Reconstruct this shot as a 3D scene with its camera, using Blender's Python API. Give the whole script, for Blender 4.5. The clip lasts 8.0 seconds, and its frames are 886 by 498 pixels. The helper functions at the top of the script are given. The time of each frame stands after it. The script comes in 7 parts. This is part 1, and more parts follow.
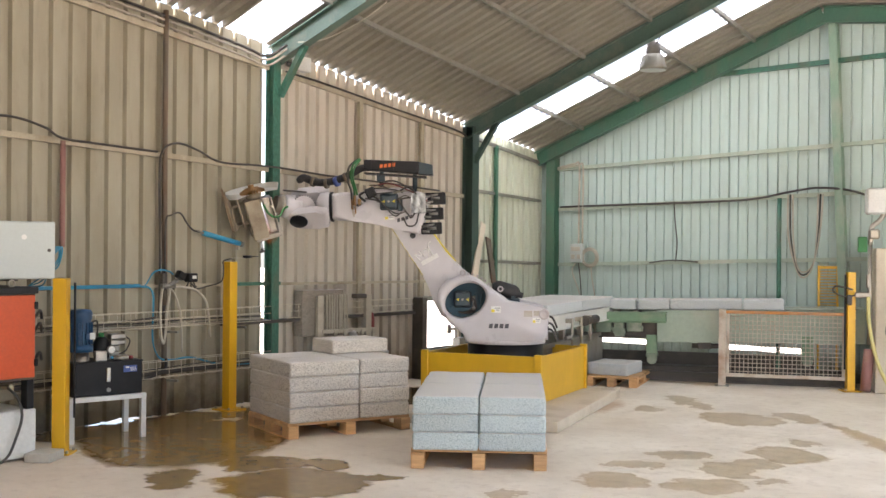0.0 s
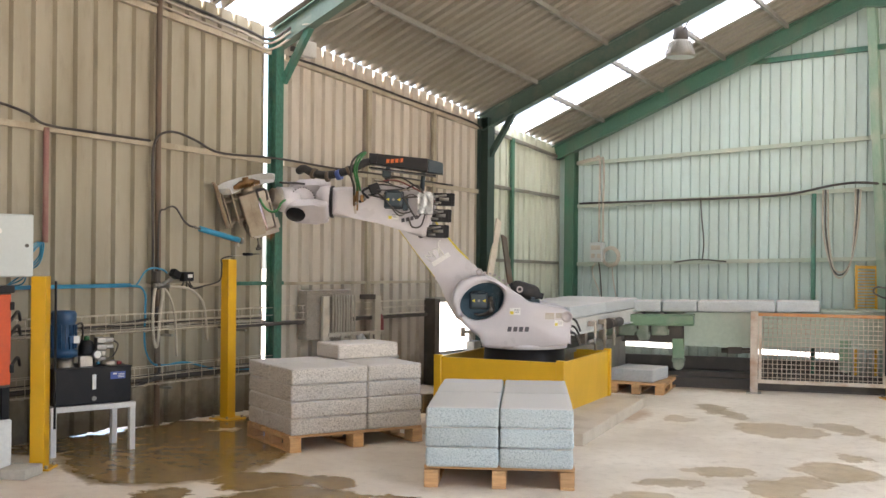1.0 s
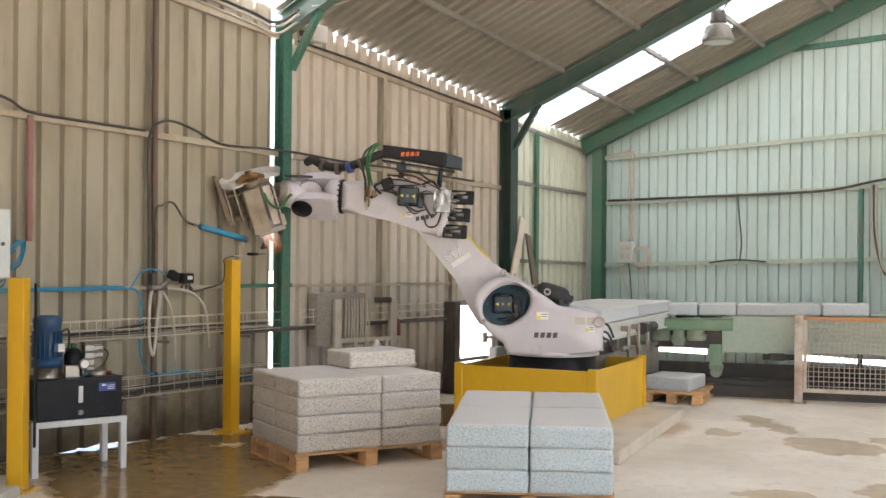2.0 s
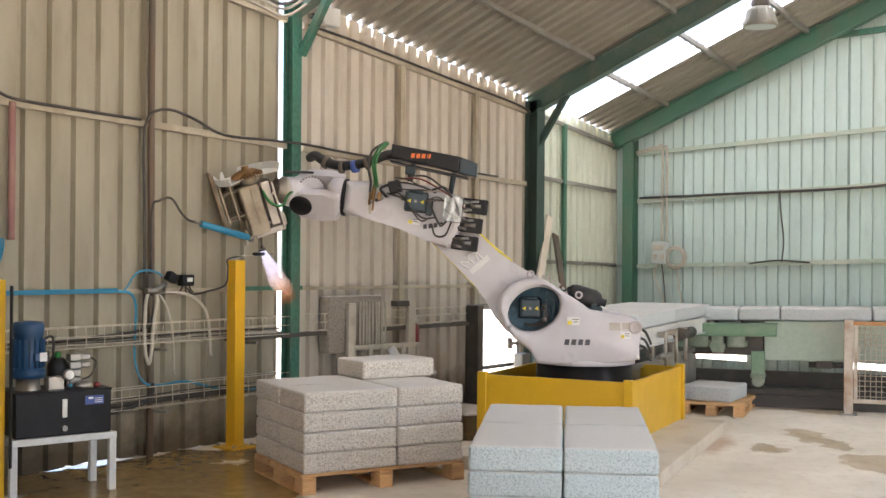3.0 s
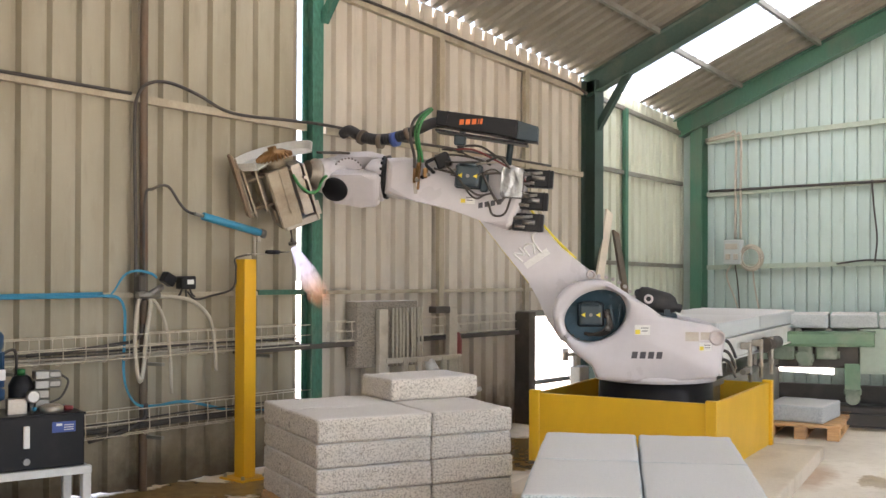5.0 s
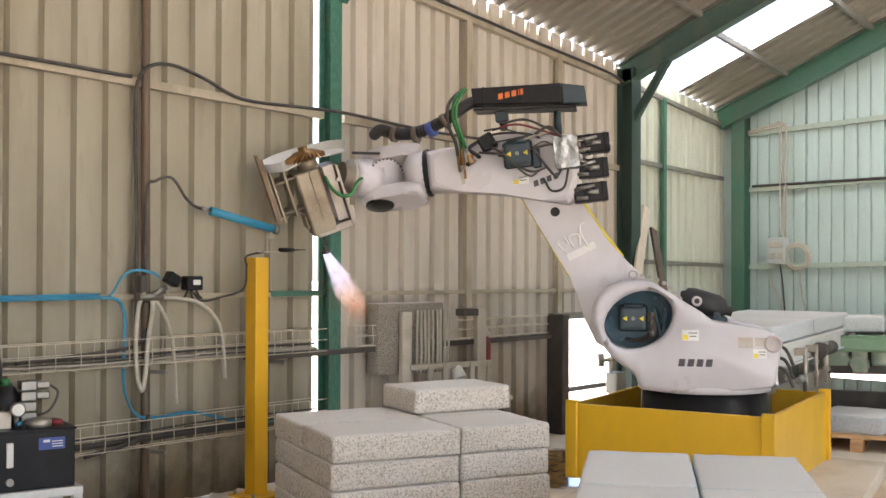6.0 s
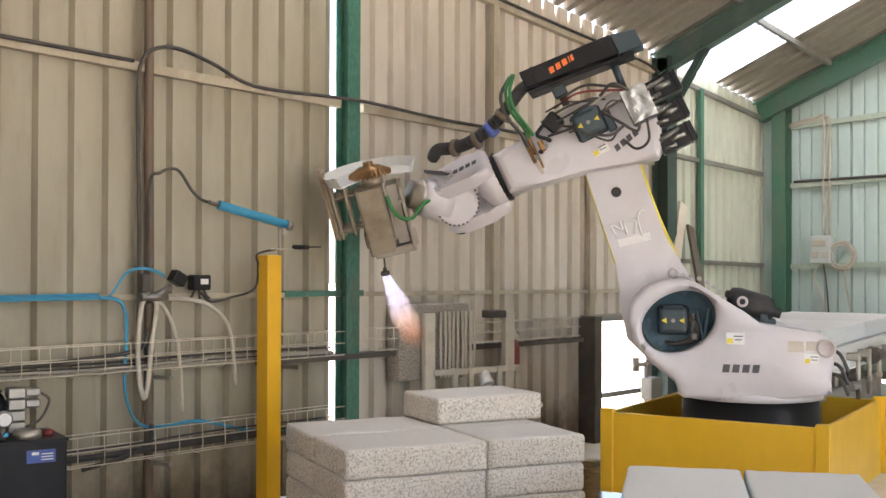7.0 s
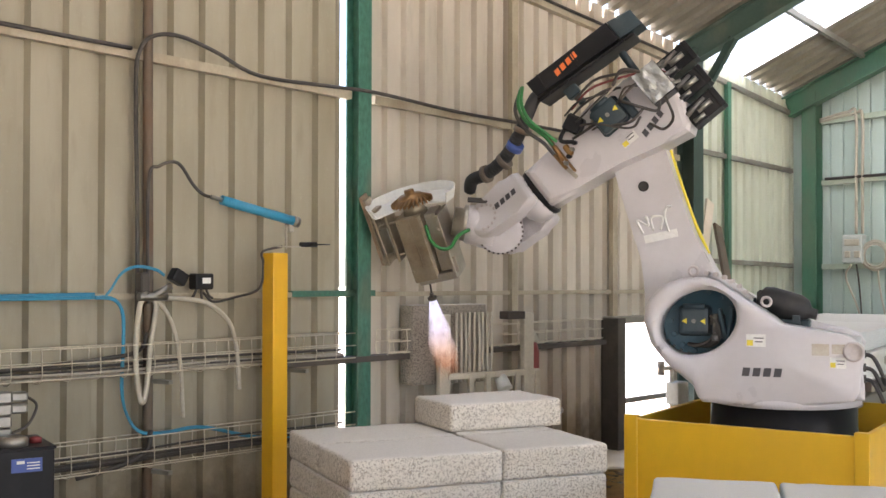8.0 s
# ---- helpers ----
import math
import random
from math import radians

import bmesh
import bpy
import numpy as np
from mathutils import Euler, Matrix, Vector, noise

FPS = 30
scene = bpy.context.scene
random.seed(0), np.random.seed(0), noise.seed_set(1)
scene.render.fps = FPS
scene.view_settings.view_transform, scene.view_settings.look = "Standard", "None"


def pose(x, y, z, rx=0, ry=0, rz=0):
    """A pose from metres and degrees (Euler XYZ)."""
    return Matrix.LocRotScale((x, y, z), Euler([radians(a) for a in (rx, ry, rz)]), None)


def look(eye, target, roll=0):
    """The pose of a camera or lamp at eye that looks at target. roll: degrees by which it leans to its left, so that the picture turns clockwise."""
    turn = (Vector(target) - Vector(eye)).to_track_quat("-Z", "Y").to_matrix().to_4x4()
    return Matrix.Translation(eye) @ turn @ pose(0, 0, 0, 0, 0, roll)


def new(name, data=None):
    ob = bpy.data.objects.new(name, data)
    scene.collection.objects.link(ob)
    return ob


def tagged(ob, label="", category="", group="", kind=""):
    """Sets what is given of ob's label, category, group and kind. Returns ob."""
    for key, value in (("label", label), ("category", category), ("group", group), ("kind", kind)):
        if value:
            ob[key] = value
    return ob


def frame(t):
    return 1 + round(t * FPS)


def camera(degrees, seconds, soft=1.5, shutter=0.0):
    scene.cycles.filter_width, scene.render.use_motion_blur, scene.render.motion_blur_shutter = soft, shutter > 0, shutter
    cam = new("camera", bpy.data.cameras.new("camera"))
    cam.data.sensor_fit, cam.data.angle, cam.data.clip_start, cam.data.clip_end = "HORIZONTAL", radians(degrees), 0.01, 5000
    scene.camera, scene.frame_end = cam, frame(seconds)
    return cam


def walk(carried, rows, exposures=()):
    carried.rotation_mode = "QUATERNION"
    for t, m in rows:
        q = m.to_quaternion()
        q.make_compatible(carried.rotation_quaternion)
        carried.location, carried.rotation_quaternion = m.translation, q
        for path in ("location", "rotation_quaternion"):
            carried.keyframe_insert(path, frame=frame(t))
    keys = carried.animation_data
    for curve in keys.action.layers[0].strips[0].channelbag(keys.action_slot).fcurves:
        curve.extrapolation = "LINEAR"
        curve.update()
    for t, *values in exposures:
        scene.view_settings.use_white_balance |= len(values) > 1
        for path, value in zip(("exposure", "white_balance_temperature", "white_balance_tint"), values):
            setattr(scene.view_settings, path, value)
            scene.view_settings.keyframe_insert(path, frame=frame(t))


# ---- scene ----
cam = camera(42.99, 8.0)
PATH = [
    (0, pose(0.000, 0.000, 1.624, 89.92, -0.51, 35.84)),
    (0.5, pose(-0.238, 0.273, 1.610, 89.93, -0.60, 35.98)),
    (1, pose(-0.504, 0.615, 1.581, 90.00, -0.58, 36.32)),
    (1.5, pose(-0.758, 0.941, 1.561, 90.06, -0.52, 36.76)),
    (3, pose(-1.480, 1.888, 1.531, 90.22, -0.44, 38.39)),
    (3.5, pose(-1.692, 2.157, 1.501, 90.31, -0.40, 38.92)),
    (4, pose(-1.923, 2.449, 1.490, 90.36, -0.37, 39.52)),
    (4.5, pose(-2.097, 2.711, 1.474, 90.50, -0.27, 40.23)),
    (6, pose(-2.730, 3.417, 1.454, 90.56, -0.21, 42.09)),
    (6.5, pose(-2.896, 3.603, 1.440, 90.64, -0.18, 42.78)),
    (7, pose(-3.048, 3.780, 1.425, 90.69, -0.16, 43.44)),
    (7.5, pose(-3.160, 3.921, 1.412, 90.79, -0.12, 44.03)),
    (8, pose(-3.242, 4.049, 1.397, 90.85, -0.13, 44.59)),
]
walk(cam, PATH, [(0, 2.43, 6580, 18), (4, 2.53, 6560, 18), (8, 2.61, 6530, 18)])

# ---- world and light ----
world = bpy.data.worlds.new("world")
scene.world = world
world.use_nodes = True
wn = world.node_tree
sky = wn.nodes.new("ShaderNodeTexSky")
sky.sky_type = 'NISHITA'
sky.sun_disc = False
sky.sun_elevation = radians(59)
sky.sun_rotation = radians(174)
sky.air_density = 1.0
sky.dust_density = 2.0
wn.links.new(sky.outputs[0], wn.nodes["Background"].inputs[0])
wn.nodes["Background"].inputs[1].default_value = 0.15
sun_data = bpy.data.lights.new("sun", 'SUN')
sun_data.energy = 5.0
sun_data.angle = radians(0.5)
sun_data.color = (1.0, 0.95, 0.88)
sun_ob = new("sun", sun_data)
sun_ob.matrix_world = look((2, -18, 30), (0, 0, 0))


# ---- materials ----
def nodes_of(name):
    m = bpy.data.materials.new(name)
    m.use_nodes = True
    nt = m.node_tree
    return m, nt, nt.nodes["Principled BSDF"]


def texture(nt, kind, scale, coords, detail=4.0, rough=0.55):
    n = nt.nodes.new(kind)
    n.inputs["Scale"].default_value = scale
    if "Detail" in n.inputs:
        n.inputs["Detail"].default_value = detail
    if kind == "ShaderNodeTexNoise":
        n.inputs["Roughness"].default_value = rough
    nt.links.new(coords, n.inputs["Vector"])
    return n


def ramp(nt, fac, a, b, ca=(0, 0, 0, 1), cb=(1, 1, 1, 1)):
    r = nt.nodes.new("ShaderNodeValToRGB")
    r.color_ramp.elements[0].position, r.color_ramp.elements[1].position = a, b
    r.color_ramp.elements[0].color, r.color_ramp.elements[1].color = ca, cb
    nt.links.new(fac, r.inputs[0])
    return r


def mix(nt, fac, a, b, mode='MIX'):
    n = nt.nodes.new("ShaderNodeMix")
    n.data_type, n.blend_type = 'RGBA', mode
    for sock, val in ((n.inputs[0], fac), (n.inputs[6], a), (n.inputs[7], b)):
        if hasattr(val, "is_linked"):
            nt.links.new(val, sock)
        elif isinstance(val, (int, float)):
            sock.default_value = val
        else:
            sock.default_value = (*val[:3], 1)
    return n.outputs[2]


def stretched(nt, sx, sy, sz):
    tc = nt.nodes.new("ShaderNodeTexCoord")
    mp = nt.nodes.new("ShaderNodeMapping")
    mp.inputs["Scale"].default_value = (sx, sy, sz)
    nt.links.new(tc.outputs["Object"], mp.inputs["Vector"])
    return mp.outputs[0]


def surface(name, col, rough=0.6, metal=0.0, dirt=(0.2, 0.16, 0.11), amount=0.35, big=1.2, fine=35.0, bump=0.15, streak=1.0, var=0.06, rnd=0.0, coat=0.0):
    """Painted, dusty or worn surface: large stains, fine grain, a little relief."""
    m, nt, bs = nodes_of(name)
    co = stretched(nt, 1, 1, streak)
    n1 = texture(nt, "ShaderNodeTexNoise", big, co, 5)
    n2 = texture(nt, "ShaderNodeTexNoise", fine, co, 3)
    c = mix(nt, ramp(nt, n2.outputs[0], 0.3, 0.7).outputs[0], [v * (1 - var) for v in col], [min(1, v * (1 + var)) for v in col])
    st = ramp(nt, n1.outputs[0], 0.48, 0.75, (0, 0, 0, 1), (amount, amount, amount, 1))
    c = mix(nt, st.outputs[0], c, dirt)
    if rnd:
        oi = nt.nodes.new("ShaderNodeObjectInfo")
        k = ramp(nt, oi.outputs["Random"], 0, 1, (1 - rnd,) * 3 + (1,), (1, 1, 1, 1))
        c = mix(nt, 1.0, c, k.outputs[0], 'MULTIPLY')
    nt.links.new(c, bs.inputs["Base Color"])
    rr = ramp(nt, n1.outputs[0], 0.3, 0.8, (rough * 0.85,) * 3 + (1,), (min(1, rough * 1.2),) * 3 + (1,))
    nt.links.new(rr.outputs[0], bs.inputs["Roughness"])
    bs.inputs["Metallic"].default_value = metal
    bs.inputs["Coat Weight"].default_value = coat
    if bump:
        bp = nt.nodes.new("ShaderNodeBump")
        bp.inputs["Strength"].default_value, bp.inputs["Distance"].default_value = bump, 0.01
        nt.links.new(n2.outputs[0], bp.inputs["Height"])
        nt.links.new(bp.outputs[0], bs.inputs["Normal"])
    return m


def sheet_material(name, col, dirt):
    """Profiled sheet: streaked, stained, darker and mouldy towards its foot."""
    m, nt, bs = nodes_of(name)
    co = stretched(nt, 1, 1, 0.22)
    plain = stretched(nt, 1, 1, 1)
    n1 = texture(nt, "ShaderNodeTexNoise", 2.6, co, 6)
    n2 = texture(nt, "ShaderNodeTexNoise", 14.0, co, 4)
    n3 = texture(nt, "ShaderNodeTexNoise", 45.0, plain, 3)
    c = mix(nt, ramp(nt, n1.outputs[0], 0.40, 0.72, (0, 0, 0, 1), (0.7, 0.7, 0.7, 1)).outputs[0], col, dirt)
    c = mix(nt, ramp(nt, n2.outputs[0], 0.55, 0.8, (0, 0, 0, 1), (0.35, 0.35, 0.35, 1)).outputs[0], c, [v * 0.72 for v in dirt])
    c = mix(nt, ramp(nt, n3.outputs[0], 0.62, 0.8, (0, 0, 0, 1), (0.3, 0.3, 0.3, 1)).outputs[0], c, [v * 1.25 for v in col])
    sep = nt.nodes.new("ShaderNodeSeparateXYZ")
    nt.links.new(plain, sep.inputs[0])
    n4 = texture(nt, "ShaderNodeTexNoise", 2.4, plain, 8, 0.7)
    ad = nt.nodes.new("ShaderNodeMath")
    ad.operation = 'MULTIPLY_ADD'
    nt.links.new(n4.outputs[0], ad.inputs[0])
    ad.inputs[1].default_value = -0.8
    nt.links.new(sep.outputs[2], ad.inputs[2])
    up = nt.nodes.new("ShaderNodeMath")
    up.inputs[1].default_value = 0.5
    nt.links.new(ad.outputs[0], up.inputs[0])
    mould = ramp(nt, up.outputs[0], 0.15, 0.48, (0.9, 0.9, 0.9, 1), (0, 0, 0, 1))
    c = mix(nt, mould.outputs[0], c, (0.05, 0.033, 0.02))
    splash = ramp(nt, up.outputs[0], 0.35, 1.35, (0.55, 0.55, 0.55, 1), (0, 0, 0, 1))
    streaky = ramp(nt, n1.outputs[0], 0.30, 0.62)
    wash = nt.nodes.new("ShaderNodeMath")
    wash.operation = 'MULTIPLY'
    nt.links.new(splash.outputs[0], wash.inputs[0])
    nt.links.new(streaky.outputs[0], wash.inputs[1])
    c = mix(nt, wash.outputs[0], c, [v * k for v, k in zip(dirt, (0.62, 0.52, 0.38))])
    nt.links.new(c, bs.inputs["Base Color"])
    bs.inputs["Roughness"].default_value = 0.55
    bp = nt.nodes.new("ShaderNodeBump")
    bp.inputs["Strength"].default_value, bp.inputs["Distance"].default_value = 0.12, 0.01
    nt.links.new(n2.outputs[0], bp.inputs["Height"])
    nt.links.new(bp.outputs[0], bs.inputs["Normal"])
    return m


M = {}
M["beige"] = sheet_material("beige_sheet", (0.375, 0.340, 0.252), (0.255, 0.220, 0.145))
# the beige sheet again, lightened to carry the skylight's light on the second bay
M["beige2"] = sheet_material("skylit_beige_sheet", (0.62, 0.56, 0.465), (0.45, 0.395, 0.31))
M["cream"] = sheet_material("cream_green_sheet", (0.58, 0.61, 0.49), (0.48, 0.49, 0.37))
M["mint"] = sheet_material("mint_sheet", (0.485, 0.605, 0.56), (0.41, 0.495, 0.44))
M["roof"] = surface("roof_sheet", (0.27, 0.248, 0.20), 0.6, 0.0, (0.20, 0.17, 0.12), 0.5, 1.5, 30, 0.1)
M["green"] = surface("green_steel", (0.045, 0.155, 0.105), 0.5, 0.0, (0.12, 0.115, 0.075), 0.9, 5.0, 40, 0.25, 0.5, 0.25)
M["backgreen"] = surface("mid_green_steel", (0.06, 0.165, 0.105), 0.45, 0.0, (0.12, 0.14, 0.10), 0.7, 3.0, 40, 0.2, 0.5)
M["raftgreen"] = surface("dusty_green_steel", (0.085, 0.145, 0.115), 0.5, 0.0, (0.22, 0.22, 0.17), 0.8, 3.0, 40, 0.2, 1.0)
M["rail"] = surface("dusty_rail", (0.44, 0.385, 0.28), 0.6, 0.0, (0.24, 0.18, 0.11), 0.7, 4, 60, 0.2, 0.6)
M["wornorange"] = surface("worn_orange_paint", (0.50, 0.20, 0.045), 0.55, 0.0, (0.42, 0.33, 0.24), 0.8, 6, 50, 0.1)
M["wornwhite"] = surface("rusting_white_paint", (0.54, 0.47, 0.38), 0.55, 0.0, (0.30, 0.14, 0.06), 0.8, 5, 50, 0.15)
M["flakygreen"] = surface("flaking_green_paint", (0.22, 0.34, 0.25), 0.55, 0.0, (0.42, 0.42, 0.34), 0.9, 4, 50, 0.15, 0.5)
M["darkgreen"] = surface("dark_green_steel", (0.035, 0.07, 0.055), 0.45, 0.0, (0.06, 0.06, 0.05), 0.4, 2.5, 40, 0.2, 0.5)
M["galv"] = surface("dull_steel", (0.30, 0.29, 0.25), 0.5, 0.5, (0.2, 0.15, 0.1), 0.6, 4, 60, 0.2, 0.6)
M["rustpipe"] = surface("grimy_pipe", (0.14, 0.11, 0.08), 0.6, 0.2, (0.2, 0.09, 0.04), 0.6, 5, 60, 0.25, 0.5)
M["yellow"] = surface("yellow_paint", (0.74, 0.405, 0.012), 0.36, 0.0, (0.45, 0.26, 0.03), 0.35, 2.5, 14, 0.02, 0.5, 0.04)
M["yellowbox"] = surface("ochre_paint", (0.74, 0.43, 0.02), 0.34, 0.0, (0.5, 0.29, 0.035), 0.35, 1.6, 12, 0.02, 0.6, 0.03)
M["robot"] = surface("robot_paint", (0.57, 0.54, 0.545), 0.30, 0.0, (0.40, 0.36, 0.33), 0.35, 2.2, 18, 0.015, 1.0, 0.025)
M["robotdusty"] = surface("dusty_paint", (0.50, 0.45, 0.43), 0.5, 0.0, (0.33, 0.28, 0.23), 0.5, 5, 60, 0.1)
M["black"] = surface("black_plastic", (0.012, 0.012, 0.013), 0.36, 0.0, (0.06, 0.055, 0.05), 0.22, 5, 60, 0.03, 1.0, 0.05)
M["black"].node_tree.nodes["Principled BSDF"].inputs["Specular IOR Level"].default_value = 0.2
M["rubber"] = surface("black_rubber", (0.02, 0.02, 0.02), 0.6, 0.0, (0.1, 0.085, 0.07), 0.45, 6, 60, 0.1)
M["motor"] = surface("motor_housing", (0.03, 0.05, 0.06), 0.42, 0.2, (0.1, 0.09, 0.08), 0.3, 6, 60, 0.1)
M["teal"] = surface("cast_teal", (0.04, 0.10, 0.135), 0.45, 0.1, (0.1, 0.1, 0.09), 0.3, 6, 60, 0.15)
M["steel"] = surface("bare_steel", (0.42, 0.38, 0.32), 0.4, 0.75, (0.22, 0.15, 0.09), 0.5, 6, 70, 0.15)
M["toolsteel"] = surface("heat_tinted_steel", (0.34, 0.29, 0.21), 0.45, 0.6, (0.16, 0.1, 0.06), 0.6, 7, 70, 0.2)
M["bronze"] = surface("bronze", (0.30, 0.17, 0.07), 0.4, 0.85, (0.12, 0.07, 0.03), 0.5, 9, 80, 0.1)
M["chrome"] = surface("fitting_metal", (0.27, 0.26, 0.235), 0.4, 0.9, (0.3, 0.25, 0.2), 0.3, 8, 80, 0.05)
M["whitepaint"] = surface("white_paint", (0.68, 0.68, 0.64), 0.45, 0.0, (0.45, 0.41, 0.33), 0.35, 3, 40, 0.06)
M["greybox"] = surface("cabinet_paint", (0.50, 0.54, 0.51), 0.4, 0.0, (0.45, 0.45, 0.4), 0.2, 2, 40, 0.01, 1.0, 0.02)
M["orange"] = surface("orange_paint", (0.56, 0.07, 0.007), 0.4, 0.0, (0.4, 0.06, 0.01), 0.25, 2, 40, 0.04)
M["blue"] = surface("blue_pipe", (0.03, 0.26, 0.42), 0.4, 0.0, (0.1, 0.2, 0.25), 0.4, 6, 60, 0.05)
M["bluemotor"] = surface("blue_motor", (0.015, 0.07, 0.16), 0.4, 0.0, (0.05, 0.07, 0.1), 0.4, 6, 60, 0.08)
M["hose"] = surface("pale_hose", (0.50, 0.46, 0.37), 0.5, 0.0, (0.32, 0.27, 0.2), 0.5, 8, 60, 0.05)
M["cable"] = surface("dusty_cable", (0.05, 0.045, 0.04), 0.6, 0.0, (0.17, 0.14, 0.1), 0.5, 8, 60, 0.05)
M["copper"] = surface("pale_cable", (0.40, 0.36, 0.29), 0.55, 0.0, (0.25, 0.2, 0.15), 0.5, 8, 60, 0.05)
M["greenhose"] = surface("green_hose", (0.02, 0.17, 0.04), 0.4, 0.0, (0.08, 0.12, 0.05), 0.3, 8, 60, 0.03)
M["red"] = surface("dark_red_paint", (0.22, 0.03, 0.03), 0.45, 0.0, (0.2, 0.14, 0.1), 0.4, 8, 60, 0.05)
M["stone"] = surface("rough_stone", (0.48, 0.45, 0.38), 0.8, 0.0, (0.33, 0.3, 0.24), 0.4, 6, 40, 0.4)
M["concretepad"] = surface("pad_concrete", (0.64, 0.56, 0.44), 0.75, 0.0, (0.36, 0.27, 0.17), 0.5, 2.5, 40, 0.3)
M["convgreen"] = surface("worn_green_paint", (0.17, 0.28, 0.17), 0.55, 0.0, (0.36, 0.35, 0.27), 0.75, 2.2, 25, 0.2)
M["convdust"] = surface("dusty_green_beam", (0.38, 0.45, 0.36), 0.65, 0.0, (0.52, 0.50, 0.41), 0.7, 2.0, 25, 0.15)
M["darksteel"] = surface("dark_grimy_steel", (0.075, 0.065, 0.055), 0.6, 0.2, (0.2, 0.17, 0.13), 0.5, 4, 50, 0.2)
M["yellowlabel"] = surface("yellow_label", (0.75, 0.6, 0.05), 0.5, 0.0, (0.6, 0.5, 0.1), 0.2, 20, 60, 0.0)
M["whitelabel"] = surface("white_label", (0.75, 0.74, 0.7), 0.5, 0.0, (0.6, 0.57, 0.5), 0.2, 20, 60, 0.0)
M["darktext"] = surface("dark_lettering", (0.06, 0.055, 0.06), 0.5, 0.0, (0.1, 0.1, 0.1), 0.1, 20, 60, 0.0)
M["orangetext"] = surface("orange_lettering", (0.75, 0.16, 0.03), 0.5, 0.0, (0.5, 0.12, 0.03), 0.1, 20, 60, 0.0)
M["bluelabel"] = surface("blue_label", (0.05, 0.09, 0.3), 0.45, 0.0, (0.1, 0.12, 0.25), 0.1, 20, 60, 0.0)
M["wire"] = surface("pale_tray_wire", (0.66, 0.60, 0.47), 0.5, 0.2, (0.4, 0.34, 0.25), 0.4, 9, 60, 0.05)
M["foil"] = surface("crumpled_foil", (0.45, 0.46, 0.45), 0.38, 0.8, (0.10, 0.10, 0.10), 0.8, 9, 60, 0.03)
M["oldwood"] = surface("greyed_wood", (0.27, 0.19, 0.12), 0.7, 0.0, (0.12, 0.09, 0.06), 0.6, 8, 60, 0.2)
M["gearpaint"] = surface("caked_green_machine", (0.20, 0.25, 0.18), 0.7, 0.0, (0.44, 0.42, 0.34), 0.9, 5, 30, 0.35)
M["maroon"] = surface("faded_red_pipe", (0.30, 0.14, 0.12), 0.6, 0.0, (0.35, 0.27, 0.2), 0.5, 5, 60, 0.1)
M["yellowhose"] = surface("yellow_hose", (0.62, 0.55, 0.22), 0.5, 0.0, (0.45, 0.4, 0.25), 0.4, 8, 60, 0.05)


def granite(name, light, dark, tint):
    m, nt, bs = nodes_of(name)
    co = stretched(nt, 1, 1, 1)
    v = texture(nt, "ShaderNodeTexVoronoi", 150.0, co)
    n1 = texture(nt, "ShaderNodeTexNoise", 105.0, co, 5, 0.72)
    n2 = texture(nt, "ShaderNodeTexNoise", 3.0, co, 4)
    bw = nt.nodes.new("ShaderNodeRGBToBW")
    nt.links.new(v.outputs["Color"], bw.inputs[0])
    c = mix(nt, ramp(nt, bw.outputs[0], 0.25, 0.75).outputs[0], [x * 0.72 for x in light], light)
    c = mix(nt, ramp(nt, n1.outputs[0], 0.49, 0.58, (0, 0, 0, 1), (0.75, 0.75, 0.75, 1)).outputs[0], c, dark)
    c = mix(nt, ramp(nt, n2.outputs[0], 0.4, 0.7, (0, 0, 0, 1), (0.5, 0.5, 0.5, 1)).outputs[0], c, tint)
    # sawn tops: faces that point up blend towards a pale cream
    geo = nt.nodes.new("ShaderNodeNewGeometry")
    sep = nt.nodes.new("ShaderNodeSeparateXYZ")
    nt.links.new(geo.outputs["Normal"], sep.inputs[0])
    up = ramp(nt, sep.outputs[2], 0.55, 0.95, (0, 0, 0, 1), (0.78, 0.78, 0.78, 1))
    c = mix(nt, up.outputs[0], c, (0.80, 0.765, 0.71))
    oi = nt.nodes.new("ShaderNodeObjectInfo")
    k = ramp(nt, oi.outputs["Random"], 0, 1, (0.88, 0.87, 0.86, 1), (1, 1, 1, 1))
    c = mix(nt, 1.0, c, k.outputs[0], 'MULTIPLY')
    nt.links.new(c, bs.inputs["Base Color"])
    bs.inputs["Roughness"].default_value = 0.8
    bp = nt.nodes.new("ShaderNodeBump")
    bp.inputs["Strength"].default_value, bp.inputs["Distance"].default_value = 0.9, 0.008
    nt.links.new(n1.outputs[0], bp.inputs["Height"])
    nt.links.new(bp.outputs[0], bs.inputs["Normal"])
    return m


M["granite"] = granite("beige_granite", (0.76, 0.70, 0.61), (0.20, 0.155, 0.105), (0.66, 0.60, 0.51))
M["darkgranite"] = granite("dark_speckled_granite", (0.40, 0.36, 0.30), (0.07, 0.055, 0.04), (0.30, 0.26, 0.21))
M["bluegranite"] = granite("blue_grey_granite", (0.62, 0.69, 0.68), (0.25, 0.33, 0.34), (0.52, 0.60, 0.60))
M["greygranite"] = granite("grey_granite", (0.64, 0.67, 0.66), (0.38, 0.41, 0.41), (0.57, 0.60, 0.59))


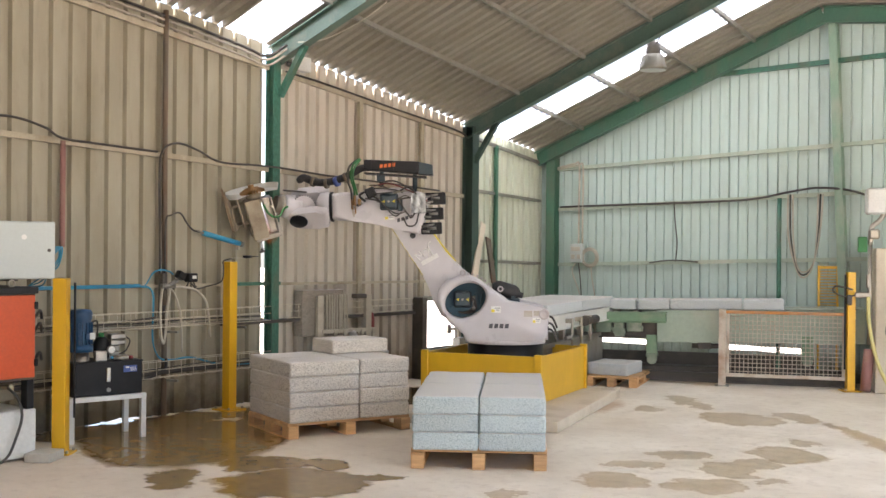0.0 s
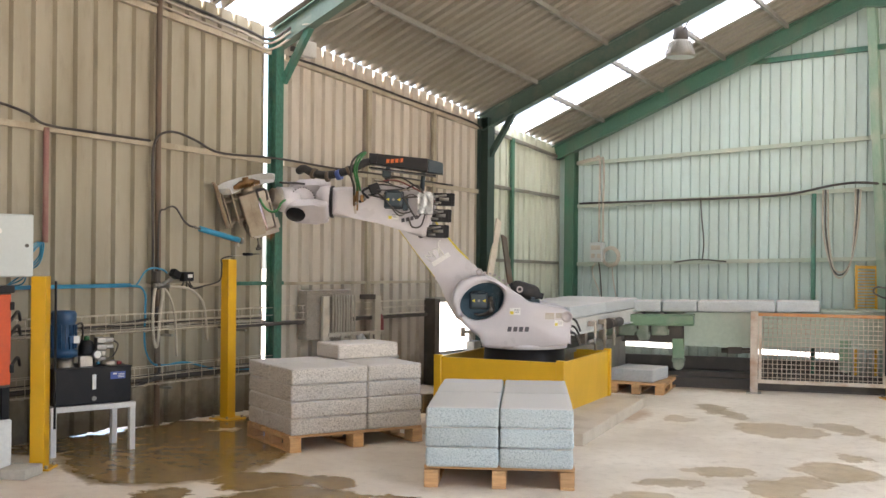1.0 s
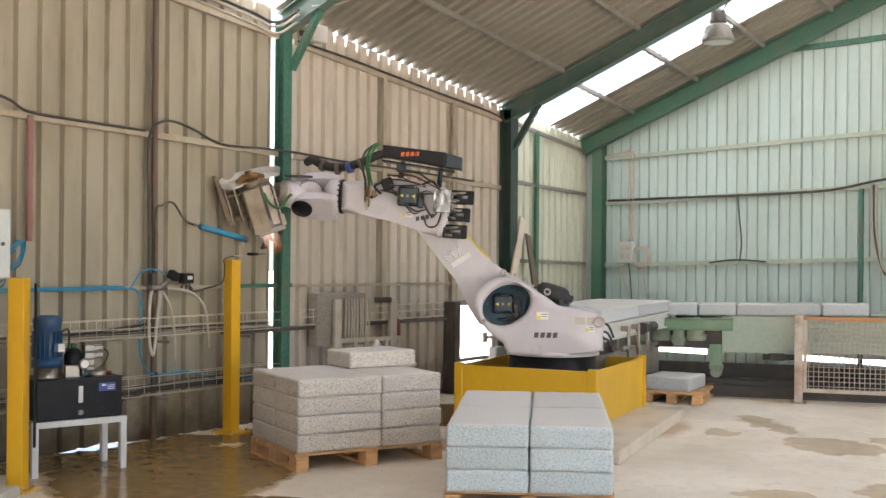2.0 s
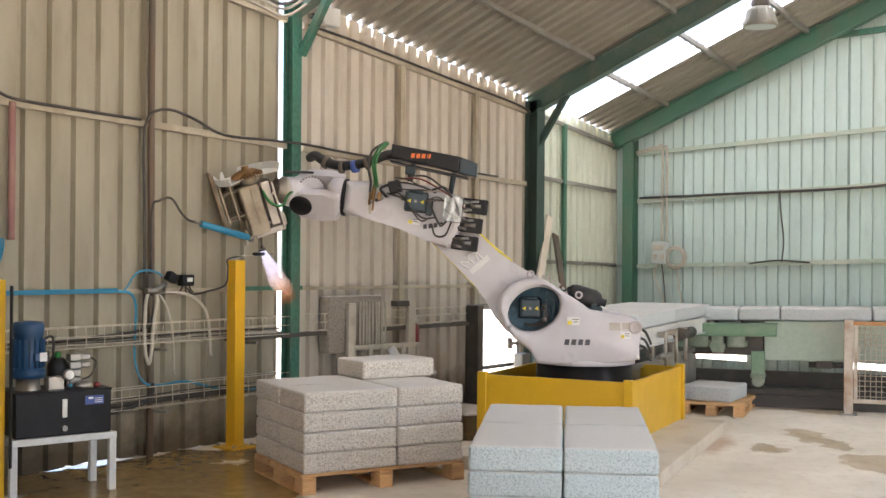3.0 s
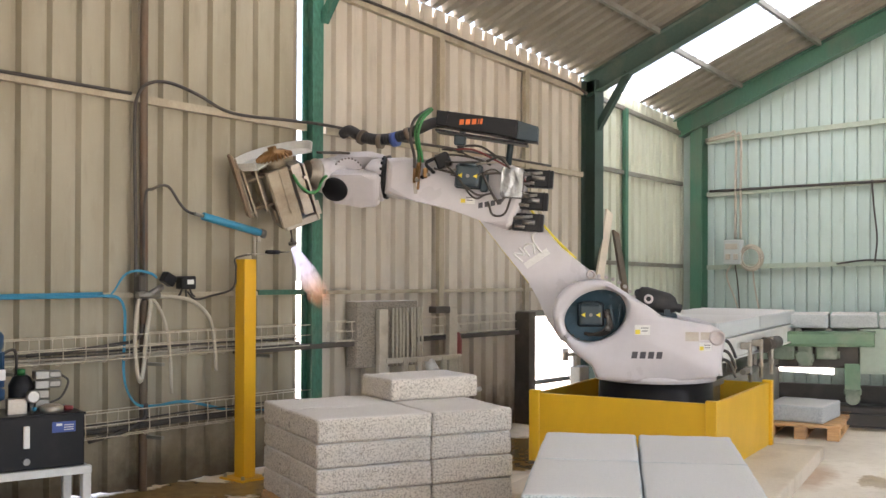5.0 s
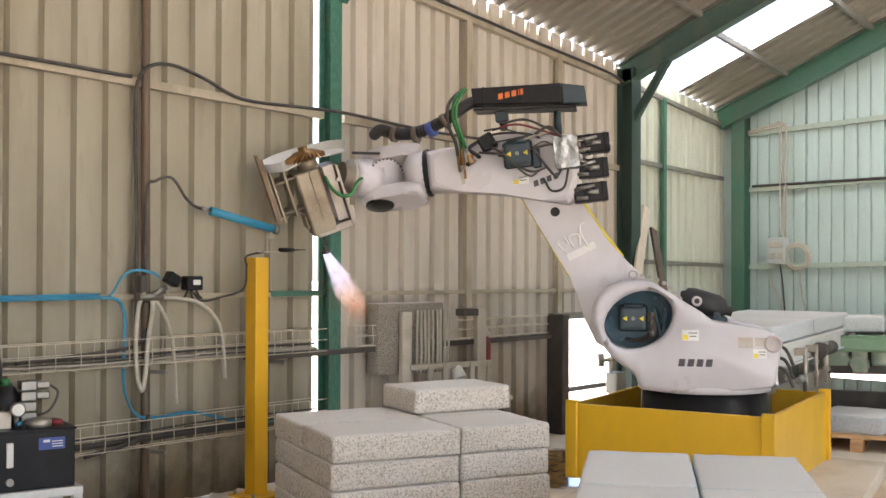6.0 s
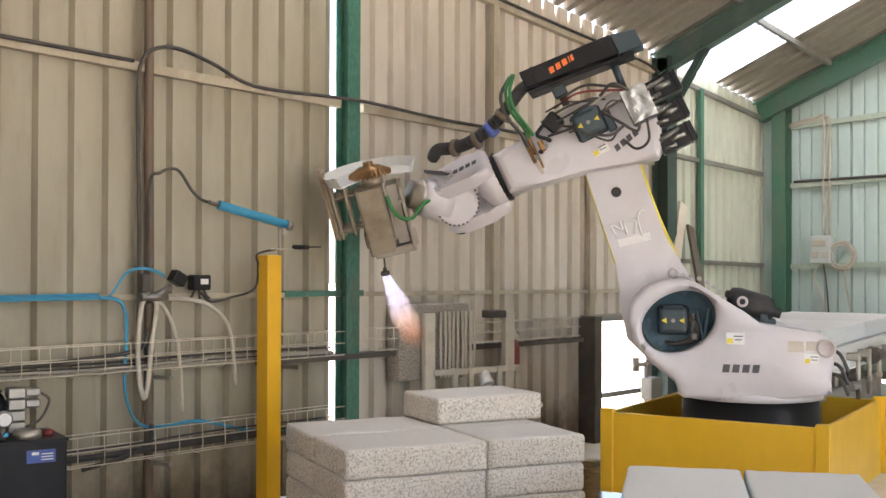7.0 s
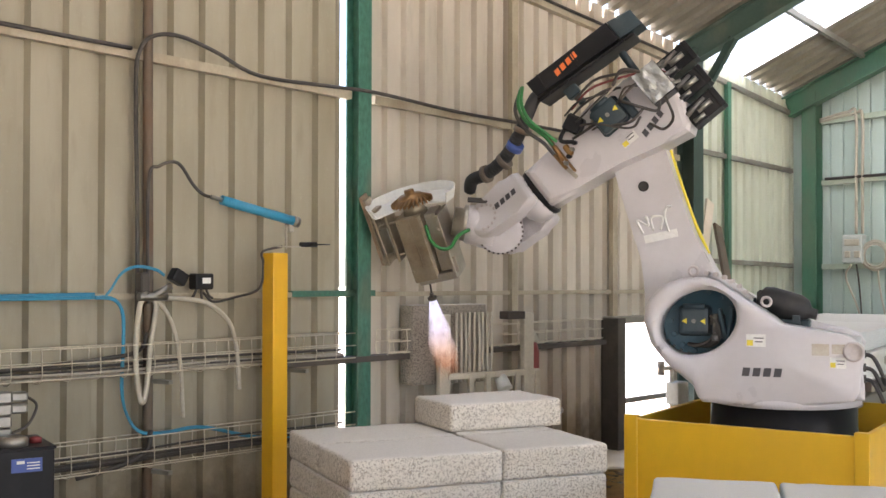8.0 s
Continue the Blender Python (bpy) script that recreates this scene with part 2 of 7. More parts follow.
def wood(name):
    m, nt, bs = nodes_of(name)
    co = stretched(nt, 1.5, 14, 14)
    n1 = texture(nt, "ShaderNodeTexNoise", 4.0, co, 6)
    n2 = texture(nt, "ShaderNodeTexNoise", 1.0, stretched(nt, 3, 3, 3), 3)
    c = mix(nt, ramp(nt, n1.outputs[0], 0.35, 0.7).outputs[0], (0.74, 0.45, 0.21), (0.56, 0.32, 0.14))
    c = mix(nt, ramp(nt, n2.outputs[0], 0.5, 0.8, (0, 0, 0, 1), (0.6, 0.6, 0.6, 1)).outputs[0], c, (0.26, 0.18, 0.11))
    oi = nt.nodes.new("ShaderNodeObjectInfo")
    k = ramp(nt, oi.outputs["Random"], 0, 1, (0.75, 0.72, 0.7, 1), (1.1, 1.08, 1.05, 1))
    c = mix(nt, 1.0, c, k.outputs[0], 'MULTIPLY')
    nt.links.new(c, bs.inputs["Base Color"])
    bs.inputs["Roughness"].default_value = 0.7
    bp = nt.nodes.new("ShaderNodeBump")
    bp.inputs["Strength"].default_value, bp.inputs["Distance"].default_value = 0.3, 0.004
    nt.links.new(n1.outputs[0], bp.inputs["Height"])
    nt.links.new(bp.outputs[0], bs.inputs["Normal"])
    return m


M["wood"] = wood("pallet_wood")


def floor_material():
    """Dusty concrete with damp patches; a shallow puddle lies along the west wall."""
    m, nt, bs = nodes_of("wet_concrete")
    co = stretched(nt, 1, 1, 1)
    n1 = texture(nt, "ShaderNodeTexNoise", 0.9, co, 8, 0.6)
    n2 = texture(nt, "ShaderNodeTexNoise", 9.0, co, 6, 0.65)
    n3 = texture(nt, "ShaderNodeTexNoise", 70.0, co, 3)
    def patches(spots, scale, amount):
        """Least scaled distance to a set of ellipses (centre, half axes, turn) with frayed outlines."""
        warp = texture(nt, "ShaderNodeTexNoise", scale, co, 6, 0.6)
        sub = nt.nodes.new("ShaderNodeVectorMath")
        sub.operation = 'MULTIPLY_ADD'
        nt.links.new(warp.outputs["Color"], sub.inputs[0])
        sub.inputs[1].default_value = (amount, amount, 0.0)
        nt.links.new(co, sub.inputs[2])
        total = None
        for x, y, a, b, turn in spots:
            mp = nt.nodes.new("ShaderNodeMapping")
            mp.vector_type = 'TEXTURE'
            mp.inputs["Location"].default_value = (x + amount / 2, y + amount / 2, 0)
            mp.inputs["Rotation"].default_value = (0, 0, radians(turn))
            mp.inputs["Scale"].default_value = (a, b, 1)
            nt.links.new(sub.outputs[0], mp.inputs["Vector"])
            ln = nt.nodes.new("ShaderNodeVectorMath")
            ln.operation = 'LENGTH'
            nt.links.new(mp.outputs[0], ln.inputs[0])
            if total is None:
                total = ln.outputs["Value"]
            else:
                mn = nt.nodes.new("ShaderNodeMath")
                mn.operation = 'MINIMUM'
                nt.links.new(total, mn.inputs[0])
                nt.links.new(ln.outputs["Value"], mn.inputs[1])
                total = mn.outputs[0]
        return total

    total = patches(WET, 2.6, 0.62)
    stain = patches(STAINS, 4.0, 0.5)
    wet = ramp(nt, total, 0.92, 1.03, (1, 1, 1, 1), (0, 0, 0, 1))
    damp = ramp(nt, total, 0.95, 1.35, (0.35, 0.35, 0.35, 1), (0, 0, 0, 1))
    mark = ramp(nt, stain, 0.88, 1.08, (0.75, 0.75, 0.75, 1), (0, 0, 0, 1))
    rust = ramp(nt, patches([(-5.40, 10.40, 0.16, 0.6, 15)], 6.0, 0.25), 0.4, 1.2, (0.6, 0.6, 0.6, 1), (0, 0, 0, 1))
    dry = mix(nt, ramp(nt, n1.outputs[0], 0.35, 0.7).outputs[0], (0.88, 0.80, 0.67), (0.69, 0.595, 0.46))
    dry = mix(nt, ramp(nt, n2.outputs[0], 0.5, 0.75, (0, 0, 0, 1), (0.55, 0.55, 0.55, 1)).outputs[0], dry, (0.58, 0.485, 0.365))
    dry = mix(nt, ramp(nt, n3.outputs[0], 0.6, 0.75, (0, 0, 0, 1), (0.35, 0.35, 0.35, 1)).outputs[0], dry, (0.45, 0.38, 0.30))
    c = mix(nt, rust.outputs[0], dry, (0.44, 0.23, 0.09))
    c = mix(nt, mark.outputs[0], c, mix(nt, ramp(nt, n2.outputs[0], 0.35, 0.65).outputs[0], (0.42, 0.28, 0.13), (0.54, 0.39, 0.22)))
    c = mix(nt, damp.outputs[0], c, (0.40, 0.32, 0.22))
    c = mix(nt, wet.outputs[0], c, mix(nt, ramp(nt, n2.outputs[0], 0.35, 0.7).outputs[0], (0.25, 0.16, 0.055), (0.37, 0.245, 0.10)))
    nt.links.new(c, bs.inputs["Base Color"])
    rg = ramp(nt, total, 0.85, 1.08, (0.09, 0.09, 0.09, 1), (0.62, 0.62, 0.62, 1))
    rs = ramp(nt, stain, 0.75, 1.05, (0.30, 0.30, 0.30, 1), (0.62, 0.62, 0.62, 1))
    least = nt.nodes.new("ShaderNodeMath")
    least.operation = 'MINIMUM'
    nt.links.new(rg.outputs[0], least.inputs[0])
    nt.links.new(rs.outputs[0], least.inputs[1])
    nt.links.new(least.outputs[0], bs.inputs["Roughness"])
    bs.inputs["IOR"].default_value = 1.4
    hh = nt.nodes.new("ShaderNodeMath")
    hh.operation = 'MULTIPLY'
    dr = ramp(nt, total, 0.85, 1.1)
    nt.links.new(n2.outputs[0], hh.inputs[0])
    nt.links.new(dr.outputs[0], hh.inputs[1])
    bp = nt.nodes.new("ShaderNodeBump")
    bp.inputs["Strength"].default_value, bp.inputs["Distance"].default_value = 0.35, 0.01
    nt.links.new(hh.outputs[0], bp.inputs["Height"])
    nt.links.new(bp.outputs[0], bs.inputs["Normal"])
    return m


WET = [(-7.2, 6.34, 0.87, 1.2, 39), (-7.05, 6.98, 0.29, 1.19, 39), (-5.32, 5.6, 0.57, 0.55, 38), (-6.08, 5.21, 0.19, 0.38, 38), (-5.6, 6.3, 0.25, 0.26, 38), (-8.15, 7.29, 0.27, 0.33, 39), (-5.99, 6.05, 0.34, 0.31, 39), (-8.13, 6.96, 0.31, 0.41, 39), (-7.6, 9.7, 0.7, 0.9, 10), (-8.15, 6.3, 0.4, 0.9, 0), (-7.95, 7.75, 0.3, 0.4, 0), (-5.0, 6.15, 0.3, 0.12, 38)]
STAINS = ([(-4.0, 10.45, 0.4, 0.45, 39), (-5.0, 11.32, 0.19, 0.37, 40), (-4.67, 11.09, 0.11, 0.3, 39), (-4.98, 10.51, 0.12, 0.21, 39), (-3.6, 10.87, 0.17, 0.35, 39), (-3.01, 8.84, 0.31, 0.39, 39), (-3.08, 9.46, 0.13, 0.2, 39), (-3.07, 8.31, 0.2, 0.21, 38)]
          + [(-3.68, 8.29, 0.25, 0.2, 39), (-3.8, 7.73, 0.26, 0.14, 39), (-3.63, 7.13, 0.26, 0.31, 38), (-3.14, 7.98, 0.19, 0.33, 38), (-3.05, 7.35, 0.29, 0.25, 38), (-2.73, 7.76, 0.12, 0.14, 38), (-4.01, 6.25, 0.13, 0.17, 38), (-2.55, 9.87, 0.12, 1.18, 39), (-6.0, 12.98, 0.36, 0.31, 40), (-5.46, 13.12, 0.43, 0.36, 40)])
M["floor"] = floor_material()


# ---- mesh helpers ----
def block(bm, c, s, turn=None, bevel=0.0, seg=1):
    """A box of size s about c; turn: degrees about z or a rotation matrix."""
    r = bmesh.ops.create_cube(bm, size=1.0)
    v = r["verts"]
    bmesh.ops.scale(bm, vec=s, verts=v)
    if bevel:
        e = list({x for y in v for x in y.link_edges})
        g = bmesh.ops.bevel(bm, geom=e, offset=bevel, segments=seg, affect='EDGES', profile=0.6)
        v = list({x for f in g["faces"] for x in f.verts} | {x for x in v if x.is_valid})
    m = Matrix.Translation(c)
    if turn is not None:
        m = m @ (turn.to_4x4() if hasattr(turn, "to_4x4") else Matrix.Rotation(radians(turn), 4, 'Z'))
    bmesh.ops.transform(bm, matrix=m, verts=v)
    return v


def rod(bm, a, b, r, r2=None, seg=12):
    a, b = Vector(a), Vector(b)
    d = b - a
    q = d.to_track_quat('Z', 'Y').to_matrix().to_4x4()
    g = bmesh.ops.create_cone(bm, cap_ends=True, segments=seg, radius1=r, radius2=r if r2 is None else r2, depth=d.length)
    bmesh.ops.transform(bm, matrix=Matrix.Translation((a + b) / 2) @ q, verts=g["verts"])
    for v in g["verts"]:
        for f in v.link_faces:
            f.smooth = len(f.verts) == 4
    return g["verts"]


def smooth_path(pts, n=6):
    """Catmull-Rom through the points."""
    p = [Vector(x) for x in pts]
    if len(p) < 3:
        return p
    p = [2 * p[0] - p[1]] + p + [2 * p[-1] - p[-2]]
    out = []
    for i in range(1, len(p) - 2):
        for k in range(n):
            t = k / n
            out.append(0.5 * (2 * p[i] + (p[i + 1] - p[i - 1]) * t + (2 * p[i - 1] - 5 * p[i] + 4 * p[i + 1] - p[i + 2]) * t * t + (3 * p[i] - p[i - 1] - 3 * p[i + 1] + p[i + 2]) * t ** 3))
    out.append(p[-2])
    return out


def tube(bm, pts, r, seg=8, n=6):
    """A round tube swept along a smooth path."""
    path = smooth_path(pts, n)
    rings, up = [], Vector((0.13, 0.21, 1)).normalized()
    for i, p in enumerate(path):
        d = (path[min(i + 1, len(path) - 1)] - path[max(i - 1, 0)]).normalized()
        u = (up - d * up.dot(d))
        if u.length < 1e-4:
            u = d.orthogonal()
        u.normalize()
        up = u
        w = d.cross(u)
        rings.append([bm.verts.new(p + r * (math.cos(2 * math.pi * k / seg) * u + math.sin(2 * math.pi * k / seg) * w)) for k in range(seg)])
    for a, b in zip(rings, rings[1:]):
        for k in range(seg):
            f = bm.faces.new((a[k], a[(k + 1) % seg], b[(k + 1) % seg], b[k]))
            f.smooth = True
    bm.faces.new(rings[0][::-1])
    bm.faces.new(rings[-1])


def lathe(bm, prof, base, axis, seg=24):
    """Profile (radius, height) turned about an axis from base."""
    q = Vector(axis).to_track_quat('Z', 'Y').to_matrix()
    rings = [[bm.verts.new(Vector(base) + q @ Vector((r * math.cos(2 * math.pi * k / seg), r * math.sin(2 * math.pi * k / seg), h))) for k in range(seg)] for r, h in prof]
    for a, b in zip(rings, rings[1:]):
        for k in range(seg):
            f = bm.faces.new((a[k], a[(k + 1) % seg], b[(k + 1) % seg], b[k]))
            f.smooth = True
    bm.faces.new(rings[0][::-1])
    bm.faces.new(rings[-1])


def plate(bm, outline, thick, m, bevel=0.0, seg=2, smooth=False):
    """A flat outline (x, y) given thickness about its plane, then placed by m."""
    n = len(outline)
    lo = [bm.verts.new((x, y, -thick / 2)) for x, y in outline]
    hi = [bm.verts.new((x, y, thick / 2)) for x, y in outline]
    fs = [bm.faces.new(lo[::-1]), bm.faces.new(hi)]
    for k in range(n):
        f = bm.faces.new((lo[k], lo[(k + 1) % n], hi[(k + 1) % n], hi[k]))
        f.smooth = smooth
    vs = lo + hi
    if bevel:
        es = list({e for f in fs for e in f.edges})
        g = bmesh.ops.bevel(bm, geom=es, offset=bevel, segments=seg, affect='EDGES', profile=0.5)
        vs = list({v for f in g["faces"] for v in f.verts} | {v for v in vs if v.is_valid})
    bmesh.ops.transform(bm, matrix=m, verts=vs)


def mesh_of(name, bm, material):
    bmesh.ops.recalc_face_normals(bm, faces=bm.faces)
    me = bpy.data.meshes.new(name)
    bm.to_mesh(me)
    bm.free()
    me.materials.append(material)
    return me


def part(name, bm, material, parent, label=""):
    ob = new(name, mesh_of(name, bm, material))
    ob.parent = parent
    return tagged(ob, label) if label else ob


def solo(name, bm, material, label, category, kind="", group=""):
    return tagged(new(name, mesh_of(name, bm, material)), label, category, group, kind)


def thing(name, label, category, m=None, group="", kind=""):
    ob = new(name)
    ob.empty_display_size = 0.1
    if m is not None:
        ob.matrix_basis = m
    return tagged(ob, label, category, group, kind)


def BM():
    return bmesh.new()


def maker_mark(size, m, material, parent, n=4):
    """A maker's mark drawn as plain slanted blocks in a row."""
    bm = BM()
    for k in range(n):
        x = (k - (n - 1) / 2) * size * 0.86
        o = [(x - size * 0.36, -size * 0.36), (x + size * 0.24, -size * 0.36), (x + size * 0.36, size * 0.36), (x - size * 0.24, size * 0.36)]
        plate(bm, o, 0.003, m)
    return part("maker_mark", bm, material, parent)


# ---- the shed ----
WX, BY = -8.45, 14.15          # inner faces of the west and north walls
RIDGE_X, EAST_X, SOUTH_Y = -4.35, 3.6, -4.5


def eave(y):
    return 3.93 - 0.132 * (y - 7.19)


def roof_z(x, y):
    """Underside of the roof: it climbs from the west eave to the ridge and falls gently to the east."""
    z = eave(y) + 0.4 * (min(x, RIDGE_X) - WX)
    return z - 0.11 * max(0.0, x - RIDGE_X)


def profile_steps(a, b, pitch, depth, pan, lean):
    """Offsets of a trapezoid sheet from a to b: place along it and depth."""
    out, s = [], a
    while s < b - 1e-6:
        for f, d in ((0, 0), (pan, 0), (pan + lean, depth), (1 - lean, depth)):
            p = s + f * pitch
            if p < b:
                out.append((p, d))
        s += pitch
    out.append((b, 0))
    return out


def sheet_wall(name, along, a, b, face, foot, top, material, label, pitch=0.25, depth=0.075, pan=0.56, lean=0.07, out=-1, holes=()):
    """Profiled wall sheet with thickness; along 'y' (west wall) or 'x'; holes: (a, b, z0, z1)."""
    bm = BM()
    t = 0.006
    cuts = sorted({z for h in holes for z in h[2:]})
    st = profile_steps(a, b, pitch, depth, pan, lean)
    extra = []
    for h in holes:
        extra += [(h[0], None), (h[1], None)]
    pts = sorted([(p, d) for p, d in st] + [(p, 0.0) for p, _ in extra], key=lambda q: q[0])
    grid = []
    for p, d in pts:
        f0, t0 = (foot(p) if callable(foot) else foot), top(p)
        zs = [f0] + [c for c in cuts] + [t0]
        col = []
        for off in (d, d + t):
            row = []
            for z in zs:
                q = face + out * off
                row.append(bm.verts.new((q, p, z) if along == 'y' else (p, q, z)))
            col.append(row)
        grid.append((p, zs, col))
    for (p0, z0, c0), (p1, z1, c1) in zip(grid, grid[1:]):
        if p1 - p0 < 1e-6:
            continue
        mid = (p0 + p1) / 2
        for k in range(len(z0) - 1):
            zm = (z0[k] + z0[k + 1]) / 2
            if any(h[0] < mid < h[1] and h[2] < zm < h[3] for h in holes):
                continue
            bm.faces.new((c0[0][k], c1[0][k], c1[0][k + 1], c0[0][k + 1]))
            bm.faces.new((c0[1][k], c0[1][k + 1], c1[1][k + 1], c1[1][k]))
        bm.faces.new((c0[0][-1], c1[0][-1], c1[1][-1], c0[1][-1]))
    return solo(name, bm, material, label, "wall", "structure")


def ragged(y):
    return max(0.0, (-0.004 if 5.2 < y < 7.3 else -0.016) + 0.05 * noise.noise((y * 1.7, 0.3, 0.0)) + 0.03 * noise.noise((y * 7.0, 4.0, 0.0)))


sheet_wall("wall_west_1", 'y', -4.531, 8.44, WX, ragged, lambda y: eave(y) - 0.012, M["beige"], "stained beige profiled sheet wall with grimy foot", pitch=0.197, depth=0.04, pan=0.66, lean=0.08)
sheet_wall("wall_west_2", 'y', 8.665, 12.13, WX, 0.0, lambda y: eave(y) - 0.012, M["beige2"], "stained beige profiled sheet wall with low opening", pitch=0.165, depth=0.04, pan=0.62, lean=0.08, holes=((11.15, 12.05, 0.0001, 0.95),))
sheet_wall("wall_west_3", 'y', 12.23, BY, WX, 0.0, lambda y: eave(y) - 0.012, M["cream"], "cream-green profiled sheet wall by the corner", pitch=0.145, depth=0.035, pan=0.62, lean=0.08)
sheet_wall("wall_north", 'x', WX, EAST_X, BY, 0.0, lambda x: roof_z(x, BY) - 0.02, M["mint"], "pale green profiled sheet gable wall", pitch=0.13, depth=0.02, pan=0.80, lean=0.05, out=1, holes=((-5.6, -4.5, 0.32, 0.385), (-7.55, -6.75, 0.32, 0.385)))
sheet_wall("wall_east", 'y', SOUTH_Y, BY, EAST_X, 0.0, lambda y: roof_z(EAST_X, y) - 0.02, M["beige"], "plain beige profiled sheet wall", pitch=0.5, out=1, holes=((0.0, 12.5, 0.0001, 3.4),))
sheet_wall("wall_south", 'x', WX, EAST_X, SOUTH_Y, 0.0, lambda x: roof_z(x, SOUTH_Y) - 0.02, M["beige"], "plain beige profiled sheet wall with wide gateway", pitch=0.5, out=-1, holes=((-1.5, 3.0, 0.0001, 4.2),))

bm = BM()
NX, NY = 40, 60
gv = [[bm.verts.new((-60 + 120 * i / NX, -60 + 120 * j / NY, 0)) for j in range(NY + 1)] for i in range(NX + 1)]
for i in range(NX):
    for j in range(NY):
        bm.faces.new((gv[i][j], gv[i + 1][j], gv[i + 1][j + 1], gv[i][j + 1]))
solo("floor", bm, M["floor"], "dusty concrete floor with wet stains and puddles", "floor", "structure")


def roof_part(name, y0, y1, x0, x1, material, label, pitch=0.145, depth=0.066, kind="structure"):
    """Profiled roof sheets, ribs running up the slope."""
    bm = BM()
    xs = [x0] + ([RIDGE_X] if x0 < RIDGE_X < x1 else []) + [x1]
    st = profile_steps(y0, y1, pitch, depth, 0.46, 0.1)
    cols = []
    for p, d in st:
        cols.append([[bm.verts.new((x, p, roof_z(x, p) + d + o)) for x in xs] for o in (0, 0.006)])
    for c0, c1 in zip(cols, cols[1:]):
        for k in range(len(xs) - 1):
            bm.faces.new((c0[0][k], c0[0][k + 1], c1[0][k + 1], c1[0][k]))
            bm.faces.new((c0[1][k], c1[1][k], c1[1][k + 1], c0[1][k + 1]))
    return solo(name, bm, material, label, "roof", kind)


# The last four strips are unseen, added to bring daylight onto the floor.
SKY = ((7.93, 8.50, 0), (12.28, 13.22, 0), (1.0, 2.0, 0), (-2.6, -1.6, 0), (5.0, 6.3, 1), (9.2, 10.6, 1))      # translucent roof strips; 1: over the east slope alone
edges = [SOUTH_Y - 0.3] + [v for s in sorted(SKY) for v in s[:2]] + [BY + 0.3]
for i in range(0, len(edges), 2):
    roof_part(f"ceiling_{i // 2 + 1}", edges[i], edges[i + 1], WX - 0.02, EAST_X + 0.3, M["roof"], "brown-grey profiled roof sheets seen from below")
mt, nt, bs = nodes_of("translucent_sheet")
bs.inputs["Base Color"].default_value = (0.9, 0.92, 0.92, 1)
bs.inputs["Roughness"].default_value = 0.5
bs.inputs["Transmission Weight"].default_value = 0.0
tr = nt.nodes.new("ShaderNodeBsdfTranslucent")
tr.inputs[0].default_value = (0.72, 0.75, 0.76, 1)
mx = nt.nodes.new("ShaderNodeMixShader")
mx.inputs[0].default_value = 0.85
nt.links.new(bs.outputs[0], mx.inputs[1])
nt.links.new(tr.outputs[0], mx.inputs[2])
nt.links.new(mx.outputs[0], nt.nodes["Material Output"].inputs[0])
M["skylight"] = mt
for i, (a, b, east) in enumerate(SKY):
    bm = BM()
    st = profile_steps(a, b, 0.145, 0.04, 0.42, 0.1)
    xs = [-1.9, EAST_X + 0.3] if east else [WX - 0.02, RIDGE_X]
    cols = [[bm.verts.new((x, p, roof_z(x, p) + d + 0.003)) for x in xs] for p, d in st]
    for c0, c1 in zip(cols, cols[1:]):
        bm.faces.new((c0[0], c0[1], c1[1], c1[0]))
    solo(f"skylight_{i + 1}", bm, M["skylight"], "white translucent roof strip letting daylight in, strips 3 to 6 added unseen", "skylight", "structure")
    roof_part(f"ceiling_{i + 11}", a, b, WX - 0.02 if east else RIDGE_X, -1.9 if east else EAST_X + 0.3, M["roof"], "brown-grey profiled roof sheets seen from below")


def i_beam(bm, a, b, w, h, up=(0, 0, 1), t=0.012):
    """An I section from a to b, h high along up."""
    a, b = Vector(a), Vector(b)
    d = (b - a)
    y = d.normalized()
    x = y.cross(Vector(up)).normalized()
    z = x.cross(y)
    rot = Matrix((x, y, z)).transposed()
    u, g = w / 2, t * 0.4
    prof = [(-u, -h / 2), (u, -h / 2), (u, t - h / 2), (g, t - h / 2), (g, h / 2 - t), (u, h / 2 - t), (u, h / 2), (-u, h / 2), (-u, h / 2 - t), (-g, h / 2 - t), (-g, t - h / 2), (-u, t - h / 2)]
    ends = [[bm.verts.new(c + rot @ Vector((px, 0, pz))) for px, pz in prof] for c in (a, b)]
    for k in range(12):
        bm.faces.new((ends[0][k], ends[0][(k + 1) % 12], ends[1][(k + 1) % 12], ends[1][k]))
    bm.faces.new(ends[0][::-1])
    bm.faces.new(ends[1])


def bar(bm, a, b, w, h, up=(0, 0, 1)):
    a, b = Vector(a), Vector(b)
    d = b - a
    y = d.normalized()
    x = y.cross(Vector(up)).normalized()
    z = x.cross(y)
    block(bm, (a + b) / 2, (w, d.length, h), Matrix((x, y, z)).transposed())


def steel(name, material, label, build, category="post"):
    bm = BM()
    build(bm)
    return solo(name, bm, material, label, category, "structure")


steel("post_west_1", M["green"], "green painted steel post with bright gaps beside it", lambda bm: i_beam(bm, (-8.385, 8.535, 0), (-8.385, 8.535, eave(8.58) - 0.1), 0.102, 0.12, (1, 0, 0)))
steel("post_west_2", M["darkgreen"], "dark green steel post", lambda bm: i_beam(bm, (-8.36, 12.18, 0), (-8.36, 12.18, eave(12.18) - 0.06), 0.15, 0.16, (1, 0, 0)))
steel("post_corner", M["backgreen"], "green painted steel corner post", lambda bm: i_beam(bm, (-8.215, 14.06, 0), (-8.215, 14.06, eave(14.0)), 0.14, 0.14, (0, 1, 0)))
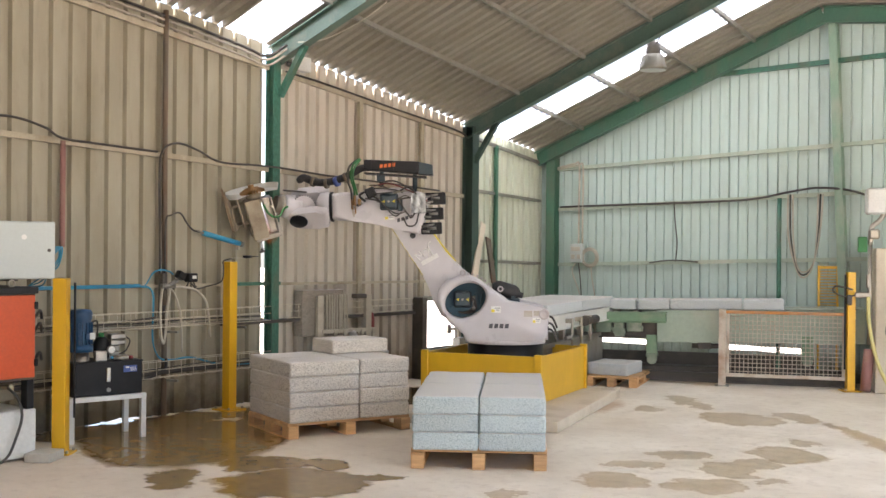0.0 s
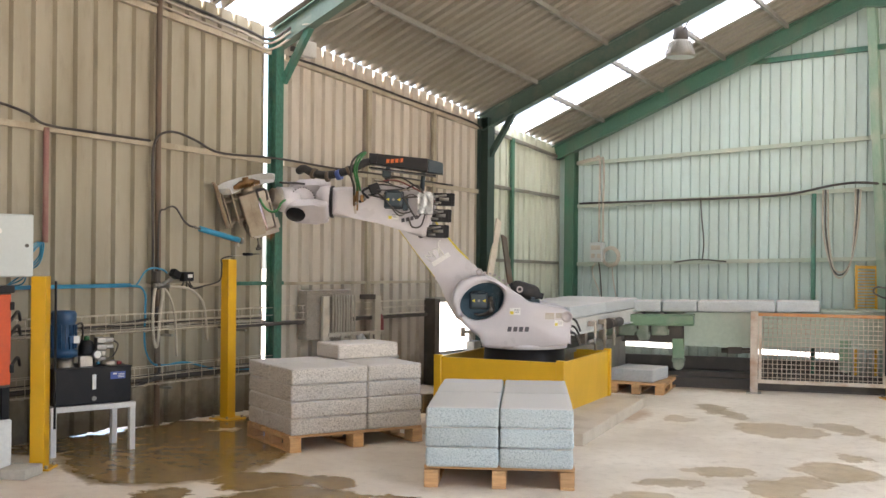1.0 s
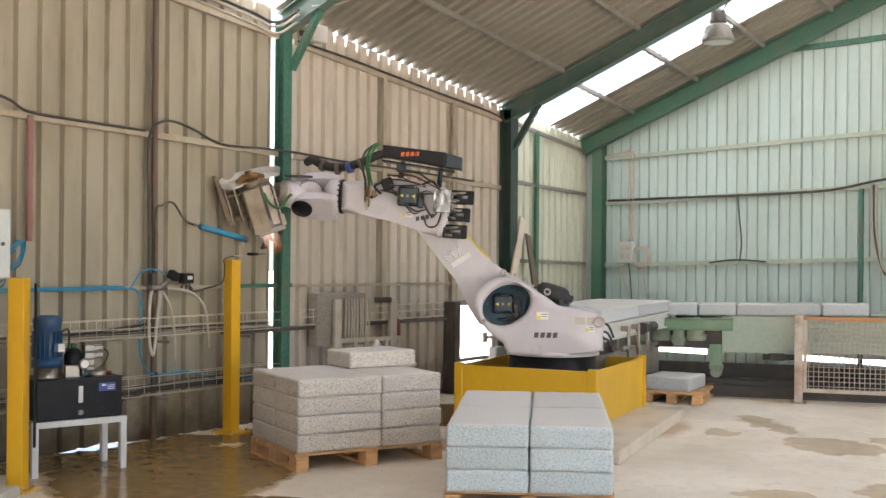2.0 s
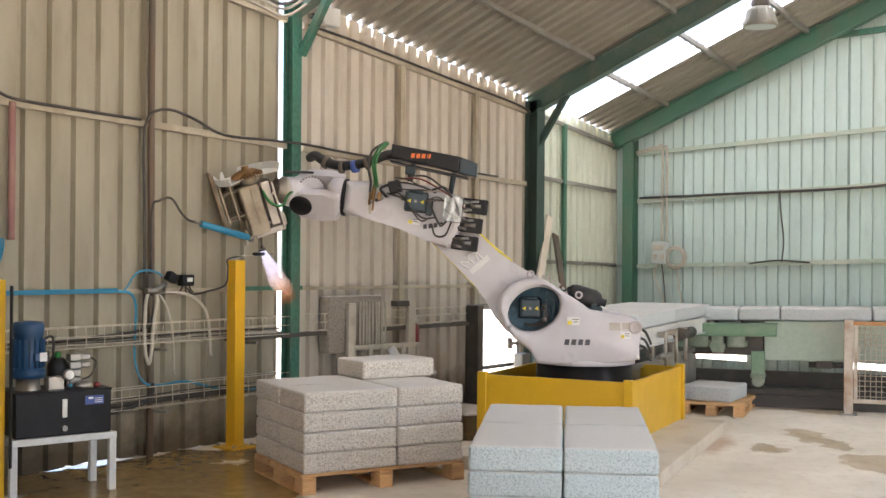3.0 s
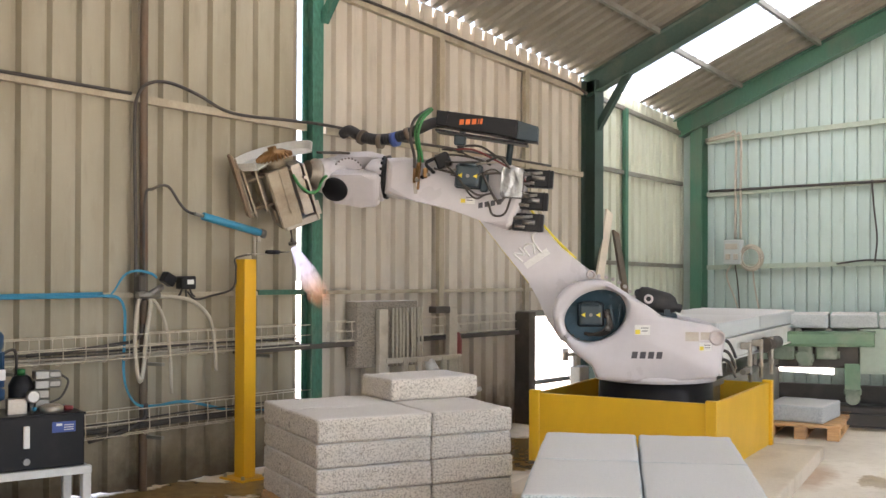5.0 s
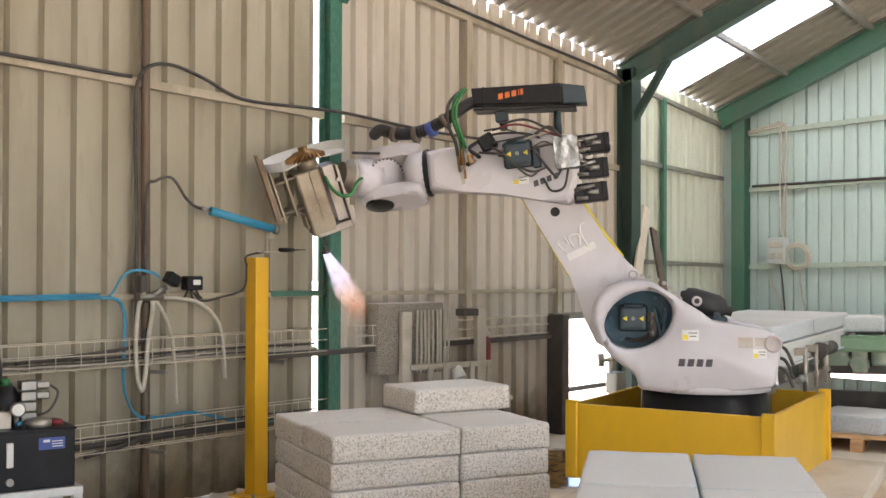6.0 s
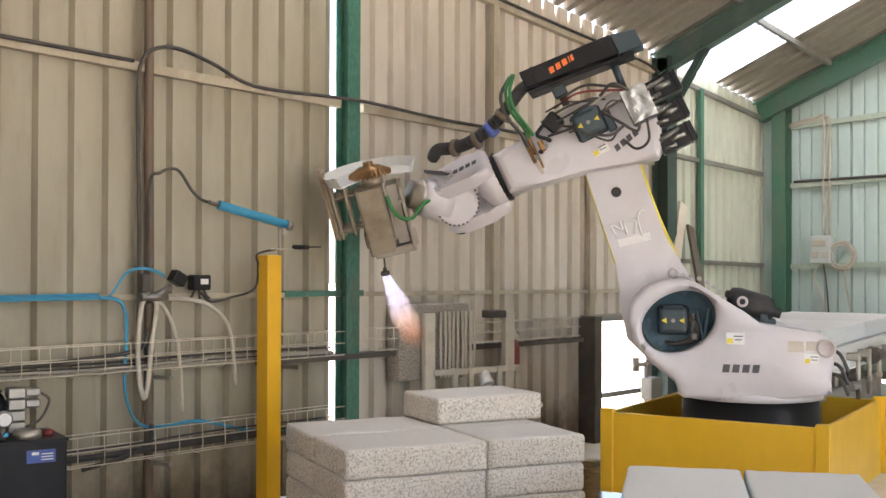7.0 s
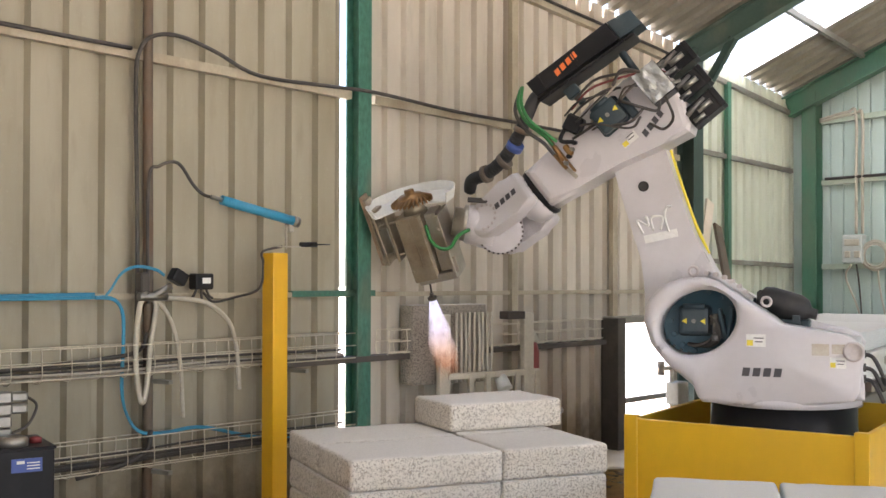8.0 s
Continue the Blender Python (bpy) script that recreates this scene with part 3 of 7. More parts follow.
steel("post_north", M["flakygreen"], "green painted steel gable post with flaking paint", lambda bm: i_beam(bm, (-4.04, 14.07, 0), (-4.25, 14.07, roof_z(-4.25, 14.0) - 0.1), 0.10, 0.12, (0, 1, 0)))
for nm, y, mm in (("rafter_1", 8.585, "raftgreen"), ("rafter_2", 12.18, "raftgreen"), ("rafter_3", 14.0, "backgreen")):
    steel(nm, M[mm], "green steel rafter under the roof", lambda bm: (i_beam(bm, (WX + 0.02, y, roof_z(WX + 0.02, y) - 0.13), (RIDGE_X, y, roof_z(RIDGE_X, y) - 0.13), 0.12, 0.2),
          i_beam(bm, (RIDGE_X, y, roof_z(RIDGE_X, y) - 0.13), (EAST_X, y, roof_z(EAST_X, y) - 0.13), 0.12, 0.2)), "rafter")
steel("brace_1", M["green"], "green steel knee brace", lambda bm: bar(bm, (-8.33, 8.585, 3.2), (-7.98, 8.585, roof_z(-7.98, 8.585) - 0.23), 0.06, 0.06), "brace")
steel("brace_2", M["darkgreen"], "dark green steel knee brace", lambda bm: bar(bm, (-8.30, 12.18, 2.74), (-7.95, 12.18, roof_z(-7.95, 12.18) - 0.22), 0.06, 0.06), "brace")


def girt(name, a, b, material, label="grimy steel rail across the sheeting", w=0.05, h=0.05):
    return steel(name, material, label, lambda bm: bar(bm, a, b, w, h), "rail")


gx = WX + 0.03


def line_z(y, y0, z0, slope):
    return z0 + slope * (y - y0)


for i, (a, b) in enumerate(((SOUTH_Y, 8.49), (8.68, 12.08))):
    girt(f"girt_top_{i + 1}", (gx, a, line_z(a, 7.12, 3.646, -0.112)), (gx, b, line_z(b, 7.12, 3.646, -0.112)), M["rail"])
    girt(f"girt_mid_{i + 1}", (gx, a, line_z(a, 7.1, 2.476, -0.036)), (gx, b, line_z(b, 7.1, 2.476, -0.036)), M["rail"])
    girt(f"girt_low_{i + 1}", (gx, a, line_z(a, 8.7, 1.221, -0.009)), (gx, b, line_z(b, 8.7, 1.221, -0.009)), M["rail"], w=0.03, h=0.03)
girt("girt_green_west", (gx, 8.05, 1.232), (gx, 8.69, 1.228), M["green"], "green steel rail across the sheeting", 0.04, 0.035)
for i, (z0, s) in enumerate(((2.965, 0), (2.31, -0.05), (1.405, -0.03))):
    girt(f"girt_corner_{i + 1}", (gx, 12.29, z0 - s * 1.6 if s else 3.09), (gx, 14.05, z0 if s else 2.86), M["galv"], w=0.04, h=0.04)
for i, (za, zb) in enumerate(((2.762, 2.928), (2.185, 2.33), (1.393, 1.515))):
    k = (zb - za) / 3.87
    girt(f"girt_north_{i + 1}", (-8.14, BY - 0.03, za), (EAST_X, BY - 0.03, za + k * (EAST_X + 8.14)), M["convdust"], "pale green steel rail across the gable", 0.05, 0.05)
girt("girt_north_4", (-5.75, BY - 0.03, 3.93), (EAST_X, BY - 0.03, 4.2), M["green"], "green steel rail across the gable", 0.05, 0.06)
for i, (y, zt, zb, r) in enumerate(((9.98, 3.30, 0.0, 0.03), (11.16, 3.19, 0.95, 0.03), (12.86, 3.02, 0.0, 0.028))):
    steel(f"upright_{i + 1}", M["rail"] if i < 2 else M["backgreen"], "thin grimy steel upright on the wall", lambda bm: bar(bm, (WX + 0.045, y, zb), (WX + 0.045, y, zt), 2 * r, 0.04, (1, 0, 0)), "upright")
for i, dxs in enumerate(((0.9, 0.86, 0.78), (1.84, 1.80, 1.63), (2.75, 2.68, 2.46), (3.5, 3.45, 3.25))):
    for j, (a, b) in enumerate(((SOUTH_Y, 8.5), (8.66, 12.11), (12.25, 13.95))):
        x = WX + dxs[j]
        girt(f"purlin_{i * 3 + j + 1}", (x, a, roof_z(x, a) - 0.04), (x, b, roof_z(x, b) - 0.04), M["galv"], "thin steel purlin under the roof", 0.04, 0.05)


# ---- stacks of slabs on pallets ----
def slab_mesh(sx, sy, sz, material, seed):
    """A sawn slab with softly rounded long edges and split, uneven sides."""
    bm = BM()
    bmesh.ops.create_cube(bm, size=1.0)
    bmesh.ops.scale(bm, vec=(sx, sy, sz), verts=bm.verts)
    bmesh.ops.bevel(bm, geom=list(bm.edges), offset=0.018, segments=3, affect='EDGES', profile=0.5)
    bmesh.ops.subdivide_edges(bm, edges=[e for e in bm.edges if e.calc_length() > 0.08], cuts=7, use_grid_fill=True)
    for v in bm.verts:
        n = noise.noise_vector(v.co * 9 + Vector((seed * 3.1, seed, 0)))
        v.co += n * 0.003 + noise.noise_vector(v.co * 30 + Vector((seed, 2.0, seed))) * 0.003
    for f in bm.faces:
        f.smooth = True
    return mesh_of("slab", bm, material)


def pallet(name, label, m, w, d, h, group="wooden pallets"):
    """Deck boards across, three stringers of blocks, base boards."""
    top = thing(name, label, "pallet", m, group)
    n = 6
    for i in range(n):
        bm = BM()
        block(bm, (0, -d / 2 + d * (i + 0.5) / n, h - 0.011), (w, d / n * 0.72, 0.022), bevel=0.003)
        part("deck_board", bm, M["wood"], top)
    for x in (-w / 2 + 0.05, 0, w / 2 - 0.05):
        bm = BM()
        block(bm, (x, 0, h - 0.031), (0.095, d, 0.018), bevel=0.003)
        part("stringer_board", bm, M["wood"], top)
        for y in (-d / 2 + 0.07, 0, d / 2 - 0.07):
            bm = BM()
            block(bm, (x, y, (h - 0.04 + 0.018) / 2), (0.095, 0.14, h - 0.04 - 0.018), bevel=0.004)
            part("block", bm, M["wood"], top)
        bm = BM()
        block(bm, (x, 0, 0.009), (0.095, d, 0.018), bevel=0.003)
        part("base_board", bm, M["wood"], top)
    return top


def slab_stack(m, h0, layers, split, rows, w, d, t, material, label, group, jitter, tight=0):
    """Layers of slabs in two columns that meet at split; the lowest 'tight' layers are pushed close together."""
    rnd = random.Random(layers * 7 + rows)
    cols = ((-w / 2, w * (split - 0.5)), (w * (split - 0.5), w / 2))
    sets = [[slab_mesh(b - a - 0.008, d / rows - 0.008, t - 0.001, material, k + layers + 5 * c) for k in range(2)] for c, (a, b) in enumerate(cols)]
    for k in range(layers):
        near = 0.3 if k < tight else 1.0
        for i, (a, b) in enumerate(cols):
            for j in range(rows):
                o = new("granite_slab", sets[i][rnd.randrange(2)])
                o.matrix_basis = m @ pose((a + b) / 2 + rnd.uniform(-1, 1) * jitter * near, -d / 2 + d * (j + 0.5) / rows + rnd.uniform(-1, 1) * jitter, h0 + t * (k + 0.5), 0, 0, rnd.uniform(-1, 1) * jitter * 40 + 180 * rnd.randrange(2))
                tagged(o, label, "stone slab", group)


FS = pose(-5.02, 7.51, 0, 0, 0, 32.0)
pallet("pallet", "new wooden pallet under blue-grey granite slabs", FS, 1.0, 1.62, 0.14)
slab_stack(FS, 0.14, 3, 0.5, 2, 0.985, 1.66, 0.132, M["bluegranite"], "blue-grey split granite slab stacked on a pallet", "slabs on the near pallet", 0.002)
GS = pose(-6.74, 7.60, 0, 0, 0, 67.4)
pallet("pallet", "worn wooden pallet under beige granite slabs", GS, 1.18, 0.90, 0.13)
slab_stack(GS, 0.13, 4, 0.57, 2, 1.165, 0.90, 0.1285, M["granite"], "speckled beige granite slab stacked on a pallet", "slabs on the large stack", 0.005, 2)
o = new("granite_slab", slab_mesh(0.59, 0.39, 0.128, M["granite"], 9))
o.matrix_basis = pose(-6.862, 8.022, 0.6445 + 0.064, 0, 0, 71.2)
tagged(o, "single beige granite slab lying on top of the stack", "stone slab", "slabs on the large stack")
P3 = pose(-6.30, 12.45, 0, 0, 0, 16)
pallet("pallet", "small wooden pallet beside the robot fence", P3, 0.62, 1.15, 0.12)
o = new("granite_slab", slab_mesh(0.50, 0.58, 0.14, M["greygranite"], 5))
o.matrix_basis = pose(-6.29, 12.30, 0.12 + 0.0705, 0, 0, 8)
tagged(o, "single grey granite slab on a small pallet", "stone slab")

# ---- robot plinth ----
bm = BM()
block(bm, (-6.02, 9.65, 0.05), (1.53, 2.59, 0.10), 14.8, 0.012, 2)
solo("concrete_pad", bm, M["concretepad"], "worn concrete pad on the floor under the robot", "pad")
BX = pose(-6.403, 10.041, 0.1, 0, 0, 11.6)
fence = thing("robot_enclosure", "open ochre-yellow sheet steel box round the robot base", "enclosure", BX)
bw, bd, bh = 1.243, 1.47, 0.462
for (c, s) in (((0, -bd / 2, bh / 2), (bw, 0.03, bh)), ((0, bd / 2, bh / 2), (bw, 0.03, bh)), ((-bw / 2 + 0.015, 0, bh / 2), (0.03, bd - 0.03, bh)), ((bw / 2 - 0.015, 0, bh / 2), (0.03, bd - 0.03, bh))):
    bm = BM()
    block(bm, c, s, bevel=0.004)
    part("side_panel", bm, M["yellowbox"], fence)
for x in (-1, 1):
    for y in (-1, 1):
        bm = BM()
        block(bm, (x * (bw / 2 - 0.012), y * (bd / 2 + 0.006), bh / 2 + 0.01), (0.075, 0.05, bh + 0.02), bevel=0.004)
        part("corner_angle", bm, M["yellowbox"], fence)

# ---- the robot ----
RX, RY, RZ2, REACH, L2, A5, SIDE = -6.272, 9.799, 1.101, 0.5, 1.168, 0.944, 0.10
robot = thing("industrial_robot", "large pale grey industrial robot with torch tool on black pedestal", "robot", pose(RX, RY, 0))
XZ = Matrix(((1, 0, 0, 0), (0, 0, -1, 0), (0, 1, 0, 0), (0, 0, 0, 1)))      # outline (x, y) into the x-z plane


def side(y):
    return Matrix.Translation((0, y, 0)) @ XZ


def cast(poly, c, a):
    """Distance from c to a polygon's edge in direction a."""
    dx, dy, best = math.cos(a), math.sin(a), 0
    for (x0, y0), (x1, y1) in zip(poly, poly[1:] + poly[:1]):
        ex, ey = x1 - x0, y1 - y0
        den = dx * ey - dy * ex
        if abs(den) < 1e-9:
            continue
        t = ((x0 - c[0]) * ey - (y0 - c[1]) * ex) / den
        u = ((x0 - c[0]) * dy - (y0 - c[1]) * dx) / den
        if t > 0 and -1e-6 <= u <= 1 + 1e-6:
            best = max(best, t)
    return best


def holed_plate(bm, poly, c, rx, ry, tilt, y0, y1, n=96):
    """An outline plate with an elliptical opening and chamfered rims, between y0 and y1."""
    rings = [[] for _ in range(8)]
    for k in range(n):
        a = 2 * math.pi * k / n
        d = cast(poly, c, a)
        ca, sa = math.cos(a - tilt), math.sin(a - tilt)
        e = 1 / math.sqrt((ca / rx) ** 2 + (sa / ry) ** 2)
        ch = 0.03
        for j, (r, y) in enumerate(((e, y0), (d, y0), (d, y1 - ch), (d - ch * 0.35, y1 - ch * 0.35), (d - ch, y1), (e + 0.025, y1), (e, y1 - 0.025), (e, y0))):
            rings[j].append(bm.verts.new((c[0] + r * math.cos(a), y, c[1] + r * math.sin(a))))
    for a, b in zip(rings, rings[1:]):
        for k in range(n):
            f = bm.faces.new((a[k], a[(k + 1) % n], b[(k + 1) % n], b[k]))
            f.smooth = True
    bmesh.ops.remove_doubles(bm, verts=bm.verts, dist=0.0005)


bm = BM()
lathe(bm, ((0.42, 0.0), (0.42, 0.28), (0.395, 0.32), (0.385, 0.56), (0.36, 0.57)), (0, 0, 0.1), (0, 0, 1), 48)
part("pedestal", bm, M["black"], robot, "black cast robot pedestal")

CAR = [(0.655, 1.09), (0.645, 1.17), (0.62, 1.22), (0.555, 1.285), (0.45, 1.325), (0.35, 1.33), (0.26, 1.30), (0.16, 1.235), (0.01, 1.145), (-0.085, 1.075), (-0.2, 1.04), (-0.36, 1.045), (-0.44, 1.015), (-0.475, 0.965),
       (-0.465, 0.90), (-0.45, 0.83), (-0.44, 0.70), (-0.2, 0.665), (0.1, 0.655), (0.36, 0.665), (0.39, 0.75), (0.53, 0.86), (0.62, 0.97)]
carousel = part("carousel", BM(), M["robot"], robot)
bm = BM()
holed_plate(bm, CAR, (0.37, 1.085), 0.215, 0.165, radians(-28), 0.20, 0.40)
lathe(bm, ((0.41, 0), (0.41, 0.035), (0.39, 0.05)), (-0.045, 0, 0.645), (0, 0, 1), 48)
plate(bm, [(x, y) for x, y in CAR], 0.16, side(-0.30), 0.03)
plate(bm, [(-0.47, 0.69), (0.3, 0.69), (0.2, 0.9), (-0.05, 1.02), (-0.45, 1.0)], 0.5, side(0), 0.02)
bmesh.ops.recalc_face_normals(bm, faces=bm.faces)
bm.to_mesh(carousel.data)
bm.free()
bm = BM()
lathe(bm, ((0.235, 0.0), (0.235, 0.05), (0.20, 0.07), (0.19, 0.06), (0.05, 0.06)), (0.37, 0.13, 1.085), (0, 1, 0), 40)
for k in range(14):
    a = 2 * math.pi * k / 14
    rod(bm, (0.37 + 0.165 * math.cos(a), 0.18, 1.085 + 0.165 * math.sin(a)), (0.37 + 0.165 * math.cos(a), 0.215, 1.085 + 0.165 * math.sin(a)), 0.014, seg=8)
part("gear_cover", bm, M["teal"], carousel, "blue-green cast gear cover with bolt ring")


def servo(parent, c, s, horn):
    """A servo motor end: ribbed black housing, pale boss, two yellow marks and a plug."""
    bm = BM()
    block(bm, c, s, bevel=0.022, seg=2)
    block(bm, (c[0], c[1] - s[1] * 0.2, c[2]), (s[0] * 1.12, s[1] * 0.35, s[2] * 1.12), bevel=0.015)
    block(bm, (c[0] + horn, c[1] - 0.02, c[2] - s[2] * 0.2), (0.05, 0.05, s[2] * 0.9), bevel=0.008)
    rod(bm, (c[0] - s[0] * 0.35, c[1] + s[1] * 0.4, c[2] + s[2] * 0.52), (c[0] + s[0] * 0.35, c[1] + s[1] * 0.4, c[2] + s[2] * 0.52), 0.016)
    mo = part("servo_motor", bm, M["motor"], parent, "dark servo motor with yellow marks")
    bm = BM()
    rod(bm, (c[0], c[1] + s[1] / 2, c[2]), (c[0], c[1] + s[1] / 2 + 0.012, c[2]), 0.012)
    part("boss", bm, M["chrome"], mo)
    for k in (-1, 1):
        bm = BM()
        x = c[0] + k * s[0] * 0.31
        vs = [bm.verts.new((x + dx, c[1] + s[1] / 2 + 0.002, c[2] + dz)) for dx, dz in ((-0.013, -0.016), (0.016, 0), (-0.013, 0.016))]
        bm.faces.new(vs)
        g = bmesh.ops.extrude_face_region(bm, geom=list(bm.faces))
        bmesh.ops.translate(bm, vec=(0, 0.003, 0), verts=[v for v in g["geom"] if hasattr(v, "co")])
        part("warning_mark", bm, M["yellowlabel"], mo)
    return mo


bm = BM()
for k in range(30):
    a = 2 * math.pi * k / 30
    block(bm, (0.37 + 0.222 * math.cos(a), 0.205, 1.085 + 0.185 * math.sin(a)), (0.012, 0.03, 0.014), Matrix.Rotation(-a, 3, 'Y'))
tagged(part("gear_teeth", bm, M["darksteel"], carousel, "dark gear teeth round the drive"), kind="stuff")
for x, w in ((0.25, 12), (0.215, -8)):
    bm = BM()
    block(bm, (x, 0.235, 1.06), (0.018, 0.07, 0.20), Matrix.Rotation(radians(w), 3, 'Y'), 0.005)
    part("cast_rib", bm, M["teal"], carousel)
for k in range(3):
    bm = BM()
    tube(bm, ((0.31, 0.29, 1.12 - 0.02 * k), (0.275, 0.31, 1.08), (0.27 + 0.02 * k, 0.29, 0.99), (0.33 + 0.03 * k, 0.24, 0.955), (0.44, 0.2, 0.96)), 0.010, 8)
    part("drive_cable", bm, M["cable"], carousel)
bm = BM()
rod(bm, (0.285, 0.30, 1.13), (0.285, 0.30, 1.00), 0.014, seg=10)
rod(bm, (0.285, 0.30, 1.02), (0.285, 0.30, 0.985), 0.018, seg=10)
part("drive_plug", bm, M["chrome"], carousel)
servo(carousel, (0.40, 0.24, 1.09), (0.16, 0.10, 0.15), -0.13)
FACE = Matrix(((-1, 0, 0, 0), (0, 0, 1, 0), (0, 1, 0, 0), (0, 0, 0, 1)))       # lettering onto the +y side


maker_mark(0.062, Matrix.Translation((0.035, 0.402, 0.835)) @ FACE, M["darktext"], carousel)


def sticker(parent, x, y, z, w, h):
    bm = BM()
    block(bm, (x, y, z), (w, 0.003, h))
    st = part("label_plate", bm, M["whitelabel"], parent)
    bm = BM()
    block(bm, (x + w * 0.3, y + 0.002, z - h * 0.2), (w * 0.32, 0.003, h * 0.45))
    part("yellow_field", bm, M["yellowlabel"], st)
    bm = BM()
    block(bm, (x - w * 0.15, y + 0.002, z + h * 0.2), (w * 0.5, 0.003, h * 0.08))
    block(bm, (x - w * 0.15, y + 0.002, z - h * 0.1), (w * 0.4, 0.003, h * 0.08))
    part("print_bars", bm, M["darktext"], st)


sticker(carousel, 0.065, 0.401, 1.0, 0.10, 0.065)
sticker(carousel, -0.34, 0.401, 0.895, 0.08, 0.055)
bm = BM()
block(bm, (-0.255, 0.401, 0.96), (0.085, 0.003, 0.06))
block(bm, (-0.345, 0.401, 0.965), (0.07, 0.003, 0.05))
part("rating_plates", bm, M["steel"], carousel)
bm = BM()
lathe(bm, ((0.052, 0.0), (0.052, 0.012), (0.04, 0.014), (0.038, 0.006), (0.01, 0.006)), (-0.415, 0.40, 0.955), (0, 1, 0), 24)
part("end_cap", bm, M["robotdusty"], carousel)
for x, z in ((-0.22, 0.735), (0.40, 1.36), (0.02, 1.20)):
    bm = BM()
    g = [(x + 0.024 * math.cos(2 * math.pi * k / 12), 0.39 if z < 1 else 0.3, z + 0.024 * math.sin(2 * math.pi * k / 12)) for k in range(13)]
    tube(bm, g, 0.008, 6, 2)
    part("lifting_eye", bm, M["robotdusty"], carousel)
bm = BM()
for k in range(15):
    a = radians(95 + 9.5 * k)
    p = (0.37 + 0.292 * math.cos(a), 1.085 + 0.265 * math.sin(a))
    rod(bm, (p[0], 0.12, p[1]), (p[0], 0.21, p[1]), 0.013, seg=8)
part("bolt_row", bm, M["robotdusty"], carousel)
bm = BM()
lathe(bm, ((0.03, -0.17), (0.07, -0.145), (0.082, -0.1), (0.082, 0.06), (0.065, 0.1), (0.03, 0.125), (0.03, 0.16)), (-0.07, -0.06, 1.165), (-0.96, 0, -0.28), 20)
block(bm, (0.07, -0.06, 1.19), (0.05, 0.1, 0.13), bevel=0.012)
part("accumulator", bm, M["rubber"], carousel, "black gas accumulator of the counterbalance")
bm = BM()
block(bm, (-0.02, -0.06, 1.07), (0.34, 0.16, 0.05), bevel=0.01)
rod(bm, (0.12, -0.05, 1.12), (0.12, -0.05, 1.21), 0.02)
block(bm, (-0.12, 0.06, 1.08), (0.04, 0.03, 0.08))
part("accumulator_bracket", bm, M["motor"], carousel)
for z in (0.93, 0.86, 0.80):
    bm = BM()
    tube(bm, ((-0.44, 0.2, z), (-0.50, 0.2, z - 0.01), (-0.53, 0.22, z - 0.05), (-0.56, 0.2, z - 0.12)), 0.011, 8)
    rod(bm, (-0.42, 0.2, z), (-0.475, 0.2, z), 0.022)
    part("cable_plug", bm, M["cable"], carousel)

# lower arm: x runs from the shoulder to the elbow
ARM2 = [(x * 0.9, y * 0.93) for x, y in [(-0.26, -0.07), (-0.19, -0.19), (-0.05, -0.255), (0.12, -0.235), (0.28, -0.19), (0.45, -0.16), (0.8, -0.155), (1.1, -0.145), (1.3, -0.17), (1.42, -0.10), (1.46, 0.0), (1.42, 0.11), (1.3, 0.17), (1.1, 0.19), (0.8, 0.185),
        (0.5, 0.19), (0.3, 0.225), (0.12, 0.27), (-0.05, 0.265), (-0.19, 0.19), (-0.26, 0.07)]]
bm = BM()
plate(bm, ARM2, 0.24, side(-0.045), 0.045, 3)
lower_arm = part("lower_arm", bm, M["robot"], robot)
bm = BM()
lathe(bm, ((0.03, 0.0), (0.03, 0.006), (0.022, 0.004), (0.02, -0.02)), (0.79, 0.076, -0.005), (0, 1, 0), 20)
part("sight_hole", bm, M["rubber"], lower_arm)
bm = BM()
tube(bm, ((0.32, -0.1, 0.20), (0.55, -0.1, 0.18), (0.8, -0.1, 0.178), (1.0, -0.1, 0.18)), 0.011, 8)
tube(bm, ((0.40, -0.1, -0.155), (0.65, -0.1, -0.15), (1.0, -0.1, -0.14)), 0.009, 8)
part("edge_guard", bm, M["yellowlabel"], lower_arm, "yellow edge strip")
bm = BM()
for q in range(3):
    pts = {0: ((0.66, 0.078, 0.09), (0.75, 0.078, 0.10), (0.70, 0.078, 0.05), (0.76, 0.078, 0.045)), 1: ((0.66, 0.078, 0.03), (0.74, 0.078, 0.02), (0.72, 0.078, -0.04), (0.65, 0.078, -0.01)), 2: ((0.62, 0.078, -0.05), (0.72, 0.078, -0.055), (0.77, 0.078, -0.08), (0.77, 0.078, -0.11))}[q]
    tube(bm, [(x * 0.9 - 0.06, y, -z) for x, y, z in pts], 0.007, 6, 8)
block(bm, (0.49, 0.078, 0.0), (0.045, 0.004, 0.19), Matrix.Rotation(radians(-6), 3, 'Y'))
part("installer_mark", bm, M["whitelabel"], lower_arm, "white swirl mark with a bar of small print")
bm = BM()
lathe(bm, ((0.05, 0.0), (0.05, 0.02), (0.03, 0.03)), (1.10, 0.07, -0.05), (0, 1, 0), 20)
part("pivot_cap", bm, M["robotdusty"], lower_arm)

# upper arm: x runs from the elbow to the wrist
ARM3 = [(0.60, 0.125), (0.34, 0.13), (0.07, 0.17), (-0.14, 0.17), (-0.39, 0.09), (-0.35, -0.16), (-0.30, -0.28), (-0.26, -0.31), (-0.10, -0.27), (0.14, -0.20), (0.40, -0.155), (0.60, -0.12)]
bm = BM()
plate(bm, ARM3, 0.30, side(0.045), 0.05, 3)
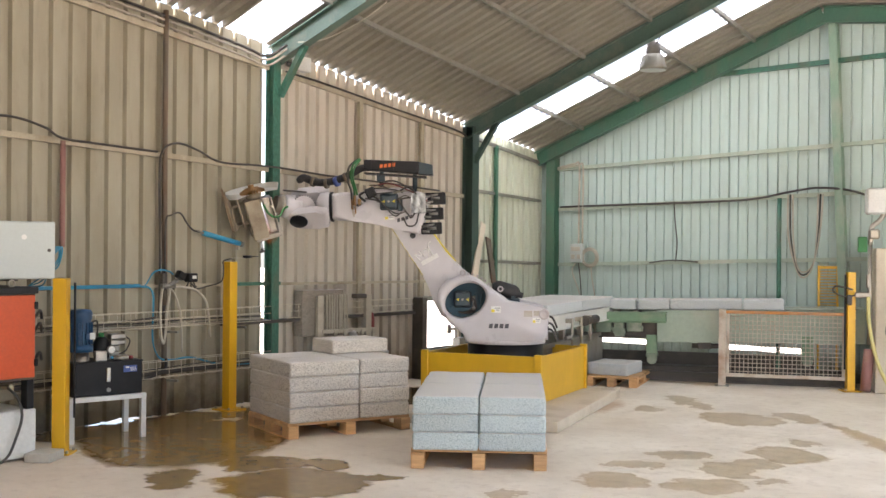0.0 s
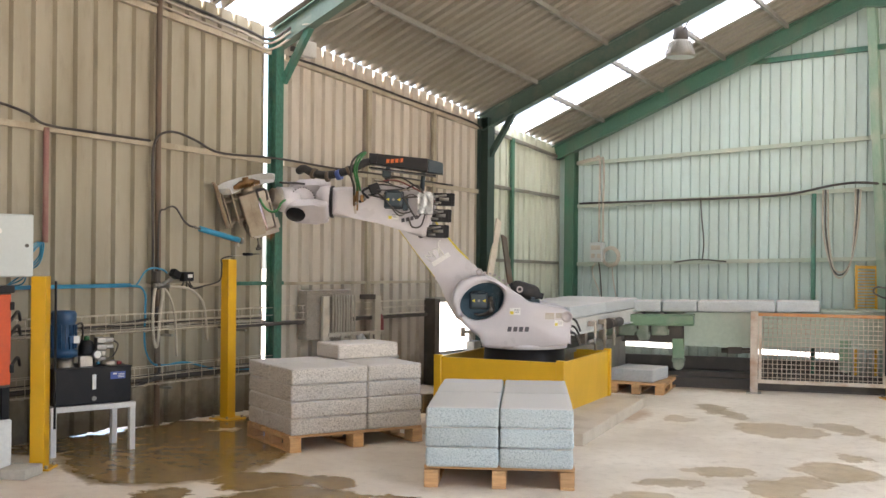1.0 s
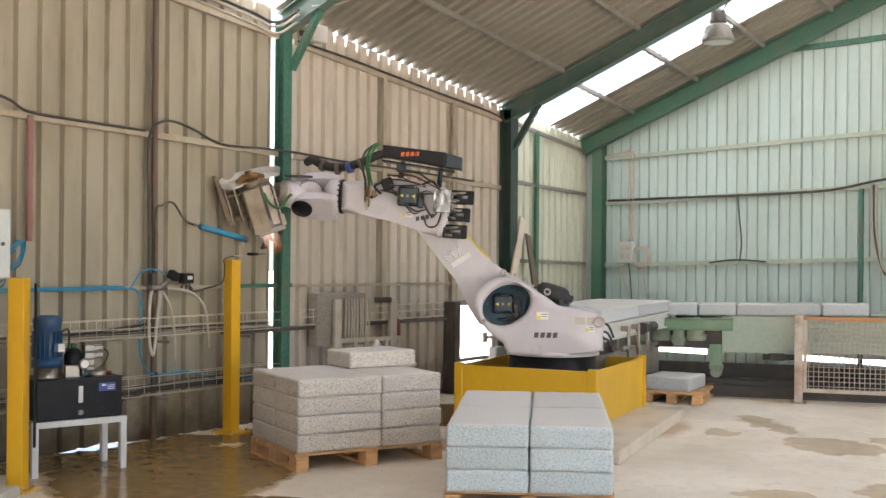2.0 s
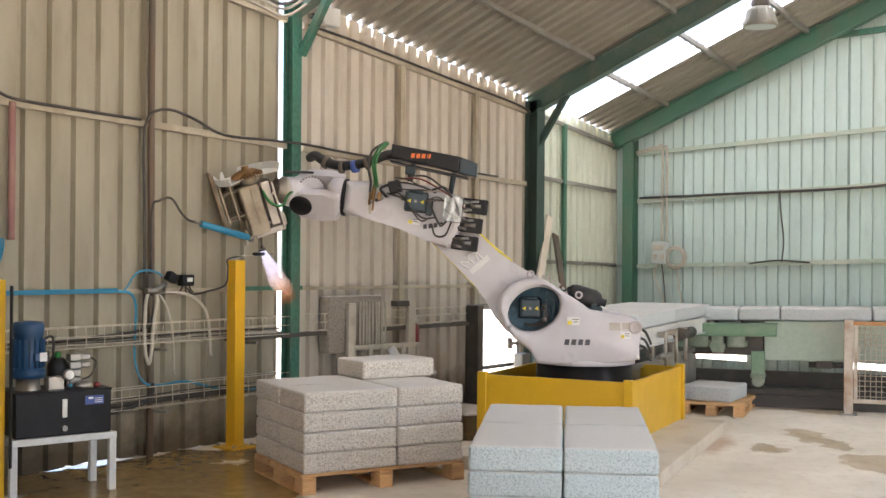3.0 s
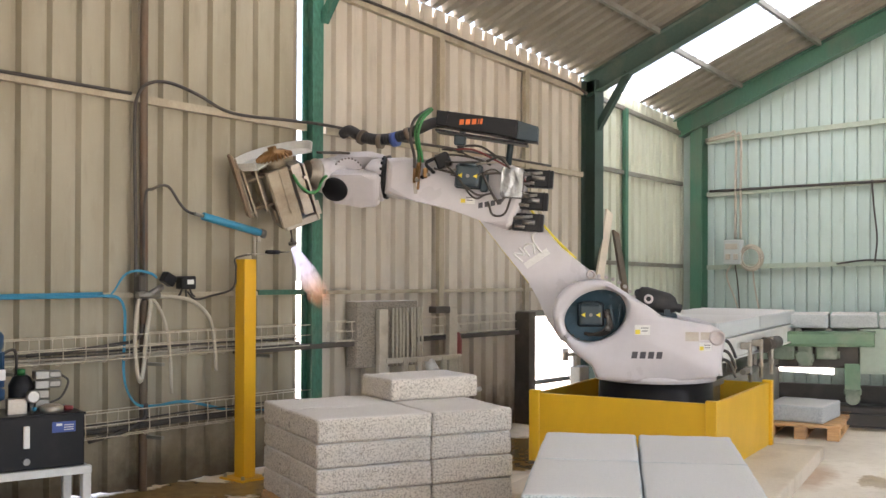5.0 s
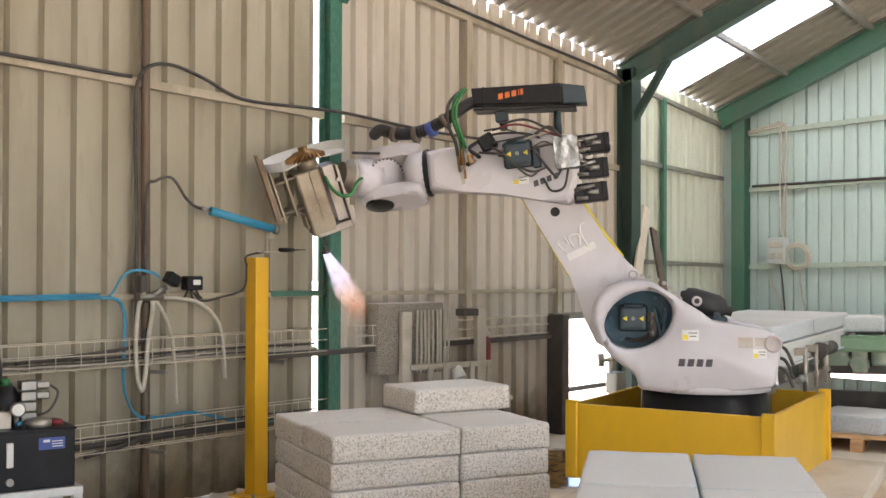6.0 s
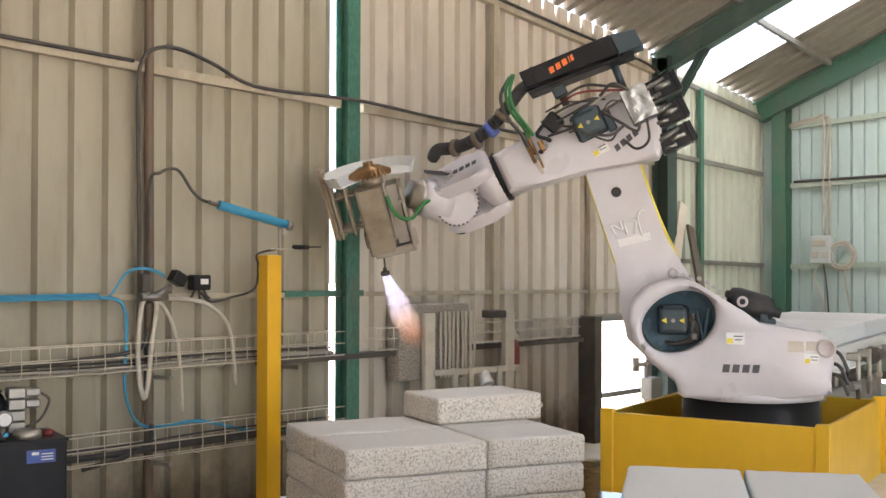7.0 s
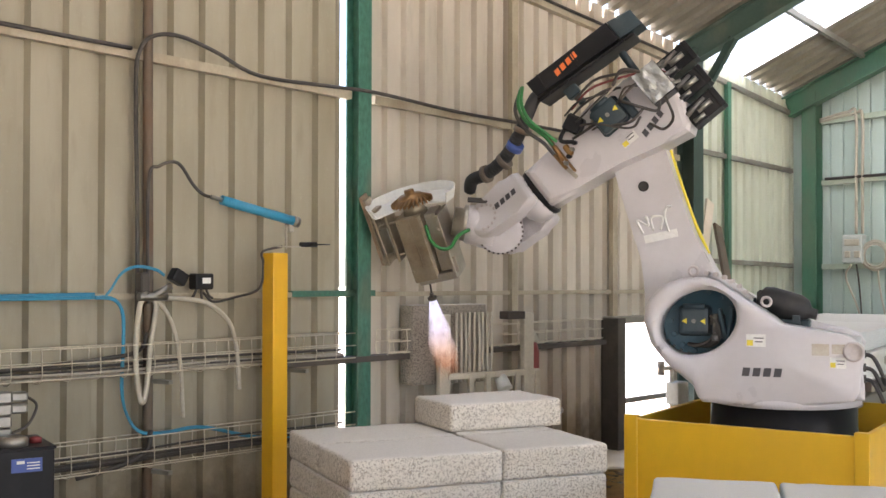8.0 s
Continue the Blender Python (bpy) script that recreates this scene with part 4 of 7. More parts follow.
lathe(bm, ((0.125, 0.0), (0.145, 0.03), (0.148, 0.16), (0.135, 0.25)), (0.36, 0.02, 0), (1, 0, 0), 32)
rod(bm, (0.05, -0.16, 0), (0.05, 0.2, 0), 0.13, seg=28)
upper_arm = part("upper_arm", bm, M["robot"], robot)
bm = BM()
lathe(bm, ((0.12, 0.0), (0.155, 0.0), (0.155, 0.012), (0.15, 0.03), (0.12, 0.034)), (0.60, 0.02, 0), (1, 0, 0), 36)
for k in range(18):
    a = 2 * math.pi * k / 18
    rod(bm, (0.63, 0.02 + 0.14 * math.cos(a), 0.14 * math.sin(a)), (0.645, 0.02 + 0.14 * math.cos(a), 0.14 * math.sin(a)), 0.01, seg=6)
part("wrist_ring", bm, M["black"], upper_arm, "black bolted ring")
servo(upper_arm, (-0.04, 0.23, -0.035), (0.165, 0.10, 0.15), -0.11)
bm = BM()
block(bm, (-0.338, 0.20, -0.06), (0.15, 0.15, 0.20), bevel=0.012)
jbx = part("junction_box", bm, M["black"], upper_arm, "dark junction box under a crumpled foil cover")
bm = BM()
bmesh.ops.create_grid(bm, x_segments=14, y_segments=18, size=0.5)
for v in bm.verts:
    v.co = Vector((-0.338 + v.co.x * 0.146, 0.280 + 0.012 * noise.noise(v.co * 3.5) + 0.003 * noise.noise(v.co * 9), -0.06 + v.co.y * 0.196))
g = bmesh.ops.extrude_face_region(bm, geom=list(bm.faces))
bmesh.ops.translate(bm, vec=(0, 0.003, 0), verts=[v for v in g["geom"] if isinstance(v, bmesh.types.BMVert)])
part("foil_cover", bm, M["foil"], jbx, "crumpled shiny foil cover")
for k in range(3):
    bm = BM()
    rod(bm, (-0.40, 0.24, 0.0 - 0.06 * k), (-0.45, 0.20, 0.01 - 0.07 * k), 0.011, seg=8)
    part("gland", bm, M["chrome"], jbx)
for k, (x, z) in enumerate(((-0.50, -0.012), (-0.475, -0.165), (-0.455, -0.312))):
    bm = BM()
    block(bm, (x, 0.05, z), (0.21, 0.15, 0.118), bevel=0.008, seg=2)
    block(bm, (x - 0.075, 0.05, z), (0.012, 0.158, 0.126), bevel=0.004)
    block(bm, (x + 0.02, 0.05, z), (0.008, 0.156, 0.124), bevel=0.003)
    can = part("axis_motor", bm, M["black"], upper_arm, "black axis drive motor")
    bm = BM()
    rod(bm, (x - 0.03, 0.115, z + 0.04), (x + 0.10, 0.13, z + 0.02), 0.014, seg=8)
    rod(bm, (x - 0.05, 0.135, z - 0.0), (x + 0.04, 0.14, z + 0.0), 0.016, seg=8)
    rod(bm, (x + 0.02, 0.13, z - 0.035), (x + 0.09, 0.13, z - 0.03), 0.012, seg=8)
    part("connector", bm, M["chrome"], can)
BOXQ = [(0.19, 0.385), (-0.35, 0.348), (-0.35, 0.226), (0.19, 0.285)]
BOXE = [(-0.353, 0.346), (-0.49, 0.312), (-0.494, 0.208), (-0.353, 0.222)]
bm = BM()
plate(bm, BOXQ, 0.17, side(0.27), 0.008)
for x in (0.12, -0.10):
    block(bm, (x, 0.27, 0.334 - (0.12 - x) * 0.12), (0.012, 0.178, 0.098), Matrix.Rotation(radians(-6), 3, 'Y'), 0.003)
block(bm, (-0.12, 0.27, 0.222), (0.62, 0.20, 0.015), Matrix.Rotation(radians(-5.5), 3, 'Y'), 0.002)
for k in range(5):
    rod(bm, (0.12 - 0.12 * k, 0.37, 0.247 - 0.012 * k), (0.12 - 0.12 * k, 0.378, 0.247 - 0.012 * k), 0.008, seg=8)
hose_box = part("hose_guide_box", bm, M["black"], upper_arm, "long black hose retraction box")
bm = BM()
plate(bm, BOXE, 0.166, side(0.27), 0.008)
part("end_cover", bm, M["motor"], hose_box, "dark grey tapered end cover")
maker_mark(0.048, Matrix.Translation((-0.045, 0.357, 0.318)) @ FACE @ Matrix.Rotation(radians(5), 4, 'Z'), M["orangetext"], hose_box)
maker_mark(0.05, Matrix.Translation((-0.19, 0.1465, -0.205)) @ FACE @ Matrix.Rotation(radians(14), 4, 'Z'), M["darktext"], upper_arm)
sticker(upper_arm, -0.036, 0.147, -0.185, 0.10, 0.06)
for x, z0, z1 in ((0.03, 0.12, 0.27), (-0.30, 0.06, 0.235)):
    bm = BM()
    rod(bm, (x, 0.2, z0), (x - 0.01, 0.22, z1), 0.022)
    if x > 0:
        block(bm, (0.03, 0.25, 0.205), (0.08, 0.06, 0.075), bevel=0.008)
    part("box_mount", bm, M["motor"], upper_arm)
bm = BM()
tube(bm, ((0.17, 0.27, 0.34), (0.25, 0.28, 0.335), (0.34, 0.28, 0.29), (0.44, 0.26, 0.245), (0.56, 0.22, 0.215), (0.68, 0.18, 0.21), (0.78, 0.14, 0.235), (0.86, 0.08, 0.27), (0.92, 0.02, 0.25)), 0.036, 12)
hose = part("dress_pack_hose", bm, M["rubber"], upper_arm, "black corrugated cable hose")
p = smooth_path(((0.44, 0.26, 0.245), (0.56, 0.22, 0.215), (0.68, 0.18, 0.21), (0.78, 0.14, 0.235), (0.86, 0.08, 0.27), (0.92, 0.02, 0.25)), 6)
for q, r in zip(p[1:-2], p[2:-1]):
    bm = BM()
    w = (r - q).normalized()
    rod(bm, q - w * 0.005, q + w * 0.005, 0.0385, seg=14)
    part("hose_ring", bm, M["rubber"], hose)
bm = BM()
for p, q in (((0.40, 0.275, 0.252), (0.425, 0.27, 0.24)), ((0.60, 0.205, 0.198), (0.63, 0.197, 0.198)), ((0.74, 0.16, 0.217), (0.765, 0.15, 0.228))):
    bm = BM()
    rod(bm, p, q, 0.052, seg=16)
    part("hose_clamp", bm, M["rustpipe"], hose)
bm = BM()
rod(bm, (0.49, 0.25, 0.217), (0.525, 0.235, 0.208), 0.05, seg=16)
part("blue_band", bm, M["bluelabel"], hose, "blue hose band")
bm = BM()
tube(bm, ((0.23, 0.30, 0.40), (0.30, 0.33, 0.33), (0.325, 0.33, 0.22), (0.30, 0.30, 0.10), (0.30, 0.26, 0.04)), 0.010, 8)
part("green_hose", bm, M["greenhose"], upper_arm, "green hose looping off the box")
bm = BM()
tube(bm, ((0.22, 0.33, 0.39), (0.28, 0.36, 0.31), (0.30, 0.36, 0.21), (0.28, 0.32, 0.10), (0.27, 0.27, 0.04)), 0.010, 8)
part("green_hose", bm, M["greenhose"], upper_arm, "green hose looping off the box")
bm = BM()
tube(bm, ((0.25, 0.27, 0.40), (0.34, 0.30, 0.32), (0.36, 0.31, 0.20), (0.33, 0.28, 0.08), (0.33, 0.24, 0.0)), 0.011, 8)
part("arm_cable", bm, M["cable"], upper_arm)
bm = BM()
tube(bm, ((0.05, 0.24, 0.16), (-0.10, 0.25, 0.17), (-0.22, 0.25, 0.11), (-0.30, 0.26, 0.06)), 0.008, 6)
part("arm_cable", bm, M["cable"], upper_arm)
bm = BM()
tube(bm, ((-0.14, 0.28, -0.02), (-0.2, 0.31, -0.12), (-0.26, 0.3, -0.2), (-0.3, 0.28, -0.16)), 0.009, 6)
part("arm_cable", bm, M["cable"], upper_arm)
bm = BM()
tube(bm, ((-0.02, 0.30, -0.1), (-0.12, 0.33, -0.16), (-0.22, 0.3, -0.14)), 0.008, 6)
part("arm_cable", bm, M["cable"], upper_arm)
bm = BM()
tube(bm, ((-0.16, 0.28, 0.07), (-0.25, 0.3, 0.1), (-0.32, 0.28, 0.03)), 0.009, 6)
part("arm_cable", bm, M["cable"], upper_arm)
bm = BM()
tube(bm, ((-0.34, 0.29, -0.16), (-0.3, 0.24, -0.27), (-0.22, 0.2, -0.28), (-0.18, 0.16, -0.2)), 0.008, 6)
part("arm_cable", bm, M["cable"], upper_arm)
bm = BM()
tube(bm, ((0.10, 0.24, 0.13), (-0.05, 0.26, 0.145), (-0.2, 0.26, 0.09), (-0.38, 0.24, 0.0), (-0.42, 0.16, -0.04)), 0.007, 6)
part("red_cables", bm, M["red"], upper_arm)
bm = BM()
rod(bm, (0.295, 0.25, 0.09), (0.315, 0.22, -0.06), 0.012)
part("brass_fitting", bm, M["bronze"], upper_arm, "brass hose fitting")
bm = BM()
rod(bm, (0.335, 0.22, 0.06), (0.33, 0.2, -0.1), 0.010)
part("brass_fitting", bm, M["bronze"], upper_arm, "brass hose fitting")
bm = BM()
block(bm, (0.30, 0.2, -0.05), (0.014, 0.03, 0.19), bevel=0.003)
part("brass_fitting", bm, M["bronze"], upper_arm, "brass hose fitting")
bm = BM()
block(bm, (0.255, 0.22, -0.03), (0.035, 0.03, 0.07), bevel=0.008)
part("brass_fitting", bm, M["bronze"], upper_arm, "brass hose fitting")
bm = BM()
block(bm, (0.14, 0.22, 0.06), (0.10, 0.09, 0.10), Matrix.Rotation(radians(25), 3, 'Y'), 0.012)
tube(bm, ((0.2, 0.24, 0.07), (0.25, 0.26, 0.03), (0.2, 0.24, -0.02)), 0.012, 8)
part("valve_block", bm, M["black"], upper_arm)
bm = BM()
block(bm, (0.325, 0.19, -0.12), (0.022, 0.01, 0.11), Matrix.Rotation(radians(10), 3, 'Y'))
part("bracket", bm, M["steel"], upper_arm)
for k in range(7):
    u = random.Random(30 + k)
    x0, z0 = u.uniform(0.08, 0.30), u.uniform(-0.05, 0.14)
    x1, z1 = u.uniform(-0.36, -0.12), u.uniform(-0.24, 0.10)
    bm = BM()
    tube(bm, ((x0, 0.21, z0), (x0 * 0.6 + x1 * 0.4, 0.25 + u.uniform(0, 0.05), (z0 + z1) / 2 + u.uniform(-0.04, 0.03)), (x0 * 0.2 + x1 * 0.8, 0.26 + u.uniform(0, 0.05), z1 + u.uniform(-0.05, 0.05)), (x1, 0.2, z1)), u.uniform(0.005, 0.008), 6)
    part("arm_cable", bm, M["copper"] if k == 2 else M["cable"], upper_arm)
for k in range(4):
    bm = BM()
    rod(bm, (0.20 + 0.035 * k, 0.20, -0.02 - 0.02 * k), (0.205 + 0.035 * k, 0.235, -0.02 - 0.02 * k), 0.013, seg=8)
    part("plug", bm, M["chrome"] if k % 2 else M["black"], upper_arm)

# seat the arm's fittings on the body
for ob in upper_arm.children_recursive:
    if ob.name.startswith("wrist_ring"):
        continue
    dx, dy, dz = (0.02, 0.05, 0.03) if ob.name.split(".")[0] in ("dress_pack_hose", "hose_clamp", "hose_ring", "blue_band") else (0.053, 0.05, 0.06)
    ob.data.transform(Matrix.Translation((dx, dy, dz)))
carousel.data.transform(Matrix.Translation((0.045, 0, 0.01)))
for ob in carousel.children_recursive:
    ob.data.transform(Matrix.Translation((0.045, 0, 0.01)))

# wrist fork: turns about the arm's axis
bm = BM()
lathe(bm, ((0.135, 0.0), (0.150, 0.015), (0.152, 0.06), (0.140, 0.11), (0.09, 0.145), (0.03, 0.15)), (0.0, 0, 0), (1, 0, 0), 40)
ARC = [radians(84 - 12 * k) for k in range(15)]
CAP = [(0.05, -0.13), (0.02, -0.11), (0.02, 0.11), (0.05, 0.13), (0.14, 0.132), (0.22, 0.122)] + [(0.324 + 0.112 * math.cos(a), 0.112 * math.sin(a)) for a in ARC] + [(0.22, -0.122), (0.14, -0.132)]
plate(bm, CAP, 0.085, side(0.142), 0.036, 4, True)
plate(bm, CAP, 0.085, side(-0.132), 0.036, 4, True)
wrist_fork = part("wrist_fork", bm, M["robot"], robot)
bm = BM()
lathe(bm, ((0.092, 0.0), (0.092, 0.014), (0.084, 0.021), (0.02, 0.023)), (0.324, 0.178, 0.0), (0, 1, 0), 32)
part("axis_cover", bm, M["black"], wrist_fork, "round black axis cover")
for y, s in ((-0.175, -1),):
    for k in range(10):
        a = radians(60 + 24 * k)
        bm = BM()
        rod(bm, (0.324 + 0.078 * math.cos(a), y - 0.01 * s, 0.078 * math.sin(a)), (0.324 + 0.078 * math.cos(a), y + 0.005 * s, 0.078 * math.sin(a)), 0.009, seg=6)
        part("bolt", bm, M["robotdusty"], wrist_fork)
maker_mark(0.048, Matrix.Translation((0.16, -0.1765, 0.0)) @ Matrix(((1, 0, 0, 0), (0, 0, -1, 0), (0, 1, 0, 0), (0, 0, 0, 1))), M["darktext"], wrist_fork)

# hand with torch tool: x points away from the wrist, z up
bm = BM()
lathe(bm, ((0.06, -0.10), (0.125, -0.098), (0.137, -0.09), (0.137, -0.06), (0.128, -0.055), (0.142, -0.02), (0.142, 0.02), (0.128, 0.055), (0.137, 0.06), (0.137, 0.09), (0.125, 0.098), (0.06, 0.10)), (0, 0, 0), (0, 1, 0), 36)
lathe(bm, ((0.13, 0.0), (0.128, 0.06), (0.118, 0.13), (0.112, 0.17)), (0.03, 0, -0.01), (1, 0, -0.02), 32)
hand = part("tool_flange", bm, M["robot"], robot)
for y in (0.094,):
    bm = BM()
    for k in range(30):
        a = 2 * math.pi * k / 30
        block(bm, (0.1325 * math.cos(a), y, 0.1325 * math.sin(a)), (0.010, 0.008, 0.012), Matrix.Rotation(-a, 3, 'Y'))
    tagged(part("toothed_ring", bm, M["darksteel"], hand, "dark toothed bolt ring"), kind="stuff")
bm = BM()
lathe(bm, ((0.10, 0.0), (0.108, 0.01), (0.108, 0.035), (0.085, 0.04), (0.085, 0.09)), (0.19, 0, -0.01), (1, 0, 0), 28)
part("coupling", bm, M["steel"], hand, "bare steel tool coupling")
TILT = Matrix.Rotation(radians(28), 3, 'Y') @ Matrix.Rotation(radians(-14), 3, 'Z')


def on_tool(x, y, z):
    return Vector((0.43, 0, -0.15)) + TILT @ Vector((x, y, z))


bm = BM()
block(bm, on_tool(0.03, 0, -0.035), (0.16, 0.17, 0.41), TILT, 0.006)
block(bm, on_tool(0.03, 0.088, -0.035), (0.14, 0.012, 0.40), TILT, 0.003)
block(bm, on_tool(0.02, 0.101, 0.01), (0.004, 0.006, 0.32), TILT)
block(bm, on_tool(0.115, -0.02, -0.15), (0.022, 0.12, 0.09), TILT, 0.004)
for dx, dz in ((-0.055, 0.14), (0.095, 0.14), (-0.055, -0.16), (0.095, -0.16)):
    rod(bm, on_tool(dx, 0.092, dz), on_tool(dx, 0.106, dz), 0.007, seg=6)
rod(bm, on_tool(0, 0, 0.17), on_tool(0, 0, 0.23), 0.07, 0.06, 24)
torch_box = part("torch_housing", bm, M["toolsteel"], hand, "heat-tinted box steel torch housing")
bm = BM()
block(bm, on_tool(-0.105, 0, -0.02), (0.07, 0.15, 0.36), TILT, 0.004)
block(bm, on_tool(-0.155, 0.0, -0.05), (0.018, 0.21, 0.40), TILT, 0.003)
block(bm, on_tool(-0.04, 0.0, -0.235), (0.25, 0.18, 0.05), TILT, 0.006)
block(bm, on_tool(-0.165, 0.09, -0.17), (0.04, 0.012, 0.10), TILT, 0.003)
rod(bm, on_tool(-0.14, 0.08, 0.06), on_tool(-0.14, 0.12, 0.06), 0.012, seg=8)
part("mounting_plate", bm, M["steel"], hand)
bm = BM()
block(bm, on_tool(0.165, 0.0, 0.06), (0.016, 0.15, 0.30), TILT, 0.003)
block(bm, on_tool(0.245, 0.0, 0.07), (0.016, 0.13, 0.34), TILT, 0.003)
for z in (-0.05, 0.15):
    for y in (-0.05, 0.05):
        rod(bm, on_tool(0.10, y, z), on_tool(0.26, y, z), 0.010, seg=8)
        for k in range(6):
            rod(bm, on_tool(0.17 + 0.012 * k, y, z), on_tool(0.175 + 0.012 * k, y, z), 0.022, seg=10)
part("spring_frame", bm, M["toolsteel"], hand, "sprung steel clamp frame")
bm = BM()
block(bm, on_tool(0.268, 0.0, 0.11), (0.014, 0.11, 0.42), TILT, 0.003)
block(bm, on_tool(0.25, 0.0, 0.24), (0.07, 0.11, 0.02), TILT, 0.003)
block(bm, on_tool(0.25, 0.0, -0.07), (0.06, 0.12, 0.016), TILT, 0.003)
part("rubbing_board", bm, M["toolsteel"], hand)
bm = BM()
block(bm, on_tool(0.285, 0.0, 0.125), (0.018, 0.10, 0.44), TILT, 0.002)
part("wooden_edge", bm, M["oldwood"], hand, "worn wooden edge strip")
bm = BM()
dc = on_tool(0.0, 0, 0.225)
tl = Matrix.Rotation(radians(25), 3, 'Y')
n = 40
rg = []
for k in range(n + 1):
    a = radians(90 - 125 + 250 * k / n)
    c, s = math.cos(a + math.pi), math.sin(a + math.pi)
    rg.append([bm.verts.new(dc + tl @ Vector((r * c, r * s, h))) for r, h in ((0.05, -0.008), (0.255, -0.008), (0.275, 0.05), (0.268, 0.05), (0.25, -0.001), (0.05, -0.001))])
for a, b in zip(rg, rg[1:]):
    for j in range(6):
        bm.faces.new((a[j], b[j], b[(j + 1) % 6], a[(j + 1) % 6]))
for e in (rg[0], rg[-1]):
    bm.faces.new(e)
part("spray_guard", bm, M["whitepaint"], hand, "white curved spray guard dish")
bm = BM()
gc, gax = dc + tl @ Vector((0.0, 0, 0.0)), tl @ Vector((0, 0, 1))
lathe(bm, ((0.06, 0.0), (0.085, 0.01), (0.09, 0.03), (0.07, 0.055), (0.03, 0.06), (0.03, 0.085), (0.018, 0.085)), gc, gax, 24)
part("impeller", bm, M["bronze"], hand, "bronze bladed impeller")
for k in range(26):
    bm = BM()
    a = 2 * math.pi * k / 26
    p0 = gc + tl @ Vector((0.125 * math.cos(a), 0.125 * math.sin(a), 0.012))
    p1 = gc + tl @ Vector((0.07 * math.cos(a + 0.35), 0.07 * math.sin(a + 0.35), 0.04))
    d = (p1 - p0).normalized()
    block(bm, (p0 + p1) / 2, ((p1 - p0).length, 0.009, 0.022), Matrix((d, gax.cross(d), gax)).transposed())
    part("impeller_blade", bm, M["bronze"], hand)
bm = BM()
tube(bm, (on_tool(-0.07, 0.085, 0.10), on_tool(-0.085, 0.125, 0.02), on_tool(-0.13, 0.14, -0.04), on_tool(-0.19, 0.13, -0.05), on_tool(-0.25, 0.10, 0.0), (0.15, 0.08, 0.0)), 0.011, 8)
part("green_hose", bm, M["greenhose"], hand, "bright green hose loop")
bm = BM()
for q in range(3):
    tube(bm, ((-0.02, -0.06 + 0.05 * q, 0.17), (0.06, -0.04 + 0.04 * q, 0.16), (0.14, 0.0 + 0.03 * q, 0.15), (0.22, 0.03 * q, 0.14)), 0.009, 6)
part("tool_cables", bm, M["cable"], hand)
bm = BM()
rod(bm, on_tool(0.035, 0.03, -0.22), on_tool(0.055, 0.03, -0.34), 0.006, seg=8)
rod(bm, on_tool(0.055, 0.03, -0.335), on_tool(0.06, 0.03, -0.36), 0.012, seg=10)
rod(bm, on_tool(0.06, 0.03, -0.36), on_tool(0.062, 0.03, -0.378), 0.028, seg=16)
part("nozzle", bm, M["darksteel"], hand)

# flame
fm, nt, bs = nodes_of("gas_flame")
tc = nt.nodes.new("ShaderNodeTexCoord")
sep = nt.nodes.new("ShaderNodeSeparateXYZ")
nt.links.new(tc.outputs["Object"], sep.inputs[0])
mr = nt.nodes.new("ShaderNodeMapRange")
mr.inputs[1].default_value, mr.inputs[2].default_value = 0.0, -0.50
nt.links.new(sep.outputs[2], mr.inputs[0])
cr = nt.nodes.new("ShaderNodeValToRGB")
el = cr.color_ramp.elements
el[0].position, el[0].color = 0.0, (0.80, 0.80, 1.0, 1)
el[1].position, el[1].color = 0.9, (1.0, 0.33, 0.09, 1)
e = el.new(0.35)
e.color = (0.92, 0.84, 1.0, 1)
e = el.new(0.62)
e.color = (1.0, 0.70, 0.55, 1)
nt.links.new(mr.outputs[0], cr.inputs[0])
fn = nt.nodes.new("ShaderNodeTexNoise")
fn.inputs["Scale"].default_value = 26.0
nt.links.new(tc.outputs["Object"], fn.inputs["Vector"])
al = nt.nodes.new("ShaderNodeValToRGB")
al.color_ramp.elements[0].position, al.color_ramp.elements[0].color = 0.05, (0.40, 0.40, 0.40, 1)
al.color_ramp.elements[1].position, al.color_ramp.elements[1].color = 1.0, (0.0, 0.0, 0.0, 1)
nt.links.new(mr.outputs[0], al.inputs[0])
mu = nt.nodes.new("ShaderNodeMath")
mu.operation = 'MULTIPLY'
fr = ramp(nt, fn.outputs[0], 0.32, 0.62, (0.15, 0.15, 0.15, 1), (1, 1, 1, 1))
nt.links.new(al.outputs[0], mu.inputs[0])
nt.links.new(fr.outputs[0], mu.inputs[1])
em = nt.nodes.new("ShaderNodeEmission")
em.inputs[1].default_value = 0.22
nt.links.new(cr.outputs[0], em.inputs[0])
tp = nt.nodes.new("ShaderNodeBsdfTransparent")
mx = nt.nodes.new("ShaderNodeMixShader")
nt.links.new(mu.outputs[0], mx.inputs[0])
nt.links.new(tp.outputs[0], mx.inputs[1])
nt.links.new(em.outputs[0], mx.inputs[2])
nt.links.new(mx.outputs[0], nt.nodes["Material Output"].inputs[0])
flame = thing("torch_flame", "white-violet gas flame with orange tip under the torch", "flame")
def smooth_rings(prof):
    return [(max(0.002, p.x), p.y) for p in smooth_path([(r, z, 0) for r, z in prof], 4)]


CORE = ((0.023, 0.0), (0.027, -0.06), (0.034, -0.14), (0.040, -0.23), (0.036, -0.32), (0.014, -0.40))
